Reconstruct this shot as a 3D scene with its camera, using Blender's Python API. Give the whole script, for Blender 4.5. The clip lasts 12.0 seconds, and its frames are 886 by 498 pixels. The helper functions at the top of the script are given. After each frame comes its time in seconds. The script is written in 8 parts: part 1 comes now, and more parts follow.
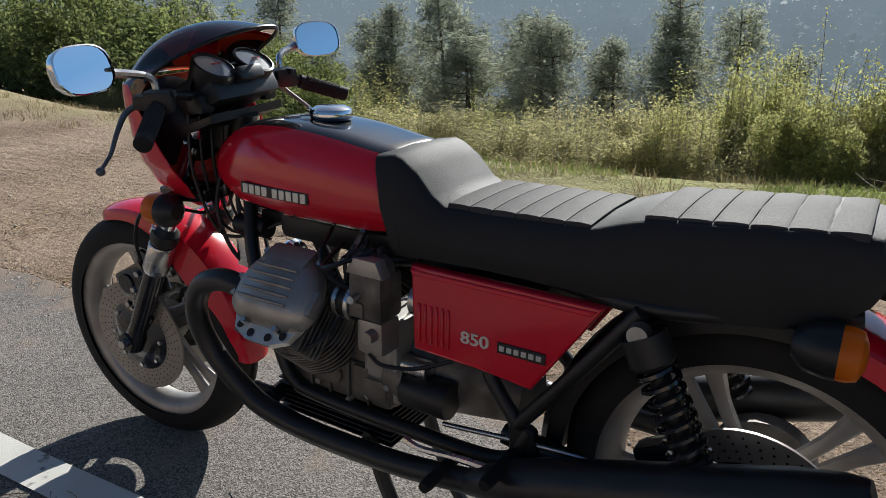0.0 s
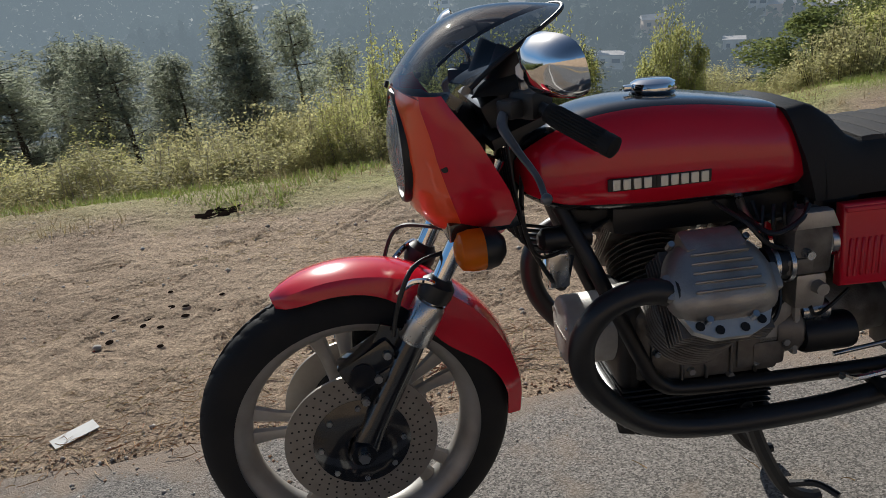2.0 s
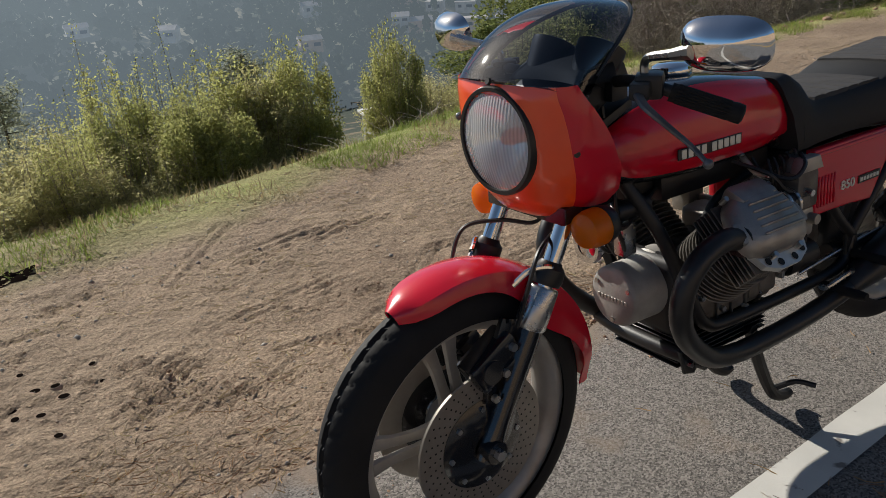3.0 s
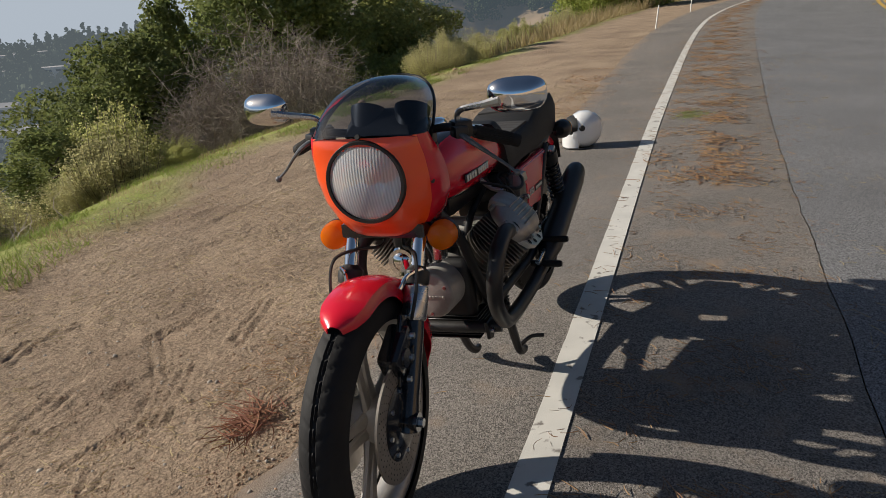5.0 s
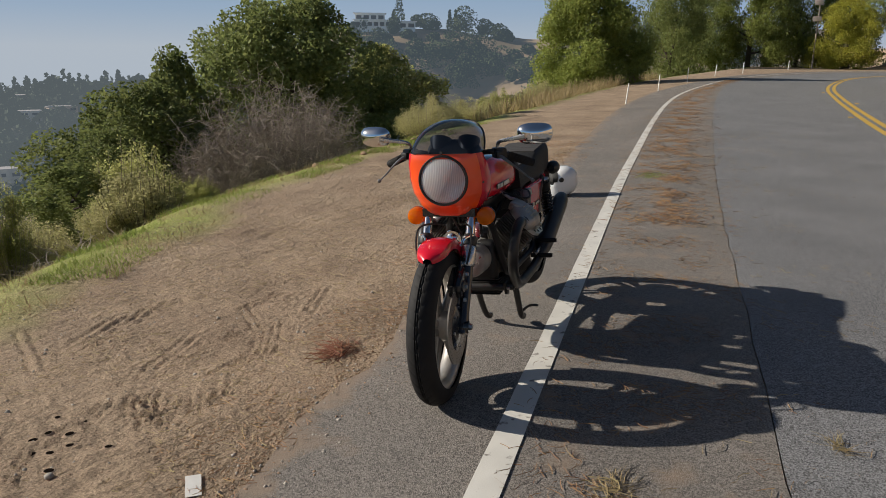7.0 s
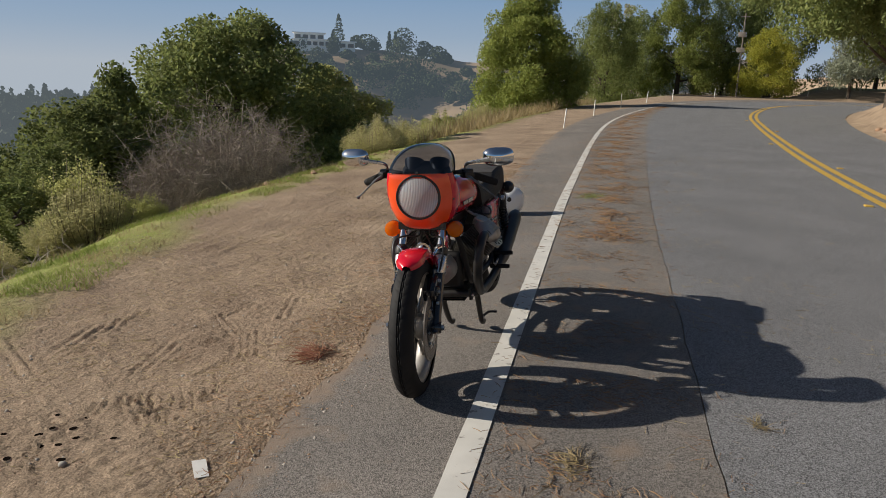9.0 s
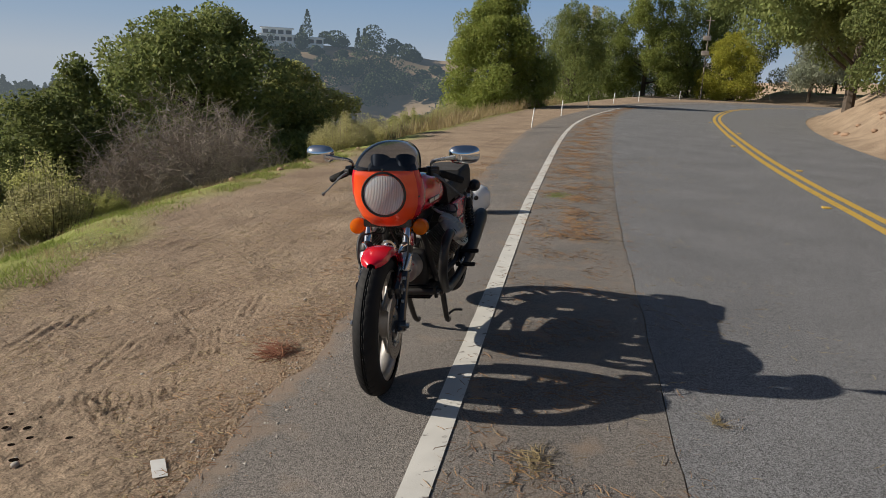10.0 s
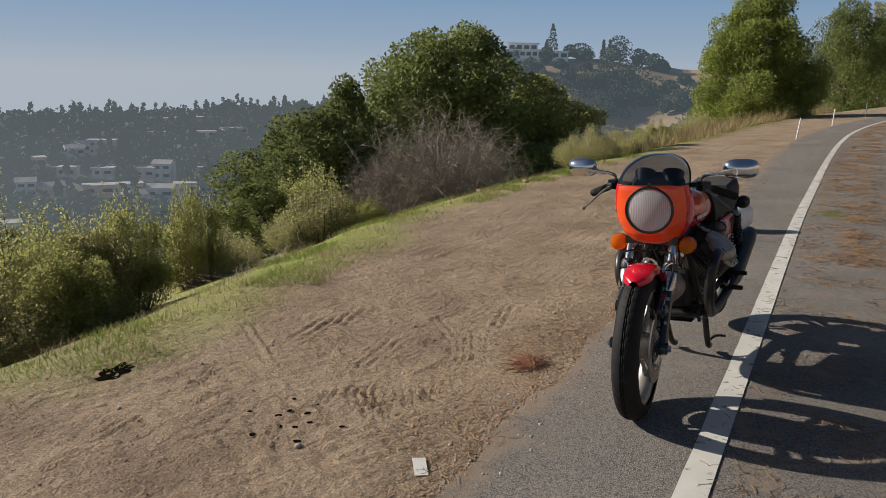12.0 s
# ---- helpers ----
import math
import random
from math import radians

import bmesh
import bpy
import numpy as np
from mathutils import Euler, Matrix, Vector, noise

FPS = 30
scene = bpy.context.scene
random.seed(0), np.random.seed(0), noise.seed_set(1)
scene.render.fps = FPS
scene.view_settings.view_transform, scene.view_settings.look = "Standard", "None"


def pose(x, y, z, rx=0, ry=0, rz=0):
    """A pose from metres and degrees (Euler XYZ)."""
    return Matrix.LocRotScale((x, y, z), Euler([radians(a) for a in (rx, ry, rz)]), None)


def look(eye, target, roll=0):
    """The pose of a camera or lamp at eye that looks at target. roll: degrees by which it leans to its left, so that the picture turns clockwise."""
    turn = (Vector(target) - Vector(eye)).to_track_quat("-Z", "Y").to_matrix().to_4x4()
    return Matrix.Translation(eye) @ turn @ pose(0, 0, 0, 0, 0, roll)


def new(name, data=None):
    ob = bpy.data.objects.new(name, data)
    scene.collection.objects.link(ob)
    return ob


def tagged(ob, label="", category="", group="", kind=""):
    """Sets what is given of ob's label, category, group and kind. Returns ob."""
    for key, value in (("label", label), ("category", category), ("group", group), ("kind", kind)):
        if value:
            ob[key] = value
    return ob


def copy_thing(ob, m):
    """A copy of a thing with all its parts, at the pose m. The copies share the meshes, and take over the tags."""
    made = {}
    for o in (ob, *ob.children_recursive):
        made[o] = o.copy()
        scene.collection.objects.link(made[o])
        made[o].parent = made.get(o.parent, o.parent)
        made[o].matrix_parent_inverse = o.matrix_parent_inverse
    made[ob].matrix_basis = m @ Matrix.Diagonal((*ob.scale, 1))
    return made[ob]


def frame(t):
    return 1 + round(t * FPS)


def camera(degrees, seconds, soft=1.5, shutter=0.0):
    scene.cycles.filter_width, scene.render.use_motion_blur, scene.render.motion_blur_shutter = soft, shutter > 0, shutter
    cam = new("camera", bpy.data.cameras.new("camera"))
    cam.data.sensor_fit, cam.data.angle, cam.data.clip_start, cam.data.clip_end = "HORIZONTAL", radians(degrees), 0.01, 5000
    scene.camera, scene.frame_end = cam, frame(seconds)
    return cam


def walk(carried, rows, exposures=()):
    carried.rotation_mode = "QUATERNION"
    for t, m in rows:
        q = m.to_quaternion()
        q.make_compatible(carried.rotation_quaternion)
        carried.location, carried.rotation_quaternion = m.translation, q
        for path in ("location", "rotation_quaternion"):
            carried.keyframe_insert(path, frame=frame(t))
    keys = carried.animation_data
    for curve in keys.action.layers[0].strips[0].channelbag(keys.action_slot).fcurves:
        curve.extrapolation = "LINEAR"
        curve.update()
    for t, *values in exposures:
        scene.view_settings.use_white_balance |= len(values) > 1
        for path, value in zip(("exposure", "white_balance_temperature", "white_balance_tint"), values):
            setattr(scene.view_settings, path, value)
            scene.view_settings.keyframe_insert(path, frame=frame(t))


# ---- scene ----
cam = camera(62.5, 12.0, soft=0.85)
PATH = [
    (0, (-0.163, 0.296, 1.241), (-1.207, 1.802, 0.439), -3.0),
    (0.5, (-0.514, 0.169, 1.235), (-1.34, 1.814, 0.451), -3.2),
    (1, (-0.923, 0.16, 1.219), (-1.503, 1.897, 0.415), -4.2),
    (1.5, (-1.277, 0.072, 1.219), (-1.581, 1.868, 0.391), -5.2),
    (1.9, (-1.577, 0.054, 1.25), (-1.571, 1.865, 0.402), -4.7),
    (2, (-1.651, 0.058, 1.249), (-1.571, 1.866, 0.397), -5.1),
    (2.5, (-2.03, 0.154, 1.265), (-1.548, 1.895, 0.406), -4.5),
    (3, (-2.387, 0.252, 1.267), (-1.518, 1.836, 0.408), -3.7),
    (3.5, (-2.6, 0.405, 1.295), (-1.397, 1.761, 0.45), -3.2),
    (3.7, (-2.629, 0.487, 1.301), (-1.317, 1.747, 0.47), -3.1),
    (5.3, (-3.354, 0.477, 1.308), (-1.608, 1.198, 0.65), -2.0),
    (5.5, (-3.501, 0.429, 1.322), (-1.743, 1.133, 0.679), -1.5),
    (6, (-3.808, 0.419, 1.361), (-2.032, 1.111, 0.756), -0.1),
    (6.5, (-4.095, 0.4, 1.382), (-2.308, 1.101, 0.821), 0.4),
    (7, (-4.364, 0.272, 1.368), (-2.571, 0.983, 0.841), 0.7),
    (7.2, (-4.475, 0.222, 1.365), (-2.679, 0.942, 0.86), 0.4),
    (8.8, (-4.767, 0.305, 1.412), (-2.913, 0.89, 0.94), 1.9),
    (9, (-4.76, 0.291, 1.413), (-2.898, 0.85, 0.943), 2.0),
    (9.5, (-4.751, 0.283, 1.41), (-2.871, 0.778, 0.94), 2.6),
    (10, (-4.751, 0.281, 1.41), (-2.866, 0.755, 0.939), 3.0),
    (10.5, (-4.745, 0.29, 1.412), (-2.871, 0.806, 0.937), 3.1),
    (11, (-4.738, 0.323, 1.411), (-2.901, 0.953, 0.934), 2.9),
    (11.5, (-4.741, 0.342, 1.406), (-2.98, 1.166, 0.935), 2.1),
    (12, (-4.751, 0.4, 1.403), (-3.117, 1.459, 0.942), 1.2),
]
EXPOSURES = [(0.0, 0.6, 5900, 8), (1.5, 0.44, 5950, 8), (2.5, 0.34, 6100, 8), (3.5, 0.3, 6350, 10), (5.5, 0.26, 6500, 10), (9.0, 0.2, 6500, 10), (12.0, 0.17, 6500, 10)]
walk(cam, [(t, look(eye, target, roll)) for t, eye, target, roll in PATH], EXPOSURES)

# ---- light: low winter sun over the valley, hazy blue sky ----
SUN = Vector((-0.215, 1.01, 0.505)).normalized()
world = bpy.data.worlds.new("sky")
scene.world = world
world.use_nodes = True
wn, wl = world.node_tree.nodes, world.node_tree.links
sky = wn.new("ShaderNodeTexSky")
sky.sky_type = "NISHITA"
sky.sun_disc = False
sky.sun_elevation = math.asin(SUN.z)
sky.sun_rotation = math.atan2(SUN.x, SUN.y)
sky.air_density, sky.dust_density, sky.ozone_density = 1.0, 1.6, 2.2
# pale winter haze lies low all round the horizon and clears to blue above
coord, axes, fall, veil, tone = wn.new("ShaderNodeTexCoord"), wn.new("ShaderNodeSeparateXYZ"), wn.new("ShaderNodeMapRange"), wn.new("ShaderNodeMixRGB"), wn.new("ShaderNodeValToRGB")
wl.new(coord.outputs["Generated"], axes.inputs[0])
wl.new(axes.outputs["Z"], fall.inputs[0])
wl.new(axes.outputs["Z"], tone.inputs[0])
fall.interpolation_type = "SMOOTHERSTEP"
fall.inputs["From Min"].default_value, fall.inputs["From Max"].default_value = 0.06, 0.5
fall.inputs["To Min"].default_value, fall.inputs["To Max"].default_value = 0.95, 0.0
SKY = 0.045
band = tone.color_ramp
band.elements[0].position, band.elements[0].color = 0.0, (0.37, 0.42, 0.48, 1)
band.elements[1].position, band.elements[1].color = 0.16, (0.1, 0.232, 0.43, 1)
band.elements.new(0.045).color = (0.265, 0.35, 0.46, 1)
scale_up = wn.new("ShaderNodeVectorMath")
scale_up.operation = "SCALE"
scale_up.inputs["Scale"].default_value = 1.0 / SKY
wl.new(tone.outputs[0], scale_up.inputs[0])
wl.new(fall.outputs[0], veil.inputs[0])
wl.new(sky.outputs[0], veil.inputs[1])
wl.new(scale_up.outputs[0], veil.inputs[2])
wl.new(veil.outputs[0], wn["Background"].inputs[0])
wn["Background"].inputs[1].default_value = SKY

sun_data = bpy.data.lights.new("sun", "SUN")
sun_data.energy, sun_data.angle, sun_data.color = 4.85, radians(0.55), (1.0, 0.925, 0.81)
sun = new("sun", sun_data)
sun.matrix_world = look((0, 0, 30), Vector((0, 0, 30)) - SUN)

# ---- node materials ----
def material(name, color=(0.5, 0.5, 0.5), rough=0.6, metal=0.0, dark=None, scale=8.0, amount=0.5, bump=0.0, bump_scale=60.0,
             coat=0.0, rough_var=0.0, through_light=0.0, random_tint=0.0, spec=0.5, bump_dist=0.0012):
    """A principled surface with two scales of colour variation, fine relief and uneven gloss."""
    m = bpy.data.materials.new(name)
    m.use_nodes = True
    n, l = m.node_tree.nodes, m.node_tree.links
    b = n["Principled BSDF"]
    b.inputs["Roughness"].default_value = rough
    b.inputs["Metallic"].default_value = metal
    b.inputs["Coat Weight"].default_value = coat
    b.inputs["Coat Roughness"].default_value = 0.06
    b.inputs["Specular IOR Level"].default_value = spec
    tc = n.new("ShaderNodeTexCoord")
    big = n.new("ShaderNodeTexNoise")
    big.inputs["Scale"].default_value, big.inputs["Detail"].default_value = scale, 6.0
    fine = n.new("ShaderNodeTexNoise")
    fine.inputs["Scale"].default_value, fine.inputs["Detail"].default_value = bump_scale, 5.0
    for t in (big, fine):
        l.new(tc.outputs["Object"], t.inputs["Vector"])
    mix = n.new("ShaderNodeMixRGB")
    mix.inputs[1].default_value = (*color, 1)
    mix.inputs[2].default_value = (*(dark or [c * 0.7 for c in color]), 1)
    ramp = n.new("ShaderNodeMapRange")
    ramp.inputs["From Min"].default_value, ramp.inputs["From Max"].default_value = 0.35, 0.7
    ramp.inputs["To Max"].default_value = amount
    l.new(big.outputs[0], ramp.inputs[0])
    l.new(ramp.outputs[0], mix.inputs[0])
    out = mix.outputs[0]
    if random_tint:
        info = n.new("ShaderNodeObjectInfo")
        island = n.new("ShaderNodeNewGeometry")
        add = n.new("ShaderNodeMath")
        add.operation = "ADD"
        l.new(info.outputs["Random"], add.inputs[0])
        l.new(island.outputs["Random Per Island"], add.inputs[1])
        hsv = n.new("ShaderNodeHueSaturation")
        val = n.new("ShaderNodeMapRange")
        val.inputs["From Max"].default_value = 2.0
        val.inputs["To Min"].default_value, val.inputs["To Max"].default_value = 1 - random_tint, 1 + random_tint
        l.new(add.outputs[0], val.inputs[0])
        l.new(val.outputs[0], hsv.inputs["Value"])
        hue = n.new("ShaderNodeMapRange")
        hue.inputs["To Min"].default_value, hue.inputs["To Max"].default_value = 0.5 - 0.03 * random_tint, 0.5 + 0.03 * random_tint
        l.new(island.outputs["Random Per Island"], hue.inputs[0])
        l.new(hue.outputs[0], hsv.inputs["Hue"])
        l.new(out, hsv.inputs["Color"])
        out = hsv.outputs[0]
    l.new(out, b.inputs["Base Color"])
    if rough_var:
        rv = n.new("ShaderNodeMapRange")
        rv.inputs["To Min"].default_value, rv.inputs["To Max"].default_value = max(0.02, rough - rough_var), min(1, rough + rough_var)
        l.new(big.outputs[0], rv.inputs[0])
        l.new(rv.outputs[0], b.inputs["Roughness"])
    if bump:
        bp = n.new("ShaderNodeBump")
        bp.inputs["Strength"].default_value, bp.inputs["Distance"].default_value = min(1.0, bump * 10), bump_dist
        l.new(fine.outputs[0], bp.inputs["Height"])
        l.new(bp.outputs[0], b.inputs["Normal"])
    if through_light:
        tr = n.new("ShaderNodeBsdfTranslucent")
        ms = n.new("ShaderNodeMixShader")
        ms.inputs[0].default_value = through_light
        l.new(out, tr.inputs[0])
        l.new(b.outputs[0], ms.inputs[1])
        l.new(tr.outputs[0], ms.inputs[2])
        l.new(ms.outputs[0], n["Material Output"].inputs[0])
    return m


# ---- mesh tools ----
def mesh_of(name, bm, mat=None, smooth=True):
    me = bpy.data.meshes.new(name)
    bm.normal_update()
    bm.to_mesh(me)
    bm.free()
    if mat:
        me.materials.append(mat)
    if smooth:
        me.shade_smooth()
        me.set_sharp_from_angle(angle=radians(38))
    return me


def part(name, bm, mat, parent, label="", smooth=True):
    """One mesh object under a thing or a part."""
    ob = new(name, mesh_of(name, bm, mat, smooth))
    ob.parent = parent
    if label:
        ob["label"] = label
    return ob


def raw(name, verts, faces, mat, smooth=False):
    me = bpy.data.meshes.new(name)
    me.from_pydata([tuple(v) for v in verts], [], [tuple(f) for f in faces])
    if mat:
        me.materials.append(mat)
    if smooth:
        me.shade_smooth()
    me.update()
    return me


def smooth_line(points, steps=6):
    """Catmull-Rom through the points."""
    p = [Vector(q) for q in points]
    if len(p) < 3:
        return p
    p = [2 * p[0] - p[1]] + p + [2 * p[-1] - p[-2]]
    out = []
    for i in range(1, len(p) - 2):
        for k in range(steps):
            t = k / steps
            a, b, c, d = p[i - 1], p[i], p[i + 1], p[i + 2]
            out.append(0.5 * (2 * b + (c - a) * t + (2 * a - 5 * b + 4 * c - d) * t * t + (3 * b - a - 3 * c + d) * t ** 3))
    return out + [p[-2]]


def tube(bm, points, radius, segs=10, steps=6, caps=True, flat=1.0):
    """A round bar along a smooth line; radius: one number, or one for each given point. flat squeezes it along its second axis."""
    line = smooth_line(points, steps)
    rad = [radius] * len(line) if isinstance(radius, (int, float)) else np.interp(
        np.linspace(0, len(points) - 1, len(line)), range(len(points)), radius)
    up = None
    rings = []
    for i, q in enumerate(line):
        d = (line[min(i + 1, len(line) - 1)] - line[max(i - 1, 0)])
        d = d.normalized() if d.length > 1e-9 else Vector((1, 0, 0))
        if up is None:
            up = Vector((0, 0, 1)) if abs(d.z) < 0.9 else Vector((1, 0, 0))
        side = d.cross(up)
        side = side.normalized() if side.length > 1e-6 else d.orthogonal().normalized()
        up = side.cross(d).normalized()
        rings.append([bm.verts.new(q + (side * math.cos(2 * math.pi * k / segs) + up * flat * math.sin(2 * math.pi * k / segs)) * rad[i]) for k in range(segs)])
    for a, b in zip(rings, rings[1:]):
        for k in range(segs):
            bm.faces.new((a[k], a[(k + 1) % segs], b[(k + 1) % segs], b[k]))
    if caps:
        bm.faces.new(rings[0][::-1])
        bm.faces.new(rings[-1])
    return bm


def lathe(bm, profile, m=None, segs=32, close=False, arc=2 * math.pi):
    """Turns (radius, height) points round local z; close joins the last point to the first. m places it."""
    m = m or Matrix()
    full = abs(arc - 2 * math.pi) < 1e-6
    count = segs if full else segs + 1
    rings = []
    for r, h in profile:
        if r < 1e-6:
            rings.append([bm.verts.new(m @ Vector((0, 0, h)))])
        else:
            rings.append([bm.verts.new(m @ Vector((r * math.cos(arc * k / segs), r * math.sin(arc * k / segs), h))) for k in range(count)])
    pairs = list(zip(rings, rings[1:])) + ([(rings[-1], rings[0])] if close else [])
    for a, b in pairs:
        for k in range(segs):
            k2 = (k + 1) % count
            f = (a[k % len(a)], a[k2 % len(a)], b[k2 % len(b)], b[k % len(b)])
            f = list(dict.fromkeys(f))
            if len(f) > 2:
                bm.faces.new(f)
    return bm


def loft(bm, rings, caps=True, loop=True):
    rows = [[bm.verts.new(Vector(p)) for p in r] for r in rings]
    n = len(rows[0])
    for a, b in zip(rows, rows[1:]):
        for k in range(n if loop else n - 1):
            bm.faces.new((a[k], a[(k + 1) % n], b[(k + 1) % n], b[k]))
    if caps and loop:
        bm.faces.new(rows[0][::-1])
        bm.faces.new(rows[-1])
    bmesh.ops.recalc_face_normals(bm, faces=bm.faces)
    return bm


def block(bm, size, m=None, bevel=0.0, segs=2):
    r = bmesh.ops.create_cube(bm, size=1.0, matrix=(m or Matrix()) @ Matrix.Diagonal((*size, 1)))
    if bevel:
        edges = list({e for v in r["verts"] for e in v.link_edges})
        bmesh.ops.bevel(bm, geom=edges, offset=bevel, segments=segs, affect="EDGES", profile=0.6)
    return bm


def plate(bm, outline, y0, y1, bevel=0.0, segs=2):
    """A plate cut to an outline in x and z, between two y."""
    a = [bm.verts.new((x, y0, z)) for x, z in outline]
    b = [bm.verts.new((x, y1, z)) for x, z in outline]
    n = len(a)
    fs = [bm.faces.new(a), bm.faces.new(b[::-1])]
    for k in range(n):
        fs.append(bm.faces.new((a[k], b[k], b[(k + 1) % n], a[(k + 1) % n])))
    bmesh.ops.recalc_face_normals(bm, faces=fs)
    if bevel:
        edges = list({e for f in fs[:2] for e in f.edges})
        bmesh.ops.bevel(bm, geom=edges, offset=bevel, segments=segs, affect="EDGES", profile=0.6)
    return bm


def moved(bm, m):
    bmesh.ops.transform(bm, matrix=m, verts=bm.verts)
    return bm


def B():
    return bmesh.new()


def along_y(x=0.0, y=0.0, z=0.0):
    """Places a turned shape with its axle across the machine (local z to +y)."""
    return Matrix.Translation((x, y, z)) @ pose(0, 0, 0, -90)


def along_x(x=0.0, y=0.0, z=0.0):
    return Matrix.Translation((x, y, z)) @ pose(0, 0, 0, 0, 90)


def between(a, b):
    """A pose at a whose local z looks to b."""
    a, b = Vector(a), Vector(b)
    return Matrix.Translation(a) @ (b - a).to_track_quat("Z", "Y").to_matrix().to_4x4()

# ---- the lie of the land ----
EDGE_X = (-400, -80, -13, -8, -4.5, -3, -1.6, 0, 2, 4, 8, 13, 20, 27, 40, 50, 58, 66, 74, 80, 500)
EDGE_Y = (30, 10, 4.9, 4.3, 4.4, 4.45, 4.65, 5.15, 5.75, 6.05, 6.3, 6.4, 6.45, 6.7, 6.3, 5.0, 3.6, 2.0, 0.5, 0.0, 0.0)
RIGHT = [(-300, -9), (-60, -7.5), (-10, -6.2), (0, -5.65), (8, -5.3), (13.4, -5.15), (17, -5.25), (22, -5.65), (30.6, -6.9), (41.7, -9.6), (50, -13), (57, -18.5), (61.5, -27), (64, -45), (65, -90)]
WHITE = [(-300, -4), (-60, -2.2), (-12, 0.12), (-2.55, 0.885), (-0.5, 1.055), (1.4, 1.215), (3.8, 1.41), (6.4, 1.59), (12.3, 1.97), (17, 2.2), (22, 2.3), (27, 2.15), (32, 1.75), (38, 1.05), (46, -0.5), (54, -2.9), (62, -6.6), (68, -12), (72, -22), (74, -40), (75, -90)]
YELLOW = [(-300, -6.3), (-60, -4.5), (-12, -3.0), (0, -2.58), (4.1, -2.48), (7.2, -2.36), (10.1, -2.32), (16, -2.42), (22.4, -2.65), (29, -3.04), (36, -3.9), (46.5, -6.1), (54, -9.2), (61, -14), (66, -22), (69, -40), (70, -90)]
SEAM = [(-300, -4.8), (-60, -3.1), (-12, -0.75), (-2.3, -0.04), (-1.4, 0.035), (-0.24, 0.115), (1.64, 0.26), (5, 0.46), (7.5, 0.57), (11.9, 0.75), (18, 0.93), (24, 1.0), (30, 0.9), (38, 0.15), (46, -1.5), (54, -4), (61, -7.8), (66.5, -13), (70.3, -22.5), (72.3, -40), (73.3, -90)]
OUTER = [(-300, -2.5), (-60, -0.9), (-12, 0.95), (-2.82, 1.66), (-2.2, 1.715), (-1.4, 1.77), (-0.7, 1.85), (1.5, 2.05), (5.2, 2.4), (8.8, 2.75), (15.6, 3.3), (21.7, 3.5), (27, 3.4), (32, 3.0), (38, 2.3), (46, 0.8), (54, -1.6), (63, -5.4), (70, -11.4), (74, -22), (76, -40), (77, -90)]


def step(a, b, v):
    t = min(1.0, max(0.0, (v - a) / (b - a)))
    return t * t * (3 - 2 * t)


def bend(line):
    """A smooth line through unevenly spaced points."""
    p = [Vector((x, y, 0)) for x, y in line]
    t = [0.0]
    for a, b in zip(p, p[1:]):
        t.append(t[-1] + (b - a).length)
    slope = []
    for i in range(len(p)):
        if 0 < i < len(p) - 1:
            h0, h1 = t[i] - t[i - 1], t[i + 1] - t[i]
            d0, d1 = (p[i] - p[i - 1]) / h0, (p[i + 1] - p[i]) / h1
            slope.append((d0 * h1 + d1 * h0) / (h0 + h1))
        else:
            k = 1 if i == 0 else i
            slope.append((p[k] - p[k - 1]) / (t[k] - t[k - 1]))
    out = []
    for i in range(len(p) - 1):
        h = t[i + 1] - t[i]
        n = max(4, min(24, int(h / 0.5)))
        for k in range(n):
            u = k / n
            out.append((2 * u ** 3 - 3 * u * u + 1) * p[i] + (u ** 3 - 2 * u * u + u) * h * slope[i] + (3 * u * u - 2 * u ** 3) * p[i + 1] + (u ** 3 - u * u) * h * slope[i + 1])
    return out + [p[-1]]


OUTER_LINE, RIGHT_LINE, WHITE_LINE, YELLOW_LINE, SEAM_LINE = (bend(v) for v in (OUTER, RIGHT, WHITE, YELLOW, SEAM))
RIM = [(p.x, p.y) for p in OUTER_LINE], [(p.x, p.y) for p in RIGHT_LINE]


def beside(line, x, y):
    """Signed distance from a bent line: positive to the valley's side."""
    best, sign = 1e9, 1.0
    for (ax, ay), (bx, by) in zip(line, line[1:]):
        dx, dy = bx - ax, by - ay
        k = max(0.0, min(1.0, ((x - ax) * dx + (y - ay) * dy) / (dx * dx + dy * dy + 1e-9)))
        ex, ey = x - ax - k * dx, y - ay - k * dy
        d = ex * ex + ey * ey
        if d < best:
            best, sign = d, (1.0 if dx * ey - dy * ex > 0 else -1.0)
    return sign * math.sqrt(best)


RIGHT_COARSE = RIGHT


def past_edge(x, y):
    """How far beyond the shoulder's rim, towards the valley."""
    a = y - float(np.interp(x, EDGE_X, EDGE_Y))
    b = (x - 84) * 0.8 if y > -25 else -50
    return max(a, b)


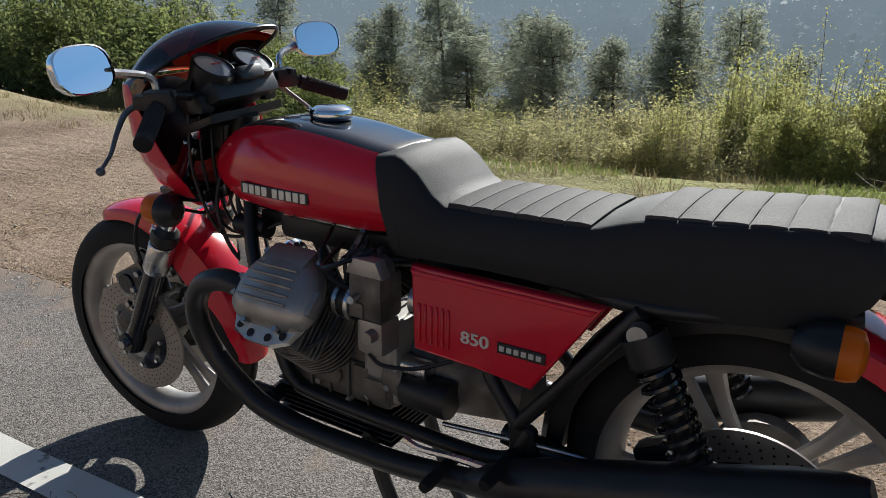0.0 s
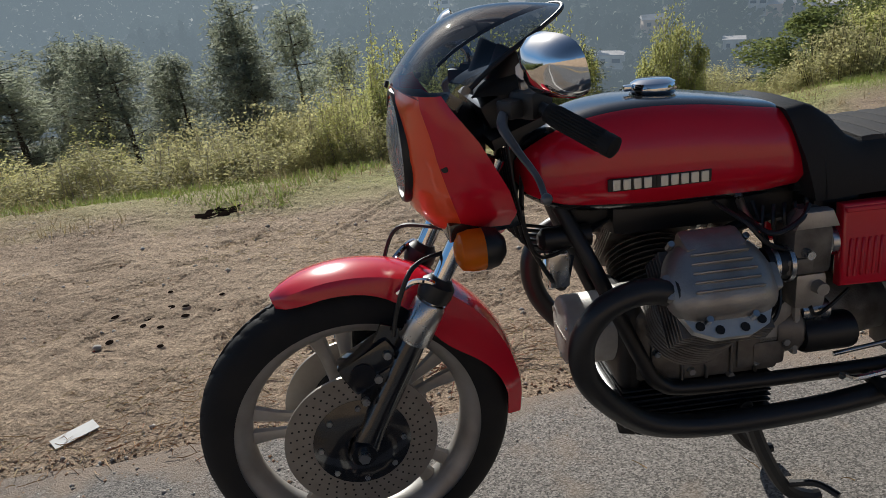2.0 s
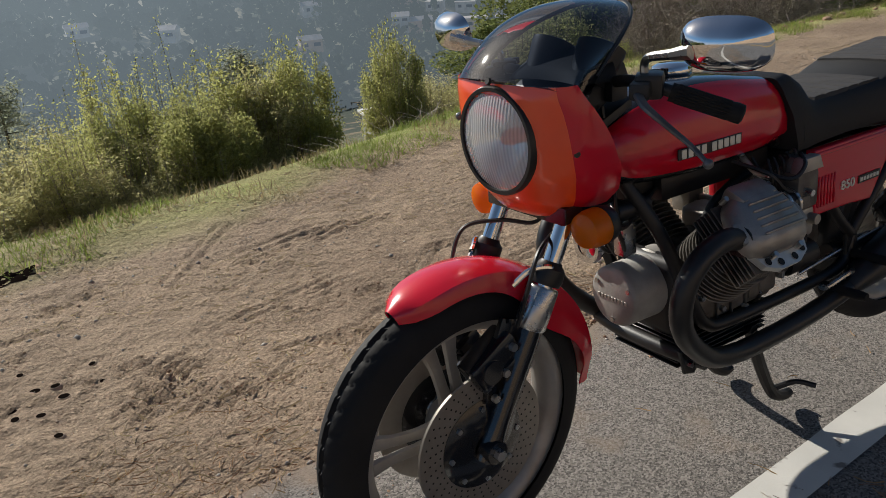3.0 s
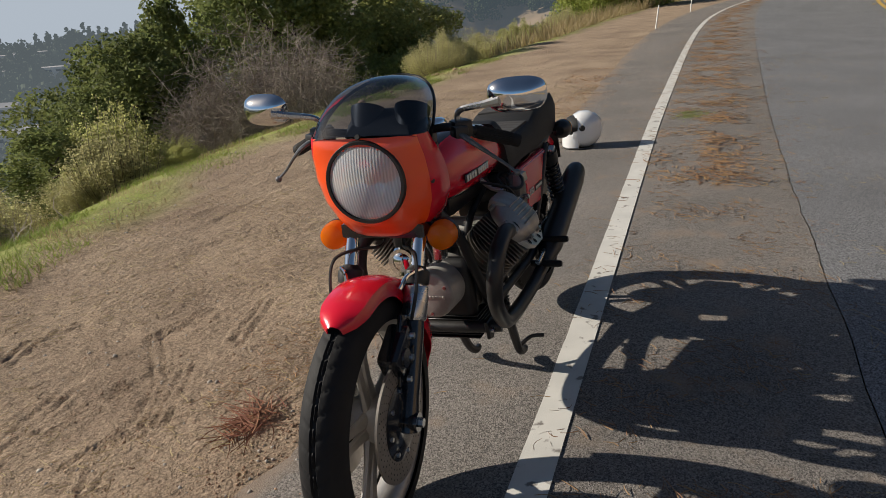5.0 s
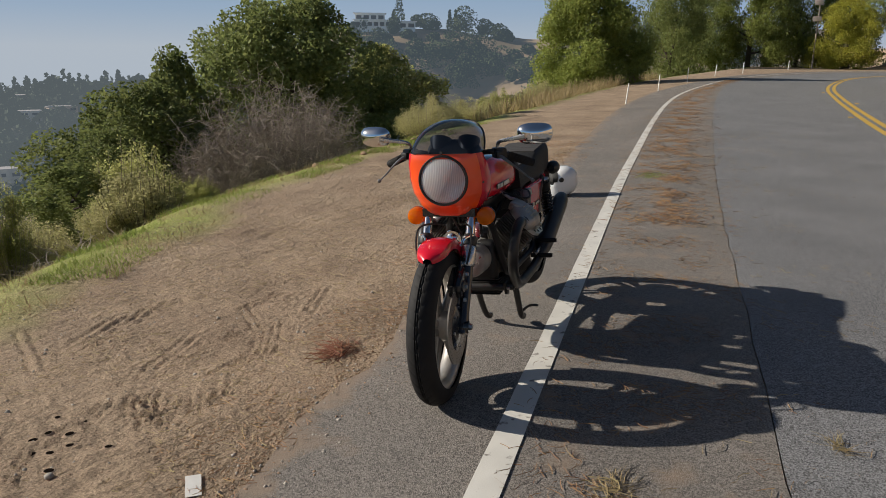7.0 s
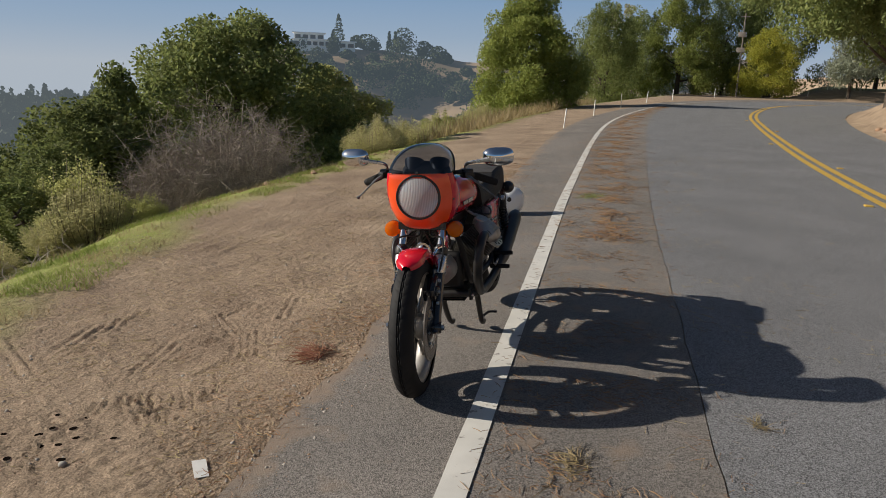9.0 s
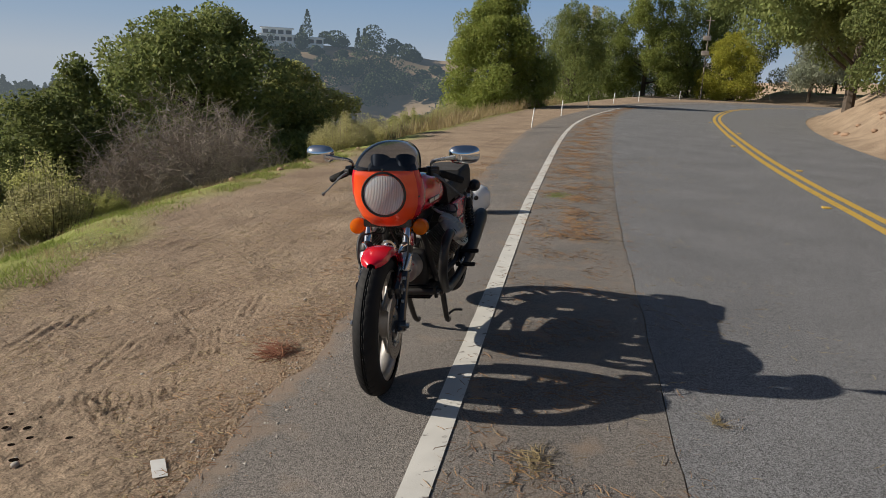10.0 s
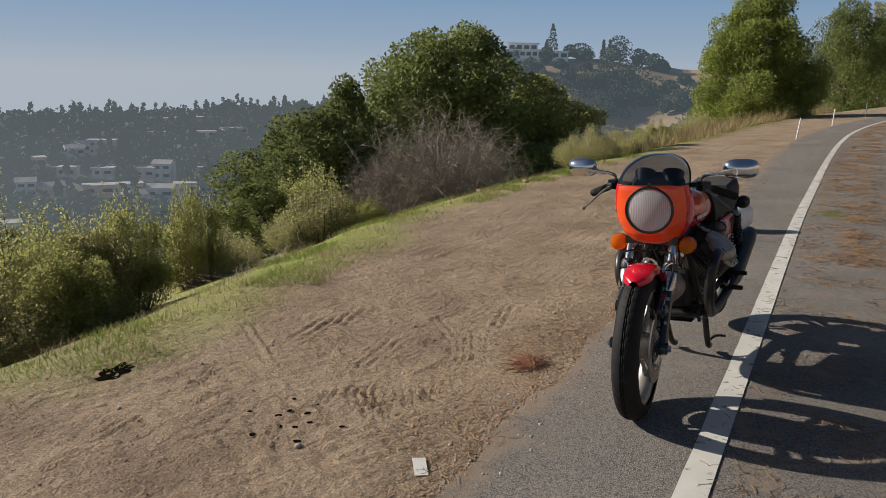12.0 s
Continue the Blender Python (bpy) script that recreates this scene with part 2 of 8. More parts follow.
def land(x, y):
    z = -0.06 * min(6.0, max(0.0, y - 0.9))
    d = past_edge(x, y)
    if d > -0.6:
        e = d + 0.6
        drop = 0.16 * e * e if e < 1.4 else 0.3136 + 0.40 * (e - 1.4)
        floor = 100.0
        z -= floor * (1 - math.exp(-drop / floor))
        z += 0.25 * noise.noise((x * 0.3, y * 0.3, 4)) * step(0.5, 4, d)
    if y < 2 and x < 84:
        r = -beside(RIGHT_COARSE, x, y)
        if r > 0.25:
            z += min(0.62 * (r - 0.25), 4.5 + 0.12 * r) * step(0.25, 1.2, r)
            z += 0.35 * noise.noise((x * 0.5, y * 0.5, 2)) * step(0.8, 3, r)
    if x > 79 and y < -9:
        z += (2.6 + 0.6 * noise.noise((x * 0.4, y * 0.4, 2))) * step(79.4, 86, x) * step(-10, -16, y)
    return z


CREST_Y = [-64, -23.8, 16.5, 41.6, 56.6, 71.7, 88.9, 109, 126.2, 139.2, 161.5, 193.9]
CREST_X = [283.9, 275.6, 268.2, 262.6, 258.9, 253.1, 247.4, 241.7, 232, 227.2, 217.5, 207.9]
CREST_Z = [9.6, 9.7, 10.8, 10.1, 8.1, 7.4, 8.2, 8.3, 7.7, 6, -6.7, -45.1]


def hills(x, y):
    """Far ridges: the slope across the valley and the dry hill beyond the bend."""
    d = past_edge(x, y)
    z = -60 + 57 * step(150, 520, d) * step(-60, 60, y) - 40 * step(600, 900, d) - 0.07 * max(0.0, y)
    if -70 < y < 240:
        front = float(np.interp(y, CREST_Y, CREST_X)) - x
        top = float(np.interp(y, CREST_Y, CREST_Z))
        fold = 10 * math.exp(-((y - 80 + 0.12 * front) / 12) ** 2) * step(12, 70, front) + 6 * math.exp(-((y - 114 + 0.1 * front) / 9) ** 2) * step(20, 80, front)
        z = max(z, top - (0.3 * front if front > 0 else -0.25 * front) - fold)
    return z + 2.5 * noise.noise((x * 0.02, y * 0.02, 0)) + 1.0 * noise.noise((x * 0.07, y * 0.07, 0))


# prints of tyres and boots in the dirt: place, direction, length, grooves, spacing
TRACKS = [(-2.33, 2.37, -2.33, 0.33, 4, 0.042), (-1.53, 3.45, -2.88, 0.53, 3, 0.074), (-2.45, 3.29, 0.35, 0.3, 3, 0.042), (-1.4, 2.43, -2.62, 0.53, 4, 0.042), (-2.1, 2.2, -2.17, 0.21, 2, 0.042), (-2.37, 2.59, 0.43, 0.29, 3, 0.042),
          (-1.9, 3.54, -2.15, 0.84, 2, 0.065), (-1.7, 2.79, -2.88, 0.53, 3, 0.059), (-3.08, 3.17, 0.31, 0.31, 3, 0.052), (-3.37, 3.07, 0.12, 0.27, 3, 0.045), (-1.14, 2.72, -2.34, 0.53, 2, 0.049), (-0.76, 2.51, -2.79, 0.56, 3, 0.053),
          (-1.2, 3.42, -2.77, 0.51, 2, 0.071), (-2.31, 2.34, 0.08, 0.3, 3, 0.042), (-2.46, 3.32, 0.12, 0.3, 2, 0.042), (-1.99, 2.23, 0.24, 0.3, 3, 0.042), (-2.04, 2.61, -0.04, 0.3, 2, 0.042), (-2.22, 2.5, 0.43, 0.3, 4, 0.042),
          (-1.75, 2.38, -0.06, 0.3, 3, 0.042), (-2.26, 2.46, 0.66, 0.3, 5, 0.042), (-1.57, 2.66, -0.08, 0.46, 3, 0.042), (-1.96, 2.27, 0.6, 0.3, 3, 0.042), (-2.47, 3.34, 0.5, 0.3, 2, 0.042), (-2.62, 3.1, 0.06, 0.3, 2, 0.042),
          (-2.29, 2.33, 0.53, 0.32, 4, 0.042), (-2.15, 2.26, 0.66, 0.3, 3, 0.042), (-2.78, 2.9, 0.13, 0.3, 2, 0.042), (-2.05, 2.72, 0.41, 0.3, 2, 0.042), (-1.66, 3.29, 0.16, 0.3, 2, 0.042), (-2.78, 2.51, 0.65, 0.3, 2, 0.042),
          (-2.51, 2.59, 0.09, 0.3, 2, 0.042), (-0.77, 2.69, 0.07, 0.38, 2, 0.049), (-1.11, 3.43, -0.22, 0.39, 2, 0.046), (-1.55, 2.34, 0.31, 0.3, 3, 0.042), (0.65, 2.68, 0.11, 0.67, 2, 0.053), (-0.84, 2.85, -0.1, 0.42, 2, 0.047)]


def relief(x, y):
    """Small unevenness of the trodden dirt."""
    cut = 0.0
    for cx, cy, turn, long, count, gap in TRACKS:
        c, q = math.cos(turn), math.sin(turn)
        u, v = (x - cx) * c + (y - cy) * q, -(x - cx) * q + (y - cy) * c
        if abs(u) < long / 2 and abs(v) < count * gap / 2:
            ph = (v / gap) % 1.0
            fade = step(0.5, 0.4, abs(u) / long) * step(0.5, 0.42, abs(v) / (count * gap))
            cut -= (0.017 * math.sin(math.pi * ph) ** 4 - 0.004) * fade * (0.7 + 0.6 * noise.noise((x * 5.1, y * 5.1, 5)))
    # scuffs raked along and across the shoulder
    u, v = x * 0.9 - y * 0.43, x * 0.43 + y * 0.9
    rake = 0.5 + 0.8 * noise.noise((x * 0.9, y * 0.9, 12))
    cut += max(0.0, rake) * (0.009 * noise.noise((u * 4, v * 24, 6)) + 0.007 * noise.noise((u * 23, v * 6, 9)))
    return cut + 0.009 * noise.noise((x * 2.2, y * 2.2, 1)) + 0.008 * noise.noise((x * 7, y * 7, 3)) + 0.008 * abs(noise.noise((x * 15, y * 15, 8))) + 0.004 * noise.noise((x * 31, y * 31, 2)) + 0.03 * noise.noise((x * 0.5, y * 0.5, 7))


def spread(*runs):
    v = []
    for a, b, s in runs:
        v += list(np.arange(a, b, s))
    return v + [runs[-1][1]]


def build_ground():
    xs = spread((-420, -60, 24), (-60, -20, 4), (-20, -9, 0.8), (-9, -4.2, 0.16), (-4.2, 0.6, 0.018), (0.6, 10, 0.16), (10, 24, 0.45), (24, 70, 1.6), (70, 140, 6), (140, 620, 16))
    ys = spread((-240, -60, 20), (-60, -16, 3), (-16, -3, 0.7), (-3, 1.4, 0.5), (1.4, 1.8, 0.1), (1.8, 4.6, 0.018), (4.6, 5.0, 0.04), (5.0, 8, 0.11), (8, 14, 0.4), (14, 40, 1.6), (40, 120, 6), (120, 900, 18))
    verts, grass, wet = [], [], []
    for x in xs:
        for y in ys:
            z = land(x, y)
            out = y - float(np.interp(x, [p[0] for p in OUTER[:19]], [p[1] for p in OUTER[:19]])) if x < 50 else beside(OUTER, x, y)
            inside = step(0.0, 0.25, -out) * (1.0 if y > -200 else 0.0)
            if inside > 0 and (x > 84 or beside(RIGHT_COARSE, x, y) < 0):
                inside = 0.0
            if inside:
                z -= 0.02 * inside
            elif -20 < x < 24 and 1 < y < 14:
                z += relief(x, y) * step(0.0, 0.5, out) + 0.004 * step(0.0, 0.25, out)
            d = past_edge(x, y)
            g = step(-0.95, -0.05, d + 0.45 * noise.noise((x * 0.6, y * 0.6, 9))) * (1 - 0.45 * step(1.5, 5, d)) * (0.3 + 0.7 * step(-4.5, 0.5, x))
            grass.append(g)
            wet.append(step(60, 160, d))
            verts.append((x, y, z))
    n = len(ys)
    faces = [(i * n + j, (i + 1) * n + j, (i + 1) * n + j + 1, i * n + j + 1) for i in range(len(xs) - 1) for j in range(n - 1)]
    me = raw("ground", verts, faces, M_DIRT, smooth=True)
    for name, vals in (("grass", grass), ("far", wet)):
        at = me.attributes.new(name, "FLOAT", "POINT")
        at.data.foreach_set("value", vals)
    tagged(new("ground", me), "trodden tan dirt shoulder with green rim falling to a wooded valley", "ground", kind="structure")


def ribbon(name, left, right, mat, lift, label, category, cols=2, rag=0.0, seed=0, cut=None, dust=None):
    """A strip of paving between two lines of equally many points."""
    rng = random.Random(seed)
    verts, faces = [], []
    rows = 0
    for a, b in zip(left, right):
        if cut and not (cut[0] <= a.x <= cut[1]):
            continue
        j, k = rng.uniform(-rag, rag), rng.uniform(-rag, rag)
        for c in range(cols + 1):
            p = a.lerp(b, c / cols)
            if c == 0:
                p = p + Vector((0, j, 0))
            if c == cols and rag > 0.0035 and not dust:
                p = p + Vector((0, k, 0))
            verts.append((p.x, p.y, land(p.x, p.y) + lift))
        rows += 1
    w = cols + 1
    for i in range(rows - 1):
        for c in range(cols):
            faces.append((i * w + c, (i + 1) * w + c, (i + 1) * w + c + 1, i * w + c + 1)[::-1])
    me = raw(name, verts, faces, mat, smooth=True)
    if dust:
        me.attributes.new("dust", "FLOAT", "POINT").data.foreach_set("value", [dust(i % w / cols) for i in range(len(verts))])
    return tagged(new(name, me), label, category, kind="structure")


def resample(line, xs_count=420, lo=-60.0):
    """The same number of points on every line, by arc length, dense near the machine."""
    pts = [p for p in line]
    acc = [0.0]
    for a, b in zip(pts, pts[1:]):
        acc.append(acc[-1] + (b - a).length)
    zero = min(range(len(pts)), key=lambda i: abs(pts[i].x - 0))
    total = acc[-1]
    s0 = acc[zero]
    u = np.linspace(-1, 1, xs_count)
    s = [s0 + (total - s0) * (0.12 * v + 0.88 * v ** 3) if v > 0 else s0 + s0 * (0.12 * v + 0.88 * v ** 3) for v in u]
    px, py = np.interp(s, acc, [p.x for p in pts]), np.interp(s, acc, [p.y for p in pts])
    return [Vector((a, b, 0)) for a, b in zip(px, py)]


def offset(line, d):
    out = []
    for i, p in enumerate(line):
        t = (line[min(i + 1, len(line) - 1)] - line[max(i - 1, 0)]).normalized()
        out.append(p + Vector((-t.y, t.x, 0)) * d)
    return out


def build_road():
    outer, seam, right = resample(OUTER_LINE), resample(SEAM_LINE), resample(RIGHT_LINE)
    wander = [Vector((0, 0.014 * noise.noise((p.x * 1.9, 0, 0)) + 0.012 * noise.noise((p.x * 11, 0, 5)), 0)) for p in seam]
    seam = [p + w for p, w in zip(seam, wander)]
    ragged = [p + Vector((0, 0.06 * noise.noise((p.x * 1.7, 3, 0)) + 0.035 * noise.noise((p.x * 6, 1, 5)), 0)) for p in outer]
    ribbon("pavement", ragged, offset(seam, 0.0015), M_OLD, 0.004, "worn grey-brown asphalt strip littered with pine needles", "pavement", cols=22, rag=0.012,
           dust=lambda t: 1.0 - step(0.0, 0.1, t) + 0.3 * math.exp(-((t - 0.72) / 0.12) ** 2))
    ribbon("road", offset(seam, -0.0025), right, M_ROAD, 0.005, "smooth blue-grey asphalt road bending away", "road", cols=10, seed=3)
    white = resample(WHITE_LINE)
    ribbon("edge_line", offset(white, 0.055), offset(white, -0.055), M_WHITE, 0.009, "worn white painted road edge line", "line", rag=0.0018, seed=5)
    yellow = resample(YELLOW_LINE)
    for k in (0.11, -0.11):
        ribbon("centre_line", offset(yellow, k + 0.062), offset(yellow, k - 0.062), M_YELLOW, 0.010, "double yellow painted centre line", "line", rag=0.003, seed=6)


M_DIRT = material("dirt", (0.415, 0.312, 0.218), 0.95, dark=(0.275, 0.2, 0.14), scale=1.3, amount=0.9, bump=0.1, bump_scale=26, bump_dist=0.004)


def finish_dirt():
    n, l = M_DIRT.node_tree.nodes, M_DIRT.node_tree.links
    b = n["Principled BSDF"]
    b.inputs["Specular IOR Level"].default_value = 0.15
    base = b.inputs["Base Color"].links[0].from_socket
    tc = n.new("ShaderNodeTexCoord")
    att = n.new("ShaderNodeAttribute")
    att.attribute_name = "grass"
    g1 = n.new("ShaderNodeTexNoise")
    g1.inputs["Scale"].default_value, g1.inputs["Detail"].default_value = 2.4, 8
    g2 = n.new("ShaderNodeTexNoise")
    g2.inputs["Scale"].default_value, g2.inputs["Detail"].default_value = 42, 4
    g3 = n.new("ShaderNodeTexNoise")
    g3.inputs["Scale"].default_value, g3.inputs["Detail"].default_value = 0.11, 7
    stones = n.new("ShaderNodeTexVoronoi")
    stones.inputs["Scale"].default_value = 55
    for t in (g1, g2, g3, stones):
        l.new(tc.outputs["Object"], t.inputs["Vector"])
    green = n.new("ShaderNodeMixRGB")
    green.inputs[1].default_value, green.inputs[2].default_value = (0.2, 0.27, 0.05, 1), (0.4, 0.39, 0.13, 1)
    l.new(g2.outputs[0], green.inputs[0])
    mul = n.new("ShaderNodeMath")
    mul.operation = "MULTIPLY_ADD"
    mul.inputs[2].default_value = -0.1
    l.new(att.outputs["Fac"], mul.inputs[0])
    mul.inputs[1].default_value = 0.95
    add = n.new("ShaderNodeMath")
    add.operation = "ADD"
    add.use_clamp = True
    l.new(mul.outputs[0], add.inputs[0])
    ctr = n.new("ShaderNodeMapRange")
    ctr.inputs["To Min"].default_value, ctr.inputs["To Max"].default_value = -0.35, 0.45
    l.new(g1.outputs[0], ctr.inputs[0])
    l.new(ctr.outputs[0], add.inputs[1])
    mask = n.new("ShaderNodeMath")
    mask.operation = "MULTIPLY"
    l.new(add.outputs[0], mask.inputs[0])
    on = n.new("ShaderNodeMath")
    on.operation = "GREATER_THAN"
    on.inputs[1].default_value = 0.02
    l.new(att.outputs["Fac"], on.inputs[0])
    l.new(on.outputs[0], mask.inputs[1])
    mix = n.new("ShaderNodeMixRGB")
    l.new(mask.outputs[0], mix.inputs[0])
    l.new(base, mix.inputs[1])
    l.new(green.outputs[0], mix.inputs[2])
    # woods and dry slopes far off
    far = n.new("ShaderNodeAttribute")
    far.attribute_name = "far"
    slope = n.new("ShaderNodeMixRGB")
    slope.inputs[1].default_value, slope.inputs[2].default_value = (0.045, 0.06, 0.045, 1), (0.2, 0.16, 0.11, 1)
    rr = n.new("ShaderNodeMapRange")
    rr.inputs["From Min"].default_value, rr.inputs["From Max"].default_value = 0.5, 0.62
    l.new(g3.outputs[0], rr.inputs[0])
    l.new(rr.outputs[0], slope.inputs[0])
    mix2 = n.new("ShaderNodeMixRGB")
    l.new(far.outputs["Fac"], mix2.inputs[0])
    l.new(mix.outputs[0], mix2.inputs[1])
    l.new(slope.outputs[0], mix2.inputs[2])
    grain = n.new("ShaderNodeTexNoise")
    grain.inputs["Scale"].default_value, grain.inputs["Detail"].default_value, grain.inputs["Roughness"].default_value = 75, 8, 0.8
    l.new(tc.outputs["Object"], grain.inputs["Vector"])
    shade = n.new("ShaderNodeMapRange")
    shade.inputs["From Min"].default_value, shade.inputs["From Max"].default_value = 0.3, 0.7
    shade.inputs["To Min"].default_value, shade.inputs["To Max"].default_value = 0.5, 1.42
    l.new(grain.outputs[0], shade.inputs[0])
    gm = n.new("ShaderNodeMixRGB")
    gm.blend_type = "MULTIPLY"
    gm.inputs[0].default_value = 1.0
    l.new(mix2.outputs[0], gm.inputs[1])
    l.new(shade.outputs[0], gm.inputs[2])
    clod, tone, cm = n.new("ShaderNodeTexVoronoi"), n.new("ShaderNodeMapRange"), n.new("ShaderNodeMixRGB")
    clod.inputs["Scale"].default_value, clod.inputs["Randomness"].default_value = 130, 1.0
    l.new(tc.outputs["Object"], clod.inputs["Vector"])
    apart = n.new("ShaderNodeSeparateColor")
    l.new(clod.outputs["Color"], apart.inputs[0])
    tone.inputs["To Min"].default_value, tone.inputs["To Max"].default_value = 0.74, 1.22
    l.new(apart.outputs[0], tone.inputs[0])
    cm.blend_type = "MULTIPLY"
    cm.inputs[0].default_value = 1.0
    l.new(gm.outputs[0], cm.inputs[1])
    l.new(tone.outputs[0], cm.inputs[2])
    l.new(cm.outputs[0], b.inputs["Base Color"])
    # pits, ridges and small stones
    tread = n.new("ShaderNodeTexNoise")
    tread.inputs["Scale"].default_value, tread.inputs["Detail"].default_value, tread.inputs["Distortion"].default_value = 19.0, 12, 0.3
    tread.inputs["Roughness"].default_value = 0.62
    l.new(tc.outputs["Object"], tread.inputs["Vector"])
    st = n.new("ShaderNodeMapRange")
    st.inputs["From Max"].default_value, st.inputs["To Min"].default_value, st.inputs["To Max"].default_value = 0.35, 1.0, 0.0
    l.new(stones.outputs["Distance"], st.inputs[0])
    hgt = n.new("ShaderNodeMath")
    hgt.operation = "MULTIPLY_ADD"
    hgt.inputs[1].default_value = 0.12
    l.new(st.outputs[0], hgt.inputs[0])
    uneven, depth, worn = n.new("ShaderNodeTexNoise"), n.new("ShaderNodeMapRange"), n.new("ShaderNodeMath")
    uneven.inputs["Scale"].default_value, uneven.inputs["Detail"].default_value = 1.7, 3
    l.new(tc.outputs["Object"], uneven.inputs["Vector"])
    depth.inputs["From Min"].default_value, depth.inputs["From Max"].default_value = 0.35, 0.65
    depth.inputs["To Min"].default_value, depth.inputs["To Max"].default_value = 0.35, 1.5
    l.new(uneven.outputs[0], depth.inputs[0])
    worn.operation = "MULTIPLY"
    l.new(tread.outputs[0], worn.inputs[0])
    l.new(depth.outputs[0], worn.inputs[1])
    l.new(worn.outputs[0], hgt.inputs[2])
    bp = n.new("ShaderNodeBump")
    bp.inputs["Strength"].default_value, bp.inputs["Distance"].default_value = 1.0, 0.026
    l.new(hgt.outputs[0], bp.inputs["Height"])
    old = b.inputs["Normal"].links[0].from_node
    crumbs, crumb_bump = n.new("ShaderNodeTexNoise"), n.new("ShaderNodeBump")
    crumbs.inputs["Scale"].default_value, crumbs.inputs["Detail"].default_value, crumbs.inputs["Roughness"].default_value = 110, 5, 0.7
    l.new(tc.outputs["Object"], crumbs.inputs["Vector"])
    crumb_bump.inputs["Strength"].default_value, crumb_bump.inputs["Distance"].default_value = 1.0, 0.009
    l.new(crumbs.outputs[0], crumb_bump.inputs["Height"])
    l.new(old.outputs[0], crumb_bump.inputs["Normal"])
    l.new(crumb_bump.outputs[0], bp.inputs["Normal"])
    l.new(bp.outputs[0], b.inputs["Normal"])


finish_dirt()


def asphalt(name, a, bcol, grit, warm=None):
    m = material(name, a, 0.9, dark=bcol, scale=0.9, amount=0.8, bump=0.1, bump_scale=240, bump_dist=0.004)
    n, l = m.node_tree.nodes, m.node_tree.links
    b = n["Principled BSDF"]
    b.inputs["Specular IOR Level"].default_value = 0.3
    base = b.inputs["Base Color"].links[0].from_socket
    tc = n.new("ShaderNodeTexCoord")
    v = n.new("ShaderNodeTexVoronoi")
    v.inputs["Scale"].default_value = 230
    s = n.new("ShaderNodeTexNoise")
    s.inputs["Scale"].default_value, s.inputs["Detail"].default_value = 5.0, 10
    for t in (v, s):
        l.new(tc.outputs["Object"], t.inputs["Vector"])
    sep = n.new("ShaderNodeSeparateColor")
    l.new(v.outputs["Color"], sep.inputs[0])
    chip = n.new("ShaderNodeMapRange")
    chip.inputs["To Min"].default_value, chip.inputs["To Max"].default_value = 1 - grit, 1 + grit
    l.new(sep.outputs[0], chip.inputs[0])
    spot = n.new("ShaderNodeMixRGB")
    spot.blend_type = "MULTIPLY"
    spot.inputs[0].default_value = 1.0
    l.new(base, spot.inputs[1])
    l.new(chip.outputs[0], spot.inputs[2])
    out = spot.outputs[0]
    if warm:
        mx = n.new("ShaderNodeMixRGB")
        mx.inputs[2].default_value = (*warm, 1)
        r = n.new("ShaderNodeMapRange")
        r.inputs["From Min"].default_value, r.inputs["From Max"].default_value, r.inputs["To Max"].default_value = 0.58, 0.78, 0.8
        at, ad = n.new("ShaderNodeAttribute"), n.new("ShaderNodeMath")
        at.attribute_name, ad.operation = "dust", "MULTIPLY_ADD"
        ad.inputs[1].default_value = 0.3
        l.new(at.outputs["Fac"], ad.inputs[0])
        l.new(s.outputs[0], ad.inputs[2])
        l.new(ad.outputs[0], r.inputs[0])
        l.new(r.outputs[0], mx.inputs[0])
        l.new(out, mx.inputs[1])
        out = mx.outputs[0]
    l.new(out, b.inputs["Base Color"])
    return m


def paint(name, color, under):
    m = material(name, color, 0.75, dark=[c * 0.8 for c in color], scale=6, amount=0.7, bump=0.05, bump_scale=200)
    n, l = m.node_tree.nodes, m.node_tree.links
    b = n["Principled BSDF"]
    base = b.inputs["Base Color"].links[0].from_socket
    tc = n.new("ShaderNodeTexCoord")
    s = n.new("ShaderNodeTexNoise")
    s.inputs["Scale"].default_value, s.inputs["Detail"].default_value = 14, 12
    l.new(tc.outputs["Object"], s.inputs["Vector"])
    r = n.new("ShaderNodeMapRange")
    r.inputs["From Min"].default_value, r.inputs["From Max"].default_value = 0.62, 0.68
    l.new(s.outputs[0], r.inputs[0])
    mx = n.new("ShaderNodeMixRGB")
    mx.inputs[2].default_value = (*under, 1)
    l.new(r.outputs[0], mx.inputs[0])
    l.new(base, mx.inputs[1])
    l.new(mx.outputs[0], b.inputs["Base Color"])
    return m


M_ROAD = asphalt("road_asphalt", (0.2, 0.199, 0.201), (0.152, 0.152, 0.155), 0.75)
M_OLD = asphalt("old_asphalt", (0.215, 0.192, 0.17), (0.145, 0.133, 0.12), 0.62, warm=(0.28, 0.215, 0.16))
M_WHITE = paint("white_paint", (0.62, 0.6, 0.55), (0.2, 0.18, 0.16))
M_YELLOW = paint("yellow_paint", (0.6, 0.38, 0.06), (0.2, 0.17, 0.12))

build_ground()
build_road()

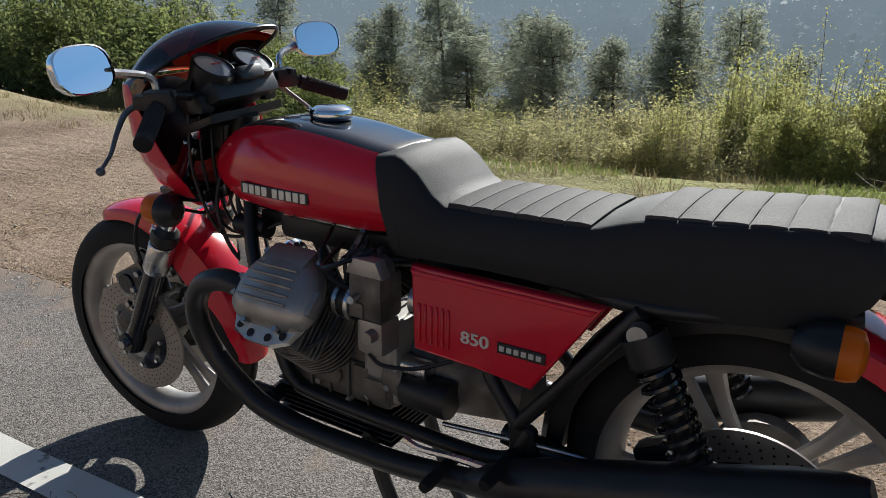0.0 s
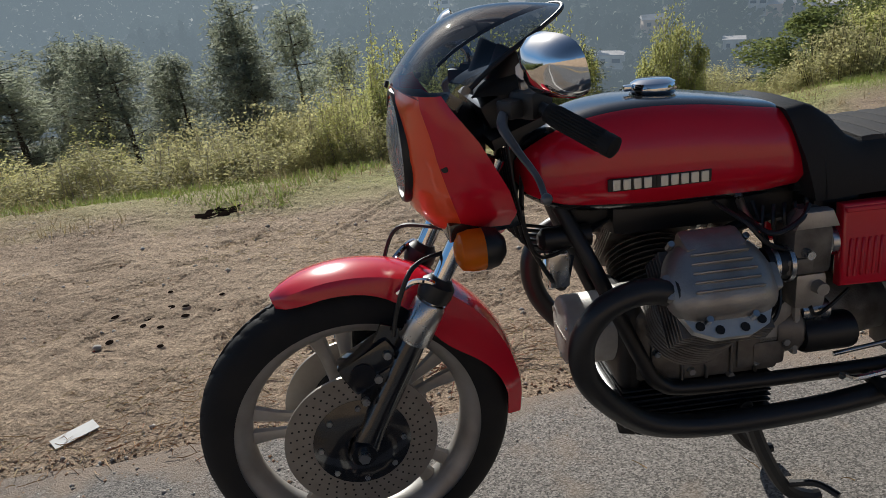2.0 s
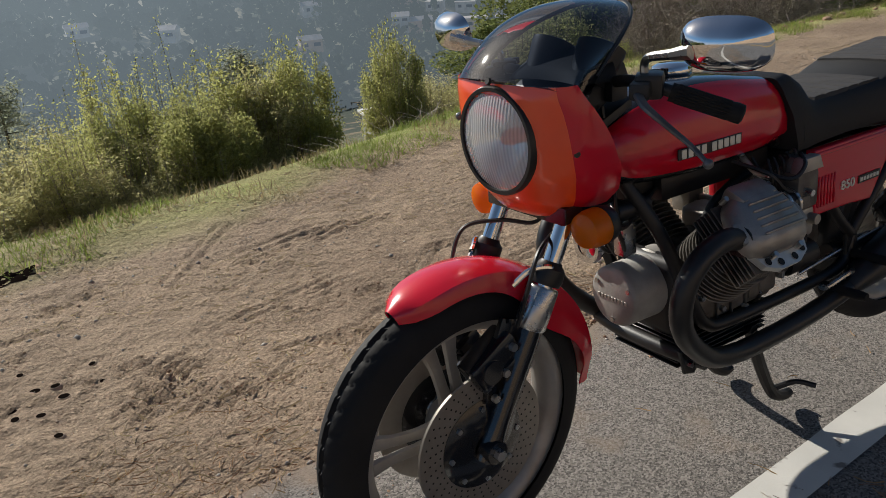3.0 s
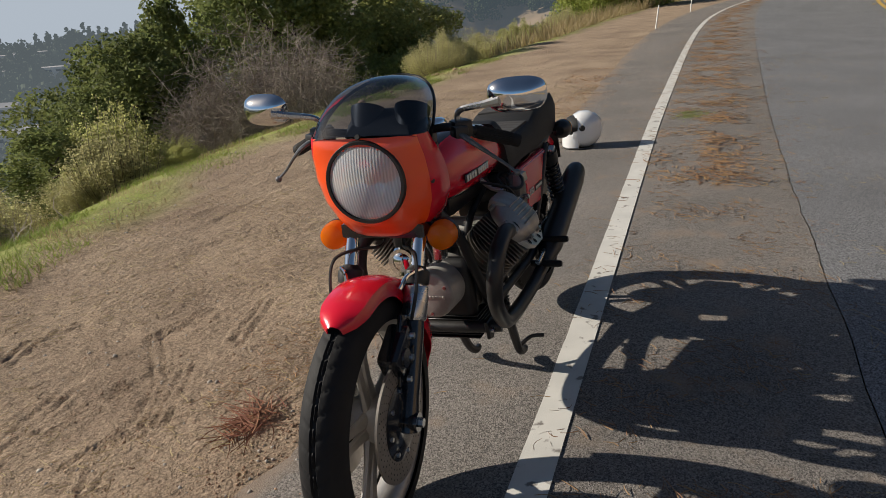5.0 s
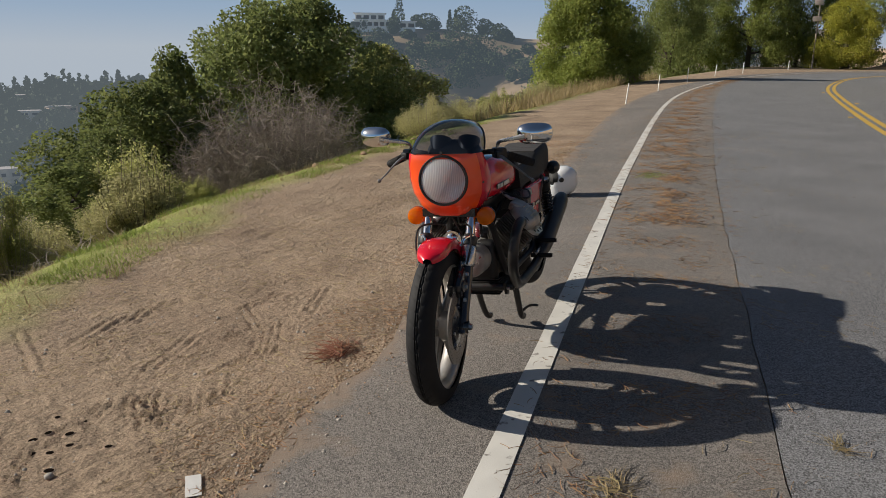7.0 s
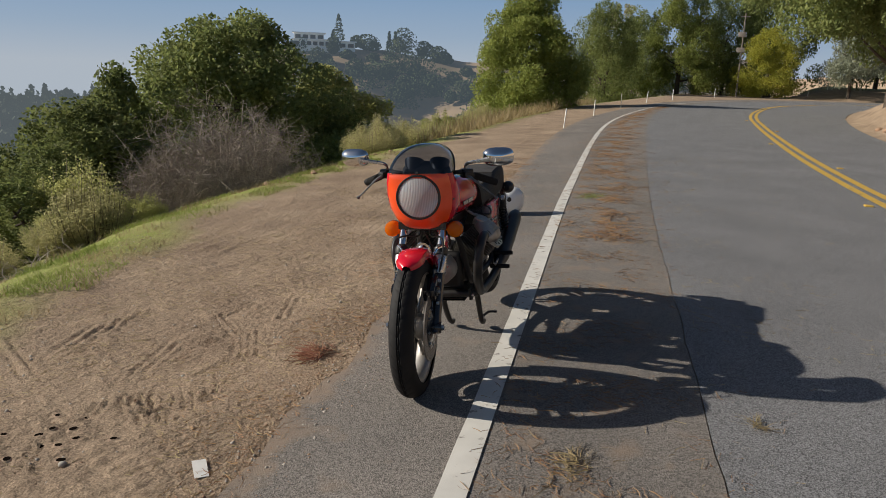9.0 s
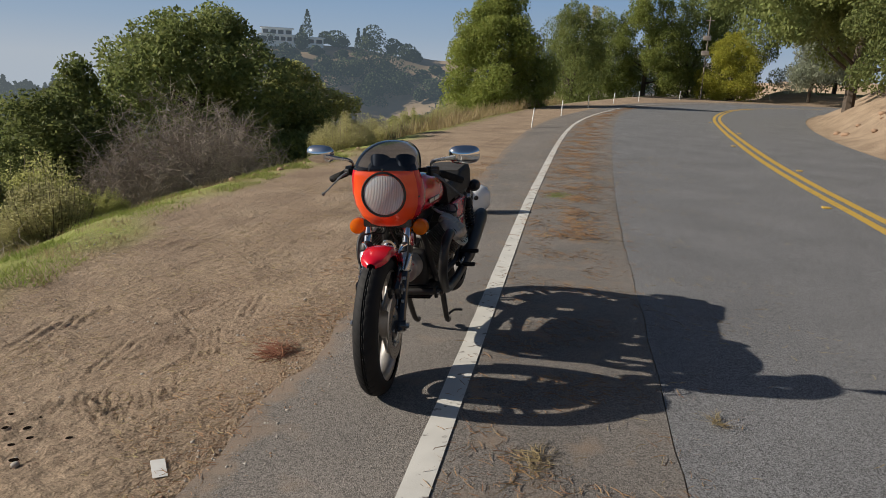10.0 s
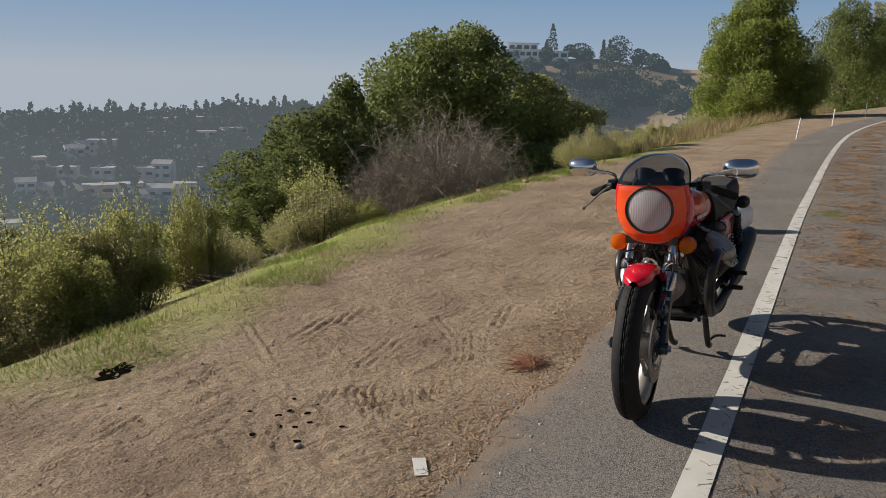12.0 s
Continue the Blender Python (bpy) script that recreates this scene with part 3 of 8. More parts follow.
# ---- the far side of the valley: hills, woods and houses, their haze painted as glow ----
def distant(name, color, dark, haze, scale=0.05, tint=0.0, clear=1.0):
    """A far surface with haze put in as emission, weaker away from the sun's side."""
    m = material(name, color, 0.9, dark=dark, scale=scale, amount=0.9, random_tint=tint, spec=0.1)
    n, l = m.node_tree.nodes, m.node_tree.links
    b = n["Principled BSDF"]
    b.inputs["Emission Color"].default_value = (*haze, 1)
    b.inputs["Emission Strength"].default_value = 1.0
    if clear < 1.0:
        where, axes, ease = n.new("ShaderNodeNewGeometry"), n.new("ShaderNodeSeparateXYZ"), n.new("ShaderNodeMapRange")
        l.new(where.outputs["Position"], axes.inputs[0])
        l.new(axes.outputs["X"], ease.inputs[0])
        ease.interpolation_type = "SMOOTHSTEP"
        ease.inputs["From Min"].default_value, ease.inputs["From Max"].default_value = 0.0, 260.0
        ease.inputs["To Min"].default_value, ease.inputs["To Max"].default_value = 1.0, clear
        # the haze glow is weaker over the near side of the valley than before the ridge
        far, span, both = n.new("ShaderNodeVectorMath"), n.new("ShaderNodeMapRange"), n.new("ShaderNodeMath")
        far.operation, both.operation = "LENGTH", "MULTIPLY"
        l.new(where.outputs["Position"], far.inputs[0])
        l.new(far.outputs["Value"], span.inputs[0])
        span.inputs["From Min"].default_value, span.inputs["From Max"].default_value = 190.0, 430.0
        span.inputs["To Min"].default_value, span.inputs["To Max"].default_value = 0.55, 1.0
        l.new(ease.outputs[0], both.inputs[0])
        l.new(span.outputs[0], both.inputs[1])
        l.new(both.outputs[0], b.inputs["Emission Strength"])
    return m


# emission colours that paint haze onto the far slopes and woods
HAZE_GLOW_FAR, HAZE_GLOW_MID = (0.13, 0.153, 0.168), (0.042, 0.054, 0.066)
M_FARHILL = distant("far_hillside", (0.15, 0.135, 0.095), (0.055, 0.058, 0.04), HAZE_GLOW_FAR, 0.035, clear=0.58)
M_MIDHILL = distant("dry_hillside", (0.31, 0.225, 0.145), (0.14, 0.11, 0.07), HAZE_GLOW_MID, 0.06)
M_FARWOOD = distant("far_woods", (0.05, 0.062, 0.034), (0.018, 0.026, 0.015), HAZE_GLOW_FAR, 0.02, 0.4, clear=0.58)
M_MIDWOOD = distant("hill_woods", (0.085, 0.1, 0.045), (0.045, 0.06, 0.03), HAZE_GLOW_MID, 0.1, 0.4)
# the same haze glow is put into house walls, roofs and windows
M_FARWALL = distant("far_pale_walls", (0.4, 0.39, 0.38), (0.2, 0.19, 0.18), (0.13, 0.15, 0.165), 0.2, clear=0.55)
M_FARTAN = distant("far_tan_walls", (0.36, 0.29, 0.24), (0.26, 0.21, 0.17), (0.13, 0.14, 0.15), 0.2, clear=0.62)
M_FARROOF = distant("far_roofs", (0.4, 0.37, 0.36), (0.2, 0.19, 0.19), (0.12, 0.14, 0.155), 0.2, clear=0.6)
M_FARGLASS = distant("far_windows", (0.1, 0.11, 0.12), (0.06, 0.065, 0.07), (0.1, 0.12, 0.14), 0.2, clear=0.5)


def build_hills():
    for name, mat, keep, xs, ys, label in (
            ("backdrop", M_FARHILL, lambda x, y: past_edge(x, y) > 185 and not (y < 190 and x > 80), np.arange(-1000, 900, 22), np.arange(120, 1000, 16), "wooded hillside across the valley with painted-in haze glow"),
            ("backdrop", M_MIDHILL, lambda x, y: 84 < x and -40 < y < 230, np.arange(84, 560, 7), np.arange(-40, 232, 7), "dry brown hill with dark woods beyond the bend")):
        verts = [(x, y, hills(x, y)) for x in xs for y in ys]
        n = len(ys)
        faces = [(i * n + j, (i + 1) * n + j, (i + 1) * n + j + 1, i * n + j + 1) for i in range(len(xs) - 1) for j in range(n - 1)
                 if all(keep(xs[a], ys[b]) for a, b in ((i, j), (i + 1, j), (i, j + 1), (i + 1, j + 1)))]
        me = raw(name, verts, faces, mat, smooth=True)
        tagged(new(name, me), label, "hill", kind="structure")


def far_tree_cards(rng, x, y, z, h, w, conifer, n):
    t = rng.uniform(0, 1, n)
    if conifer:
        r = w / 2 * (1 - t) ** 0.9 + 0.1
        zz = z + h * (0.06 + 0.94 * t)
    else:
        r = w / 2 * np.sqrt(np.clip(1 - (2 * t - 1) ** 2, 0.05, 1))
        zz = z + h * (0.1 + 0.9 * t)
    a = rng.uniform(0, 2 * math.pi, n)
    r = r * rng.uniform(0.55, 1.08, n)
    return np.stack([x + r * np.cos(a), y + r * np.sin(a), zz], 1)


HOUSES = []


# trees that stand out on the hill beyond the bend: x, y, height, width, conifer
HILL_TREES = [(237.7, 113.8, 11.5, 6, 1), (239.8, 116.8, 6.6, 3.4, 1), (247.5, 98.7, 7.6, 2.6, 1), (248.5, 96.7, 8, 2.4, 1), (247.3, 85.7, 5.6, 5.8, 0), (246.4, 92.7, 9.1, 8.7, 0), (243.2, 78.8, 5.8, 6, 0), (243.1, 76.8, 4.6, 5.2, 0), (239.6, 103.8, 5.8, 8.6, 0), (241.6, 108.8, 4.2, 4.2, 0)]
FOLD_TREES = [(225.3, 87.1, 8.6, 9.5, 0), (224.2, 78.1, 8.2, 8.6, 0), (217, 69.3, 9.9, 9.3, 0), (212.9, 61.3, 7.3, 6.3, 0), (213.8, 57.3, 7.9, 7.3, 0), (253.9, 62.7, 9.9, 7.4, 0), (254.9, 58.7, 7.4, 6.6, 0), (229.7, 111.9, 6, 5.2, 0), (218.7, 112.1, 5.4, 5.8, 0), (213.2, 79.3, 7.5, 7.5, 0),
              (214.8, 54.3, 7.3, 8.7, 0), (227.6, 106, 3.2, 4.4, 0), (229.5, 97, 2.9, 3.9, 0), (234, 66, 3.5, 4.6, 0), (221.7, 50.2, 7.2, 7.9, 0), (215.3, 90.2, 5.5, 6.6, 0), (214.5, 97.2, 5.6, 6.3, 0), (227, 68.1, 4.5, 4.9, 0), (226.9, 122, 4.5, 4.9, 0)]


RIDGE_TREES = [(231.6, 465.4, 16, 16, 0), (246.5, 461.2, 14, 13, 0), (268.6, 464.9, 13, 14, 0), (381.3, 448.3, 20, 15, 0), (406.3, 447.9, 17, 8, 1), (421.4, 450.7, 15, 13, 0), (446.4, 454.3, 22, 10, 1), (458.3, 447.2, 18, 16, 0), (476.5, 461.9, 19, 17, 0), (324.6, 464.1, 12, 14, 0)]


def build_far_woods():
    rng = np.random.default_rng(77)
    # across the valley
    pts = []
    for k in range(11500):
        x, y = rng.uniform(-820, 620), rng.uniform(180, 680)
        d = past_edge(x, y)
        ridge = d > 440
        if d < 190 or (y < 190 and x > 60) or d > 545:
            continue
        if noise.noise((x * 0.018, y * 0.018, 6)) < (-0.35 if ridge else -0.55):
            continue
        r = math.hypot(x, y)
        if any((x - hx) ** 2 + (y - hy) ** 2 < 70 or (x - hx + 12 * x / r) ** 2 + (y - hy + 12 * y / r) ** 2 < 90 for hx, hy in HOUSES):
            continue
        con = rng.random() < (0.2 if ridge else 0.14)
        h = rng.uniform(6, 11) * (1.6 if con else 1.0) * (1.0 if ridge else 1.0) * (1.3 if rng.random() < 0.15 else 1.0)
        pts.append(far_tree_cards(rng, x, y, hills(x, y) - 0.5, h, h * (0.46 if con else 0.95), con, 44))
    for x, y, h, w, con in RIDGE_TREES:
        pts.append(far_tree_cards(rng, x, y, hills(x, y) - 0.5, h, w, bool(con), 260))
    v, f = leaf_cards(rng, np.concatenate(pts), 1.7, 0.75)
    tagged(new("backdrop_woods", cards_mesh("backdrop_woods", v, f, M_FARWOOD)), "dark woods across the valley with painted-in haze glow", "woods", kind="stuff")
    # hill beyond the bend
    pts = []
    for k in range(4600):
        x, y = rng.uniform(90, 290), rng.uniform(-20, 200)
        z = hills(x, y)
        front = float(np.interp(y, CREST_Y, CREST_X)) - x
        if z < -48 or front < -4 or (noise.noise((x * 0.035, y * 0.035, 2)) < 0.06 and front < 75) or (x - 234) ** 2 + (y - 115) ** 2 < 180 or (x - 22) ** 2 + (y - 109) ** 2 < 160:
            continue
        con = rng.random() < 0.12
        h = rng.uniform(2.0, 5.0) * (1.5 if con else 1.0) * (0.6 if front < 14 else 1.0)
        pts.append(far_tree_cards(rng, x, y, z - 0.4, h, h * (0.42 if con else 1.15), con, 80))
    for x, y, h, w, con in HILL_TREES + FOLD_TREES:
        for j in range(1 if con else 3):
            s = 1.0 if j == 0 else rng.uniform(0.55, 0.8)
            pts.append(far_tree_cards(rng, x + (rng.normal() if j else 0), y + (rng.normal(0, w * 0.28) if j else 0), hills(x, y) - 0.5, h * s, w * s, bool(con), 420))
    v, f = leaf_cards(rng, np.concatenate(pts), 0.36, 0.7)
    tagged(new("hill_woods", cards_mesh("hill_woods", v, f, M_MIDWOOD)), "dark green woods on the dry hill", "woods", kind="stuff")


def far_house(x, y, w, d, h, turn, wall, label, z=None, storeys=2, flat=True, roof=None):
    house = tagged(new("house"), label, "house", "houses on the far hillside")
    z = hills(x, y) if z is None else z
    house.matrix_basis = pose(x, y, z, 0, 0, turn)
    part("wall", block(B(), (w, d, h + 3), Matrix.Translation((0, 0, (h - 3) / 2))), wall, house, smooth=False)
    bm = B()
    if flat:
        block(bm, (w + 1.0, d + 1.0, 0.45), Matrix.Translation((0, 0, h + 0.22)))
    else:
        a = [(-w / 2 - 0.5, -d / 2 - 0.5, h), (w / 2 + 0.5, -d / 2 - 0.5, h), (w / 2 + 0.5, d / 2 + 0.5, h), (-w / 2 - 0.5, d / 2 + 0.5, h)]
        vs = [bm.verts.new(p) for p in a] + [bm.verts.new((-w / 2 - 0.5, 0, h + d * 0.24)), bm.verts.new((w / 2 + 0.5, 0, h + d * 0.24))]
        for q in ((0, 1, 5, 4), (2, 3, 4, 5), (0, 4, 3), (1, 2, 5), (3, 2, 1, 0)):
            bm.faces.new([vs[k] for k in q])
    part("roof", bm, roof or M_FARROOF, house, smooth=False)
    n = max(2, int(w / 5.0))
    for s in range(storeys):
        for k in range(n):
            wx = -w / 2 + w * (k + 0.5) / n
            part("window", block(B(), (w / n * (0.62 if (k + s) % 3 else 0.35), 0.2, min(1.6, h / storeys * 0.36)), Matrix.Translation((wx, -d / 2 - 0.05, h * (s + 0.55) / storeys))), M_FARGLASS, house, smooth=False)
    return house


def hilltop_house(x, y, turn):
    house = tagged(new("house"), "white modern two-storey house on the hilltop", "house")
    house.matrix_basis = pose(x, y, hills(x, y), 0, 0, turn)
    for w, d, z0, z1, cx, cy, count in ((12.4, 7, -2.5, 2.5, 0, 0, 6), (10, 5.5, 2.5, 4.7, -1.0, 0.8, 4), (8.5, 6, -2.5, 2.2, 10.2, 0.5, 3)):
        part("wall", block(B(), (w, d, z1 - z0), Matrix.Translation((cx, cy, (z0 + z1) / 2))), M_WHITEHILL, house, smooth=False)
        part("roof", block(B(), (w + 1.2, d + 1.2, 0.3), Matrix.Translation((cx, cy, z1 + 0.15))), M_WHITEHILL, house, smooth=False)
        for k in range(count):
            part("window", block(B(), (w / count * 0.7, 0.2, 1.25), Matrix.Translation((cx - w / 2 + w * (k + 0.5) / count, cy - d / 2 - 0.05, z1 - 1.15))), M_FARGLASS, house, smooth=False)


def build_houses():
    pale, tan = "pale hillside house among dark trees", "tan hillside house among dark trees"
    upper = [(237.4, 388.5, 15, 8, tan, 1), (227.5, 392.6, 9, 5, pale, 0), (362.6, 470.4, 26, 6, tan, 1), (336.5, 464.8, 14, 6, pale, 1), (320.6, 401.2, 12, 7, pale, 1), (228.7, 336.7, 9.6, 6, pale, 1), (235.6, 331.6, 9.6, 8.5, pale, 0), (259.6, 328.3, 12, 5, pale, 1), (211.8, 347.9, 10, 4, pale, 1), (297.9, 423.5, 10.5, 4, pale, 1), (354.8, 413.7, 18, 4.5, tan, 1)]
    lower = [(166.7, 336.6, 8, 7, pale, 0), (174.6, 332.5, 12, 5.5, tan, 0), (193.5, 323.3, 14, 5, tan, 1), (204.4, 319.1, 15, 5.5, pale, 1), (216.3, 308, 13, 6, pale, 0), (232.3, 310.7, 10, 5.5, pale, 1), (196.1, 300.3, 9, 6, tan, 0), (134, 288.2, 8, 4.5, pale, 1), (219.4, 385.7, 9, 4.5, pale, 0), (192.2, 376.2, 10, 4.5, tan, 1), (197.9, 356.1, 8.5, 4.5, pale, 1)]
    sunny = [(114.5, 326.4, 10, 4.5, tan, 0), (25.5, 397.5, 10, 4.5, pale, 0), (83.9, 287, 10, 4.5, pale, 1), (60.1, 367.1, 11, 4.5, pale, 0), (135.2, 376, 10, 4.5, pale, 0)]
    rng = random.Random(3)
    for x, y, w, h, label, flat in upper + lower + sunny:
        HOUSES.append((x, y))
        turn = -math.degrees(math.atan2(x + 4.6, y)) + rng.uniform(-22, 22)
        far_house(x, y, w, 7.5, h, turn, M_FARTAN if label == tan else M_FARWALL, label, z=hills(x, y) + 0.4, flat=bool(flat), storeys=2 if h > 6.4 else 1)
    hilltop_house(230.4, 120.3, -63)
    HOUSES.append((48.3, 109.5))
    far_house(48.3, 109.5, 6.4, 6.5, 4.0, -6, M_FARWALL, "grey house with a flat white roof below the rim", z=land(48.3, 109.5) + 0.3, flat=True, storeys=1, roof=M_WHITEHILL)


# hilltop house and the near white roof carry the hill's painted haze glow
M_WHITEHILL = distant("hilltop_walls", (0.75, 0.74, 0.72), (0.65, 0.64, 0.62), HAZE_GLOW_MID, 0.2)
build_hills()
build_houses()

# ---- plants ----
def leaf_mat(name, color, dark, light=0.35, tint=0.35):
    return material(name, color, 0.6, dark=dark, scale=1.2, amount=0.8, through_light=light, random_tint=tint, spec=0.12)


M_OAK = leaf_mat("oak_leaves", (0.25, 0.28, 0.098), (0.105, 0.135, 0.047), 0.45)
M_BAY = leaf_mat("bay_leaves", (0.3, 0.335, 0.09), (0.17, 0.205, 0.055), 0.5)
M_GOLD = leaf_mat("yellowing_leaves", (0.42, 0.4, 0.07), (0.3, 0.31, 0.06), 0.55)
M_PINE = leaf_mat("pine_needles", (0.36, 0.385, 0.285), (0.23, 0.25, 0.18), 0.54)
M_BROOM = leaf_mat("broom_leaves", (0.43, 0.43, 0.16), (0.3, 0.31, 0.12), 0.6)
M_SAGE = leaf_mat("sage_leaves", (0.5, 0.465, 0.23), (0.36, 0.34, 0.17), 0.6)
M_GRASS = leaf_mat("grass_blades", (0.29, 0.34, 0.085), (0.2, 0.245, 0.06), 0.45)
M_STRAW = leaf_mat("dry_grass", (0.42, 0.33, 0.18), (0.3, 0.23, 0.13), 0.35)
M_NEEDLE = material("fallen_needles", (0.36, 0.2, 0.09), 0.8, dark=(0.22, 0.12, 0.06), scale=3, random_tint=0.5)
M_BARK = material("bark", (0.1, 0.075, 0.055), 0.9, dark=(0.05, 0.04, 0.03), scale=12, amount=0.9, bump=0.1, bump_scale=40, bump_dist=0.006)
M_TWIG = material("dry_twigs", (0.33, 0.275, 0.23), 0.9, dark=(0.2, 0.165, 0.135), scale=3, amount=0.9, random_tint=0.4)


def leaf_cards(rng, centres, size, slim=0.5, up=0.0, bend=0.3):
    """One small folded leaf at each centre, freely turned. up: how far they stand upright."""
    c = np.asarray(centres, float)
    n = len(c)
    a = rng.normal(size=(n, 3))
    a[:, 2] = a[:, 2] * (1 - up) + up * (0.6 + abs(a[:, 2]))
    a /= np.linalg.norm(a, axis=1)[:, None]
    b = np.cross(a, rng.normal(size=(n, 3)))
    b /= np.linalg.norm(b, axis=1)[:, None] + 1e-9
    s = size * rng.uniform(0.6, 1.4, (n, 1))
    nn = np.cross(a, b) * s * bend
    v = np.stack([c - a * s, c + b * s * slim + nn * 0.5, c + a * s, c - b * s * slim + nn * 0.5], 1).reshape(-1, 3)
    f = np.arange(n * 4).reshape(-1, 4)
    return v, f


def cards_mesh(name, v, f, mat):
    me = bpy.data.meshes.new(name)
    me.vertices.add(len(v))
    me.vertices.foreach_set("co", np.asarray(v, np.float32).ravel())
    k = f.shape[1]
    me.loops.add(len(f) * k)
    me.loops.foreach_set("vertex_index", f.astype(np.int32).ravel())
    me.polygons.add(len(f))
    me.polygons.foreach_set("loop_start", np.arange(0, len(f) * k, k, dtype=np.int32))
    me.polygons.foreach_set("loop_total", np.full(len(f), k, np.int32))
    me.materials.append(mat)
    me.update(calc_edges=True)
    return me


def in_lobes(rng, lobes, n, hollow=0.4):
    """Points in the outer part of a heap of rounded lobes (x, y, z, radius)."""
    w = np.array([l[3] ** 2 for l in lobes])
    pick = rng.choice(len(lobes), n, p=w / w.sum())
    d = rng.normal(size=(n, 3))
    d /= np.linalg.norm(d, axis=1)[:, None]
    r = rng.uniform(hollow, 1.0, (n, 1)) ** 0.7
    L = np.array(lobes)[pick]
    return L[:, :3] + d * r * L[:, 3:4] * np.array([1, 1, 0.85])


def heap(rng, width, height, base, count, small):
    """Lobes that make up an uneven crown: leafy to the ground, or raised on a trunk."""
    low = base < 1.2
    out = []
    for i in range(count):
        t = (i + rng.uniform(0, 1)) / count
        a = rng.uniform(0, 2 * math.pi)
        z = base * (0.2 if low else 1.0) + (height * 0.96 - base) * (0.03 + 0.92 * t)
        full = float(np.interp(t, [0, 0.3, 0.65, 1], [0.88, 1.0, 0.78, 0.22])) if low else math.sin(math.pi * (0.22 + 0.68 * t)) ** 0.7
        r = width / 2 * full * math.sqrt(rng.uniform(0.12, 1)) * 0.84
        s = width * small * rng.uniform(0.55, 1.25) * (0.75 if t > 0.8 else 1.0)
        out.append((r * math.cos(a), r * math.sin(a), max(z, s * 0.5 if low else z), s))
    return out


def trunk_bm(rng, height, radius, lean=0.05, limbs=6, spread=1.0, start=0.35, segs=7):
    bm = B()
    pts = [(0, 0, -0.4)] + [(rng.normal() * lean * height * k, rng.normal() * lean * height * k, height * k) for k in (0.25, 0.5, 0.75, 1.0)]
    tube(bm, pts, [radius * 1.25, radius, radius * 0.75, radius * 0.5, radius * 0.15], segs, 3)
    for i in range(limbs):
        k = rng.uniform(start, 0.95)
        a = rng.uniform(0, 2 * math.pi)
        p = Vector(pts[0]).lerp(Vector(pts[-1]), k)
        d = spread * rng.uniform(0.5, 1.0)
        q = p + Vector((math.cos(a) * d, math.sin(a) * d, d * rng.uniform(0.25, 0.8)))
        tube(bm, [p, p.lerp(q, 0.5) + Vector((0, 0, -0.04 * d)), q], [radius * 0.42, radius * 0.28, radius * 0.08], 5, 2)
    return bm


def broad_tree(name, label, category, mat, width, height, base, leaves, size, seed, lobes=26, small=0.2, group=""):
    rng = np.random.default_rng(seed)
    tree = tagged(new(name), label, category, group)
    part("trunk", trunk_bm(rng, height * 0.62, max(0.05, height * 0.022), limbs=9, spread=width * 0.3, start=0.2), M_BARK, tree)
    v, f = leaf_cards(rng, in_lobes(rng, heap(rng, width, height, base, lobes, small), leaves), size, 0.55)
    crown = new("crown", cards_mesh("crown", v, f, mat))
    crown.parent = tree
    return tree


def pine_tree(name, label, height, width, seed, mat=None, whorls=15):
    rng = np.random.default_rng(seed)
    tree = tagged(new(name), label, "tree", "pines below the shoulder")
    bm = B()
    lean = rng.normal(0, 0.03, 2) * height
    tube(bm, [(0, 0, -0.5), (lean[0] * 0.4, lean[1] * 0.4, height * 0.5), (lean[0], lean[1], height)], [height * 0.016, height * 0.011, height * 0.002], 7, 4)
    centres = []
    for i in range(whorls):
        k = 0.16 + 0.82 * (i + rng.uniform(0, 0.8)) / whorls
        z = height * k
        reach = width / 2 * (1.1 - k) ** 0.62 * rng.uniform(0.7, 1.25)
        for j in range(rng.integers(3, 6)):
            a = rng.uniform(0, 2 * math.pi)
            r = reach * rng.uniform(0.55, 1.1)
            p = Vector((lean[0] * k, lean[1] * k, z))
            q = p + Vector((math.cos(a) * r, math.sin(a) * r, r * rng.uniform(0.05, 0.55)))
            tube(bm, [p, p.lerp(q, 0.6) - Vector((0, 0, 0.08 * r)), q], [0.012 * height / 4, 0.008, 0.003], 4, 2, caps=False)
            for s in np.linspace(0.45, 1.0, 5):
                m = p.lerp(q, s) + Vector(rng.normal(0, 0.06, 3))
                centres += [tuple(m + Vector(rng.normal(0, 0.11, 3) * (1, 1, 1.35))) for _ in range(24)]
    for k in np.linspace(0.9, 1.02, 5):
        centres += [(lean[0] + rng.normal(0, 0.05), lean[1] + rng.normal(0, 0.05), height * k + rng.normal(0, 0.06)) for _ in range(12)]
    part("trunk", bm, M_BARK, tree)
    v, f = leaf_cards(rng, centres, 0.075, 0.17, up=0.45)
    crown = new("crown", cards_mesh("crown", v, f, mat or M_PINE))
    crown.parent = tree
    return tree


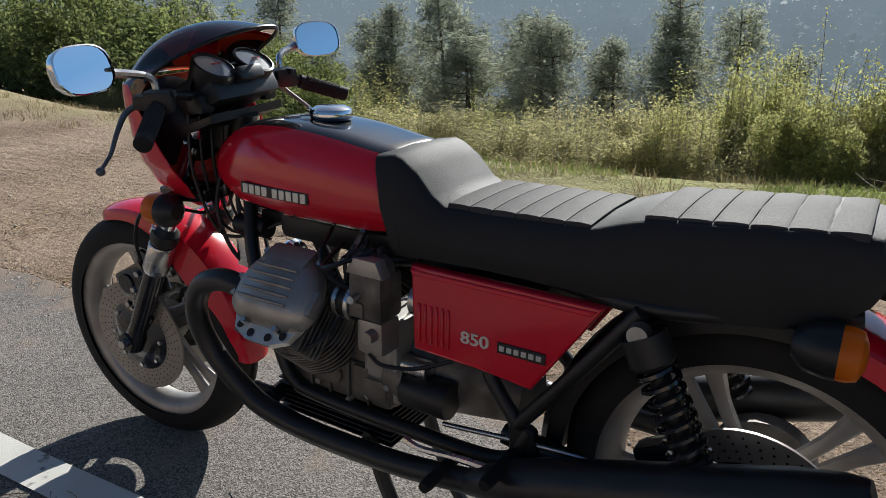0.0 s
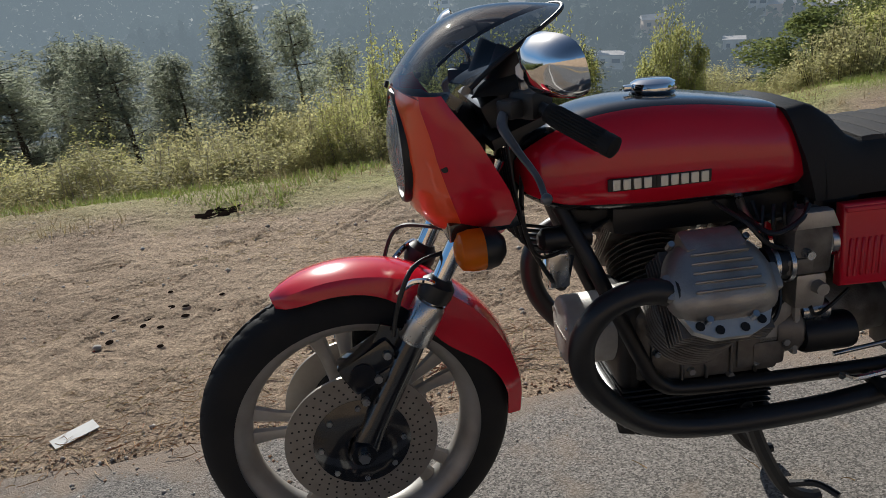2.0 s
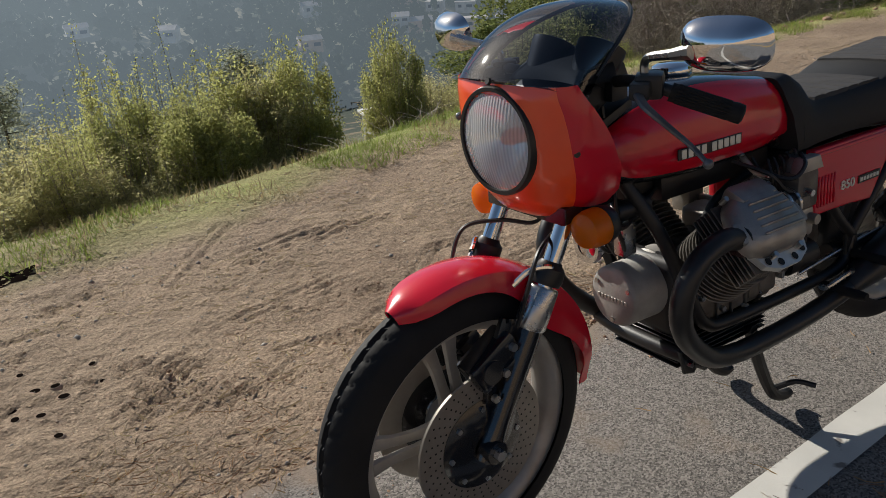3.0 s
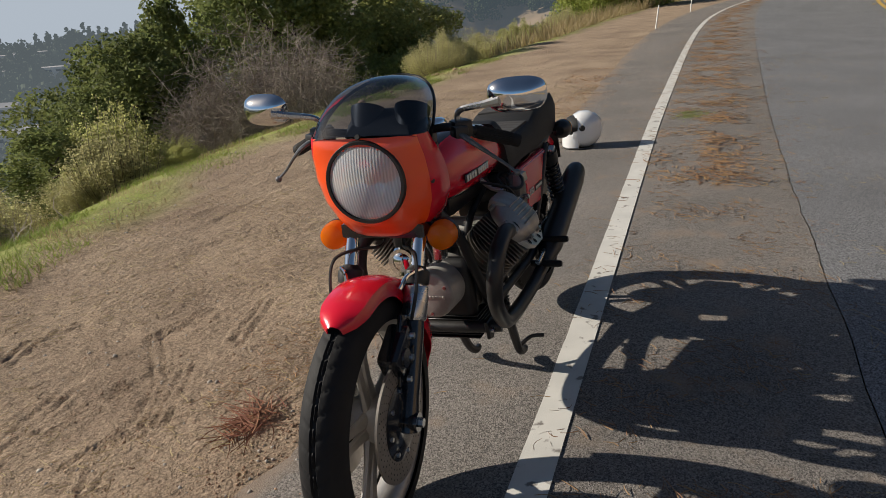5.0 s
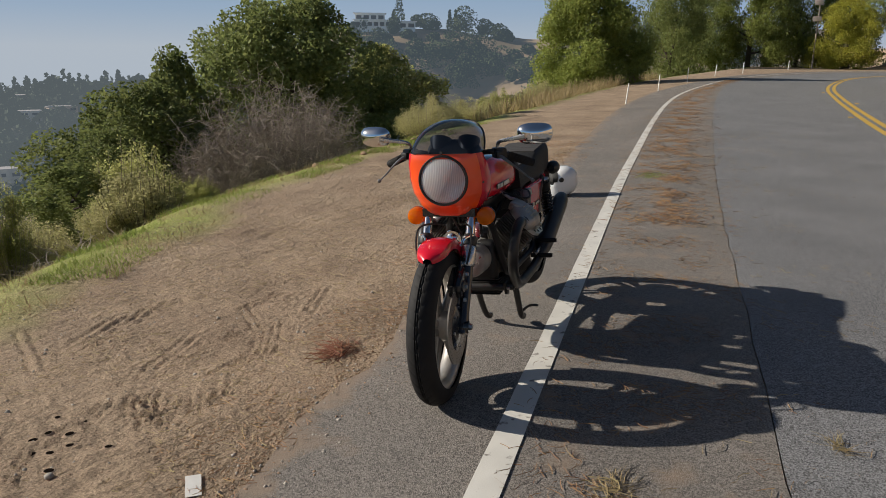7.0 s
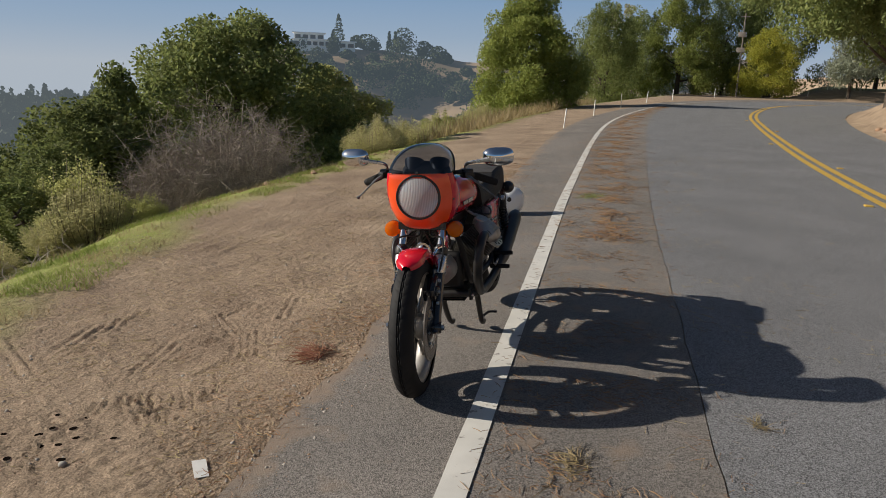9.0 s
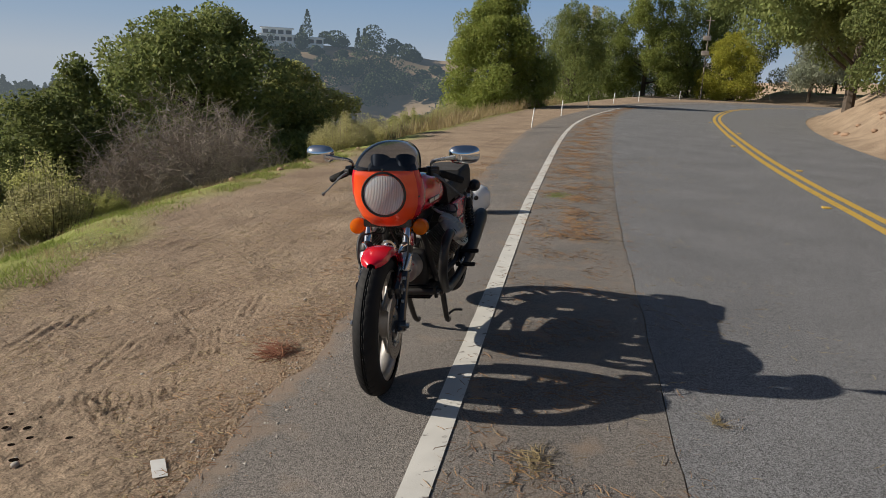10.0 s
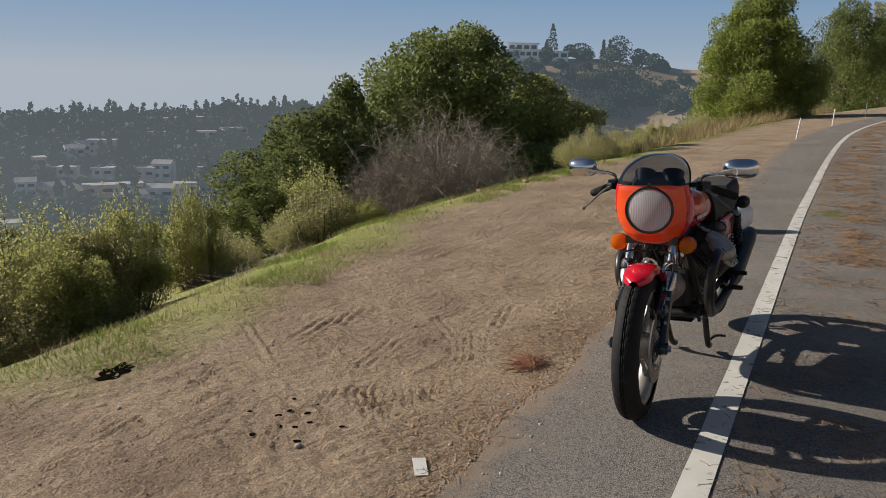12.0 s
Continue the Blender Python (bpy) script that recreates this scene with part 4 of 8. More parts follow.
def stem_shrub(name, label, mat, width, height, seed, stems=60, per=55, size=0.028, twig=None, slim=0.4, category="shrub", group="", flare=1.0, full=1.0):
    """A bush of many upright stems from one stock, set with small leaves."""
    rng = np.random.default_rng(seed)
    bush = tagged(new(name), label, category, group)
    bm = B()
    centres = []
    for i in range(stems):
        a, r = rng.uniform(0, 2 * math.pi), math.sqrt(rng.uniform(0, 1)) * width / 2
        h = height * (1 - 0.45 * (2 * r / width) ** 2) * rng.uniform(0.6, 1.05)
        foot = Vector((math.cos(a) * r * 0.3, math.sin(a) * r * 0.3, -0.1))
        tip = Vector((math.cos(a) * r * flare, math.sin(a) * r * flare, h))
        mid = foot.lerp(tip, 0.5) + Vector((math.cos(a), math.sin(a), 0)) * width * 0.08
        line = smooth_line([foot, mid, tip], 4)
        tube(bm, [foot, mid, tip], [0.009, 0.005, 0.002], 4, 2, caps=False)
        for s in range(per):
            k = rng.uniform(0.3, 1.0) ** 0.8 * (len(line) - 1)
            p = line[int(k)].lerp(line[min(int(k) + 1, len(line) - 1)], k % 1)
            centres.append(tuple(p + Vector(rng.normal(0, (0.05 + 0.02 * width) * (1.25 - 0.9 * k / len(line)), 3))))
    part("stem", bm, twig or M_BARK, bush)
    lobes = []
    for i in range(16):
        a, r = rng.uniform(0, 2 * math.pi), math.sqrt(rng.uniform(0, 1)) * width * 0.42
        lobes.append((r * math.cos(a), r * math.sin(a), height * rng.uniform(0.12, (0.82 if full > 0.5 else 0.4) - 0.5 * (r / width) * full), width * rng.uniform(0.1, 0.2)))
    centres += [tuple(p) for p in in_lobes(rng, lobes, int(stems * per * full), 0.3)]
    v, f = leaf_cards(rng, centres, size, slim, up=0.25)
    crown = new("crown", cards_mesh("crown", v, f, mat))
    crown.parent = bush
    return bush


def bare_shrub(name, label, width, height, seed, stems=90):
    rng = np.random.default_rng(seed)
    bush = tagged(new(name), label, "shrub")
    for i in range(stems):
        if i % 12 == 0:
            bm = B()
        a, r = rng.uniform(0, 2 * math.pi), math.sqrt(rng.uniform(0, 1)) * width / 2
        h = height * math.sqrt(max(0.05, 1 - 0.85 * (2 * r / width) ** 2)) * rng.uniform(0.55, 1.05)
        foot = Vector((math.cos(a) * r * 0.3, math.sin(a) * r * 0.45, -0.1))
        tip = Vector((math.cos(a) * r, math.sin(a) * r, h))
        mid = foot.lerp(tip, 0.55) + Vector(rng.normal(0, 0.1, 3))
        tube(bm, [foot, mid, tip], [0.012, 0.008, 0.003], 3, 2, caps=False)
        line = smooth_line([foot, mid, tip], 6)
        for k in range(16):
            p = line[rng.integers(3, len(line))]
            q = p + Vector((rng.normal() * 0.26, rng.normal() * 0.26, rng.normal() * 0.17 + 0.06))
            tube(bm, [p, q], [0.005, 0.0025], 3, 1, caps=False)
            for _ in range(3):
                s = p.lerp(q, rng.uniform(0.3, 0.9))
                tube(bm, [s, s + Vector(rng.normal(0, 0.11, 3)) + Vector((0, 0, 0.03))], [0.0035, 0.002], 3, 1, caps=False)
        if i % 12 == 11 or i == stems - 1:
            part("branch", bm, M_TWIG, bush, smooth=False)
    return bush


def at_land(ob, x, y, turn=0.0, scale=1.0, sink=0.0):
    ob.matrix_basis = pose(x, y, land(x, y) - sink, 0, 0, turn) @ Matrix.Diagonal((scale, scale, scale, 1))
    return ob


def twin(ob, x, y, turn=0.0, scale=1.0, tall=1.0, z=None, sink=0.0):
    return copy_thing(ob, pose(x, y, land(x, y) - sink if z is None else z, 0, 0, turn) @ Matrix.Diagonal((scale, scale, scale * tall, 1)))


def plant_all():
    # oaks on the slope beyond the shoulder
    def tops(ob, x, y, top, height, turn=0.0, wide=1.0):
        """Stands a plant of known height so that its top is where it shows."""
        g = land(x, y)
        s = (top - g) / height
        ob.matrix_basis = pose(x, y, g, 0, 0, turn) @ Matrix.Diagonal((wide, wide, s, 1))
        return ob

    def stand(name, label, mat, width, height, base, leaves, size, seed, lobes, small, x, y, top):
        return tops(broad_tree(name, label, "tree", mat, width, height, base, leaves, size, seed, lobes, small), x, y, top, height * (0.91 if base < 1.2 else 1.0))

    stand("oak_tree", "dense dark green live oak on the slope", M_OAK, 8.6, 7, 0.6, 62000, 0.062, 11, 130, 0.095, 13.7, 12.15, 2.95)
    stand("oak_tree", "low dark green oak below the rim", M_OAK, 5.4, 5, 0.3, 32000, 0.056, 12, 70, 0.12, 8.51, 13.06, 0.51)
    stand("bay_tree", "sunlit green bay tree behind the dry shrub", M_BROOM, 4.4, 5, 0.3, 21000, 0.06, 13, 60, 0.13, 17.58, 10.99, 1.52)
    stand("oak_tree", "dark green oak rising behind the shrubs", M_OAK, 4.2, 4.6, 0.3, 19000, 0.056, 14, 50, 0.13, 10.52, 13.89, 1.34)
    stand("oak_tree", "small dark oak at the foot of the slope", M_OAK, 2.6, 3.4, 0.2, 15000, 0.038, 15, 36, 0.15, 4.66, 10.44, -0.49)
    stand("oak_tree", "small green oak at the foot of the slope", M_OAK, 3, 3.6, 0.2, 18000, 0.038, 16, 36, 0.15, 6.48, 11.44, -0.17)
    stand("oak_tree", "slender green oak between larger oaks", M_OAK, 2.6, 3.8, 0.2, 14000, 0.042, 17, 36, 0.15, 16.31, 13.17, 0.97)
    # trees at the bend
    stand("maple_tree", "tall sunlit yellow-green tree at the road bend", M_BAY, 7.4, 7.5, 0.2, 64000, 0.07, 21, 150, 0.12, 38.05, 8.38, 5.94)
    stand("oak_tree", "olive green tree behind the road bend", M_OAK, 10.62, 9.38, 0.2, 36000, 0.085, 22, 80, 0.12, 72.46, 7.12, 8.46)
    stand("eucalyptus_tree", "tall thin grey-green tree behind the bend", M_SAGE, 6.88, 11.88, 3.0, 9000, 0.09, 23, 40, 0.1, 91.21, 6.78, 11.28)
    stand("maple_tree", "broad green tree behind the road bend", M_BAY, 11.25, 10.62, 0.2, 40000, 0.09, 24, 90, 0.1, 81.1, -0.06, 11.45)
    stand("willow_tree", "round yellowing tree beside the bend", M_GOLD, 8, 6.5, 0.1, 30000, 0.07, 25, 60, 0.12, 78.7, -8.65, 6.7)
    stand("oak_tree", "dark oak under the taller trees", M_OAK, 10.62, 8.75, 0.1, 26000, 0.09, 26, 60, 0.13, 83.53, -4.65, 11.03)
    stand("oak_tree", "dark oak under the taller trees", M_OAK, 10, 8.12, 0.1, 24000, 0.09, 27, 60, 0.13, 81.79, 4.69, 8.09)
    stand("oak_tree", "tall dark oak behind the yellowing tree", M_OAK, 12.5, 11.25, 0.6, 30000, 0.1, 36, 80, 0.11, 85.33, -9.76, 15.15)
    stand("oak_tree", "wide oak spreading over the road from the bank", M_OAK, 14, 9, 2.2, 120000, 0.085, 28, 170, 0.085, 30.3, -8.36, 11.21)
    stand("oak_tree", "wide oak on the dirt bank", M_OAK, 10, 8, 0.4, 60000, 0.055, 29, 110, 0.1, 28.24, -12.09, 11.89)
    stand("oak_tree", "oak reaching across the bend from the bank", M_OAK, 15, 10, 2.5, 66000, 0.075, 35, 120, 0.085, 42.7, -15.69, 15.1)
    stand("oak_tree", "olive oak on the dirt bank", M_OAK, 6, 6, 0.2, 44000, 0.055, 30, 80, 0.11, 22.09, -8.62, 8.65)
    stand("pine_tree", "spreading pine on the far dirt cut", M_PINE, 10, 7, 1.6, 26000, 0.1, 31, 60, 0.12, 77.71, -16.31, 9.65)
    stand("oak_tree", "dark oak closing the view up the bank", M_OAK, 9, 7, 0.6, 18000, 0.11, 32, 60, 0.12, 45.61, -20.91, 12.96)
    stand("oak_tree", "dark oak closing the view up the bank", M_OAK, 9, 7, 0.6, 18000, 0.11, 33, 60, 0.12, 36.65, -17.81, 12.27)
    stand("oak_tree", "dark oak on top of the far cut", M_OAK, 11.25, 8.75, 0.6, 18000, 0.11, 34, 60, 0.12, 85.79, -20.37, 15.93)
    stand("oak_tree", "dark oak on top of the far cut", M_OAK, 11.25, 8.75, 0.6, 18000, 0.11, 37, 60, 0.12, 83.13, -30.3, 16.67)

    # pines below the shoulder, tops about eye level
    kinds = [pine_tree("pine_tree", "young grey-green pine rising from the slope below", 5.0, 2.9, 40 + k) for k in range(3)]
    spots = [(-16.02, 15.47, 0.11), (-11.22, 14.39, -0.3), (-10.12, 15.22, 0.1), (-7.62, 15.53, 0.02), (-7.14, 17.84, -0.06), (-4.93, 16.57, 0.2), (-3.84, 17.77, 0.13),
             (-12.02, 14.87, -0.48), (-9.22, 15, -0.4), (-8.43, 16.71, -0.39), (-6.23, 16.24, -0.03), (-5.44, 17.73, -0.41), (-13.53, 16.47, -0.25), (-17.64, 17.33, -0.38),
             (-9.75, 18.38, -0.68), (-12.75, 18.07, -0.55), (2.18, 14.56, -0.83), (0.99, 13.86, -0.69), (-3.16, 19.51, -1.17), (-14.72, 14.24, -0.63), (-20.13, 16.34, 0.19), (-22.11, 14.85, 0.58)]
    spots += [(-16.9, 13.26, 0.14), (-14.3, 12.86, -0.3), (-12.3, 12.87, -0.47), (-10.71, 13.88, -0.48), (-8.81, 14.09, -0.55), (-6.92, 14.73, -0.04), (-4.52, 15.37, 0.16), (-18.71, 14.06, 0.4)]
    rng = random.Random(5)
    used = set()
    for i, (x, y, top) in enumerate(spots):
        k = i % 3
        top -= 0.06
        h = top - land(x, y)
        m = pose(x, y, land(x, y), 0, 0, rng.uniform(0, 360)) @ Matrix.Diagonal((0.9 + 0.02 * i % 0.3, 0.95, h / 5.0, 1))
        if k in used:
            copy_thing(kinds[k], m)
        else:
            used.add(k)
            kinds[k].matrix_basis = m

    # bushes along the rim
    tops(broad_tree("oak_tree", "bushy olive oak at the end of the clearing", "tree", M_OAK, 4.2, 3.4, 0.1, 20000, 0.042, 51, 36, 0.16), -16.68, 10.1, 0.91, 3.4)
    tops(broad_tree("oak_tree", "bushy olive oak at the end of the clearing", "tree", M_OAK, 4.2, 3.4, 0.1, 18000, 0.045, 52, 36, 0.16), -20.57, 9.5, 1.46, 3.4)
    tops(broad_tree("oak_tree", "bushy dark oak at the end of the clearing", "tree", M_OAK, 4.6, 3.6, 0.1, 12000, 0.07, 53, 36, 0.16), -25.06, 8.41, 2.34, 3.6)
    broom = [stem_shrub("broom_shrub", "upright yellow-green broom bush on the rim", M_BROOM, 1.3, 1.9, 60 + k, 36, 170, 0.0155, group="broom bushes on the rim", slim=0.4, full=0.2, twig=M_TWIG) for k in range(2)]
    sage = [stem_shrub("coyote_bush", "rounded olive bush on the rim", M_SAGE, 1.5, 1.3, 64 + k, 80, 165, 0.017, twig=M_TWIG, group="low bushes on the rim", flare=1.15) for k in range(2)]
    green = [stem_shrub("green_bush", "leafy light green bush on the rim", M_BROOM, 1.4, 1.5, 67 + k, 80, 140, 0.02, twig=M_TWIG, group="leafy bushes on the rim", slim=0.5) for k in range(2)]
    dark = [stem_shrub("scrub_oak", "low dark olive scrub oak at the clearing's end", M_OAK, 1.6, 1.5, 76 + k, 80, 130, 0.027, group="scrub oaks at the clearing's end", flare=1.15) for k in range(2)]
    rows = [(broom, -1.26, 7.99, 0.35, 0.9), (broom, -2.06, 7.57, 0.17, 0.8), (broom, -1.77, 8.28, 0.23, 0.9), (broom, -0.76, 8.19, 0.23, 0.8), (green, -0.57, 8.28, -0.02, 1.0), (sage, -1.56, 7.44, -0.47, 1.0), (sage, -2.47, 7.84, -0.44, 1.0), (sage, -0.96, 7.65, -0.34, 0.9), (green, -1.67, 8.46, -0.23, 0.9), (sage, -0.07, 8.86, -0.41, 0.9), (green, 1.7, 8.75, -0.15, 0.6),
            (sage, 2.03, 8.87, -0.52, 0.9), (sage, -0.36, 7.87, -0.15, 0.8), (sage, -3.46, 7.13, -0.4, 1.1), (sage, -3.07, 8.23, -0.56, 1.3), (green, -1.06, 7.27, -0.07, 0.7), (broom, 0.04, 7.98, 0.04, 0.6),
            (broom, 1.65, 8.35, -0.1, 0.55), (green, 0.08, 7.78, -0.02, 0.65), (sage, 3.22, 8.17, -0.41, 0.7), (green, 5.05, 9.65, -0.28, 1.1), (sage, 2.72, 9.57, -0.66, 1.0), (sage, -4.66, 6.91, -0.53, 1.2),
            (sage, -5.66, 7.11, -0.39, 1.2), (broom, -6.57, 8.12, -0.24, 1.1), (sage, -4.07, 8.73, -0.38, 1.3), (dark, -7.66, 7.5, -0.3, 1.2), (dark, -8.67, 8.31, -0.04, 1.2), (sage, -9.67, 8.28, -0.53, 1.3), (dark, -14.07, 8.89, 0.41, 1.9), (dark, -13.28, 9.69, 0.21, 1.8), (dark, -15.57, 9.1, 0.76, 2.0), (dark, -10.28, 9.5, -0.09, 1.6),
            (dark, -11.27, 9.1, 0.08, 1.6), (dark, -12.57, 8.69, 0.21, 1.6), (sage, -11.66, 7.66, -0.54, 1.0), (sage, 15.93, 8.6, 0.05, 1.0), (sage, -0.28, 9.34, -0.83, 1.2), (sage, -2.28, 9.53, -0.73, 1.3), (broom, -5.48, 9.51, -0.52, 1.2),
            (green, 3.93, 8.83, -0.77, 0.9), (green, 5.23, 8.43, -0.54, 0.7), (sage, 21.56, 10, -0.23, 1.6), (sage, 25.56, 10.14, -0.16, 1.6), (sage, 30.55, 9.26, -0.11, 1.6), (green, 28.07, 10.52, 0.11, 1.9), (sage, 33.05, 9.63, -0.05, 1.5)]
    rows += [(sage, 11.6, 7.05, 0.42, 1.0), (sage, 12.4, 7.3, 0.35, 0.8)]
    high = {id(broom): 1.9, id(sage): 1.3, id(green): 1.5, id(dark): 1.5}
    seen = {}
    for i, (kind, x, y, top, wide) in enumerate(rows):
        ob = kind[i % 2]
        g = land(x, y)
        m = pose(x, y, g - 0.04, 0, 0, rng.uniform(0, 360)) @ Matrix.Diagonal((wide, wide, max(0.35, (top - g + 0.04) / high[id(kind)]), 1))
        if id(ob) in seen:
            copy_thing(ob, m)
        else:
            seen[id(ob)] = 1
            ob.matrix_basis = m
    bare = bare_shrub("dry_shrub", "leafless grey-brown twiggy shrub on the rim", 3.9, 2.45, 71, 150)
    at_land(bare, 7.93, 8.65, 0, 1.0, 0.35)
    twin(bare, 6.64, 8.97, 70, 0.62, 1.1, sink=0.3)
    twin(bare, 9.64, 9.32, 160, 0.7, 1.1, sink=0.2)
    yellow = stem_shrub("coyote_bush", "small yellowish bush at the rim", M_SAGE, 1.2, 1.1, 73, 80, 60, 0.022, flare=1.1)
    at_land(yellow, 3.42, 7.93, 20, 0.95, 0.02)


plant_all()


build_far_woods()

# ---- the motorcycle: x forward, y to its left, z up ----
M_RED = material("red_paint", (0.62, 0.007, 0.026), 0.2, dark=(0.55, 0.005, 0.02), scale=5, amount=0.5, coat=0.35, rough_var=0.04)
M_ORANGE = material("orange_paint", (0.92, 0.085, 0.012), 0.34, dark=(0.84, 0.072, 0.01), scale=5, amount=0.5, coat=0.8)
M_BLACK = material("black_paint", (0.012, 0.012, 0.014), 0.14, dark=(0.02, 0.02, 0.022), scale=7, amount=0.5, coat=0.5, rough_var=0.05)
M_SATIN = material("satin_black", (0.008, 0.008, 0.009), 0.45, dark=(0.02, 0.018, 0.016), scale=14, amount=0.6, bump=0.02, bump_scale=90, rough_var=0.15)
M_PIPE = material("black_exhaust", (0.013, 0.013, 0.014), 0.4, dark=(0.024, 0.022, 0.02), scale=18, amount=0.7, bump=0.02, bump_scale=120, rough_var=0.15)
M_RUBBER = material("tyre_rubber", (0.011, 0.011, 0.012), 0.72, dark=(0.024, 0.022, 0.02), scale=10, amount=0.6, spec=0.25, bump=0.03, bump_scale=160)
M_VINYL = material("black_vinyl", (0.014, 0.014, 0.015), 0.66, dark=(0.022, 0.021, 0.02), scale=9, amount=0.6, bump=0.06, bump_scale=420, rough_var=0.08, spec=0.35)
# base paler than black_vinyl, painting in the sun glare on the seat top
M_SEATTOP = material("ribbed_vinyl", (0.05, 0.047, 0.046), 0.68, dark=(0.075, 0.07, 0.066), scale=9, amount=0.7, bump=0.12, bump_scale=300, rough_var=0.08, spec=0.15)
M_ALU = material("cast_aluminium", (0.42, 0.4, 0.37), 0.48, 0.85, dark=(0.26, 0.235, 0.205), scale=16, amount=0.8, bump=0.05, bump_scale=260, rough_var=0.12)
M_GREYCAST = material("grimy_casting", (0.2, 0.184, 0.164), 0.55, 0.6, dark=(0.06, 0.053, 0.046), scale=20, amount=0.9, bump=0.06, bump_scale=220, rough_var=0.15)
M_WHEEL = material("silver_wheel", (0.43, 0.41, 0.385), 0.48, 0.6, dark=(0.27, 0.245, 0.215), scale=14, amount=0.7, bump=0.02, bump_scale=200)
M_CHROME = material("chrome", (0.82, 0.82, 0.82), 0.07, 1.0, dark=(0.7, 0.69, 0.68), scale=20, amount=0.3, rough_var=0.03)
M_STEEL = material("bright_steel", (0.6, 0.6, 0.6), 0.28, 1.0, dark=(0.42, 0.4, 0.37), scale=25, amount=0.6, rough_var=0.1)
M_DISC = material("brake_disc", (0.36, 0.33, 0.3), 0.5, 0.9, dark=(0.3, 0.27, 0.24), scale=30, amount=0.7, rough_var=0.1)
M_AMBER = material("amber_lens", (0.95, 0.3, 0.008), 0.2, dark=(0.9, 0.24, 0.006), scale=40, amount=0.5, coat=0.4, through_light=0.6)
M_LENSRED = material("red_lens", (0.5, 0.01, 0.01), 0.2, coat=0.5)
M_DARK = material("deep_black", (0.006, 0.006, 0.006), 0.7, dark=(0.012, 0.011, 0.01), scale=20)
M_DIAL = material("dial_face", (0.5, 0.5, 0.5), 0.22, dark=(0.42, 0.42, 0.42), scale=20, coat=1.0)
M_MIRROR = material("mirror_glass", (0.9, 0.9, 0.9), 0.01, 1.0, dark=(0.88, 0.88, 0.88))
M_BADGE = material("badge_silver", (0.7, 0.68, 0.62), 0.3, 0.6, dark=(0.55, 0.53, 0.48), scale=60)
M_COVER = material("pale_casting", (0.38, 0.365, 0.34), 0.5, 0.3, dark=(0.25, 0.235, 0.21), scale=18, amount=0.8, bump=0.05, bump_scale=240, rough_var=0.1)
M_LEVER = material("dull_alloy", (0.16, 0.165, 0.17), 0.42, 0.6, dark=(0.07, 0.07, 0.072), scale=30, amount=0.7, rough_var=0.1)
M_WHITEP = material("white_shell", (0.75, 0.75, 0.74), 0.25, dark=(0.66, 0.66, 0.65), scale=9, amount=0.4, coat=0.8)


def clear_mat(name, tint, gloss, index=1.5):
    """Thin see-through sheet: tinted, with a mirror sheen that grows at a slant."""
    m = bpy.data.materials.new(name)
    m.use_nodes = True
    n, l = m.node_tree.nodes, m.node_tree.links
    t, g, mx, fr = n.new("ShaderNodeBsdfTransparent"), n.new("ShaderNodeBsdfGlossy"), n.new("ShaderNodeMixShader"), n.new("ShaderNodeFresnel")
    t.inputs[0].default_value = (*tint, 1)
    g.inputs["Roughness"].default_value = gloss
    fr.inputs[0].default_value = index
    l.new(fr.outputs[0], mx.inputs[0])
    l.new(t.outputs[0], mx.inputs[1])
    l.new(g.outputs[0], mx.inputs[2])
    l.new(mx.outputs[0], n["Material Output"].inputs[0])
    return m


M_SMOKE = clear_mat("smoked_acrylic", (0.33, 0.36, 0.41), 0.03, 1.85)


def ribbed_glass():
    """Clear lamp glass, finely fluted from top to bottom; mixed-in white stands for the reflector's shine."""
    m = material("lamp_glass", (0.85, 0.86, 0.86), 0.16, dark=(0.78, 0.78, 0.77), scale=14, amount=0.5, coat=0.6)
    n, l = m.node_tree.nodes, m.node_tree.links
    b = n["Principled BSDF"]
    tc, wv, bp = n.new("ShaderNodeTexCoord"), n.new("ShaderNodeTexWave"), n.new("ShaderNodeBump")
    wv.bands_direction = "Y"
    wv.inputs["Scale"].default_value, wv.inputs["Distortion"].default_value = 42, 0.25
    l.new(tc.outputs["Object"], wv.inputs["Vector"])
    bp.inputs["Strength"].default_value, bp.inputs["Distance"].default_value = 0.5, 0.0015
    l.new(wv.outputs[0], bp.inputs["Height"])
    l.new(bp.outputs[0], b.inputs["Normal"])
    see, mx, share = n.new("ShaderNodeBsdfTransparent"), n.new("ShaderNodeMixShader"), n.new("ShaderNodeMapRange")
    see.inputs[0].default_value = (0.9, 0.92, 0.92, 1)
    share.inputs["To Min"].default_value, share.inputs["To Max"].default_value = 0.38, 0.5
    l.new(wv.outputs[0], share.inputs[0])
    l.new(share.outputs[0], mx.inputs[0])
    l.new(see.outputs[0], mx.inputs[1])
    l.new(b.outputs[0], mx.inputs[2])
    l.new(mx.outputs[0], n["Material Output"].inputs[0])
    return m


M_LENS = ribbed_glass()
M_REFLECT = material("lamp_reflector", (0.88, 0.87, 0.84), 0.2, 0.9, dark=(0.8, 0.77, 0.72), scale=20)

bike = tagged(new("motorcycle"), "red and black vintage sport motorcycle with small orange fairing", "motorcycle")
bike.matrix_basis = Matrix.Translation((-1.036, 1.29, 0.0)) @ pose(0, 0, 0, 0, 0, 181.5) @ pose(0, 0, 0, 6.2)

HEAD = Vector((0.41, 0, 0.86))
STEER = Matrix.Translation(HEAD) @ Matrix.Rotation(radians(5.5), 4, Vector((-0.47, 0, 0.883))) @ Matrix.Translation(-HEAD)
FA, RA = Vector((0.765, 0, 0.295)), Vector((-0.742, 0, 0.36))


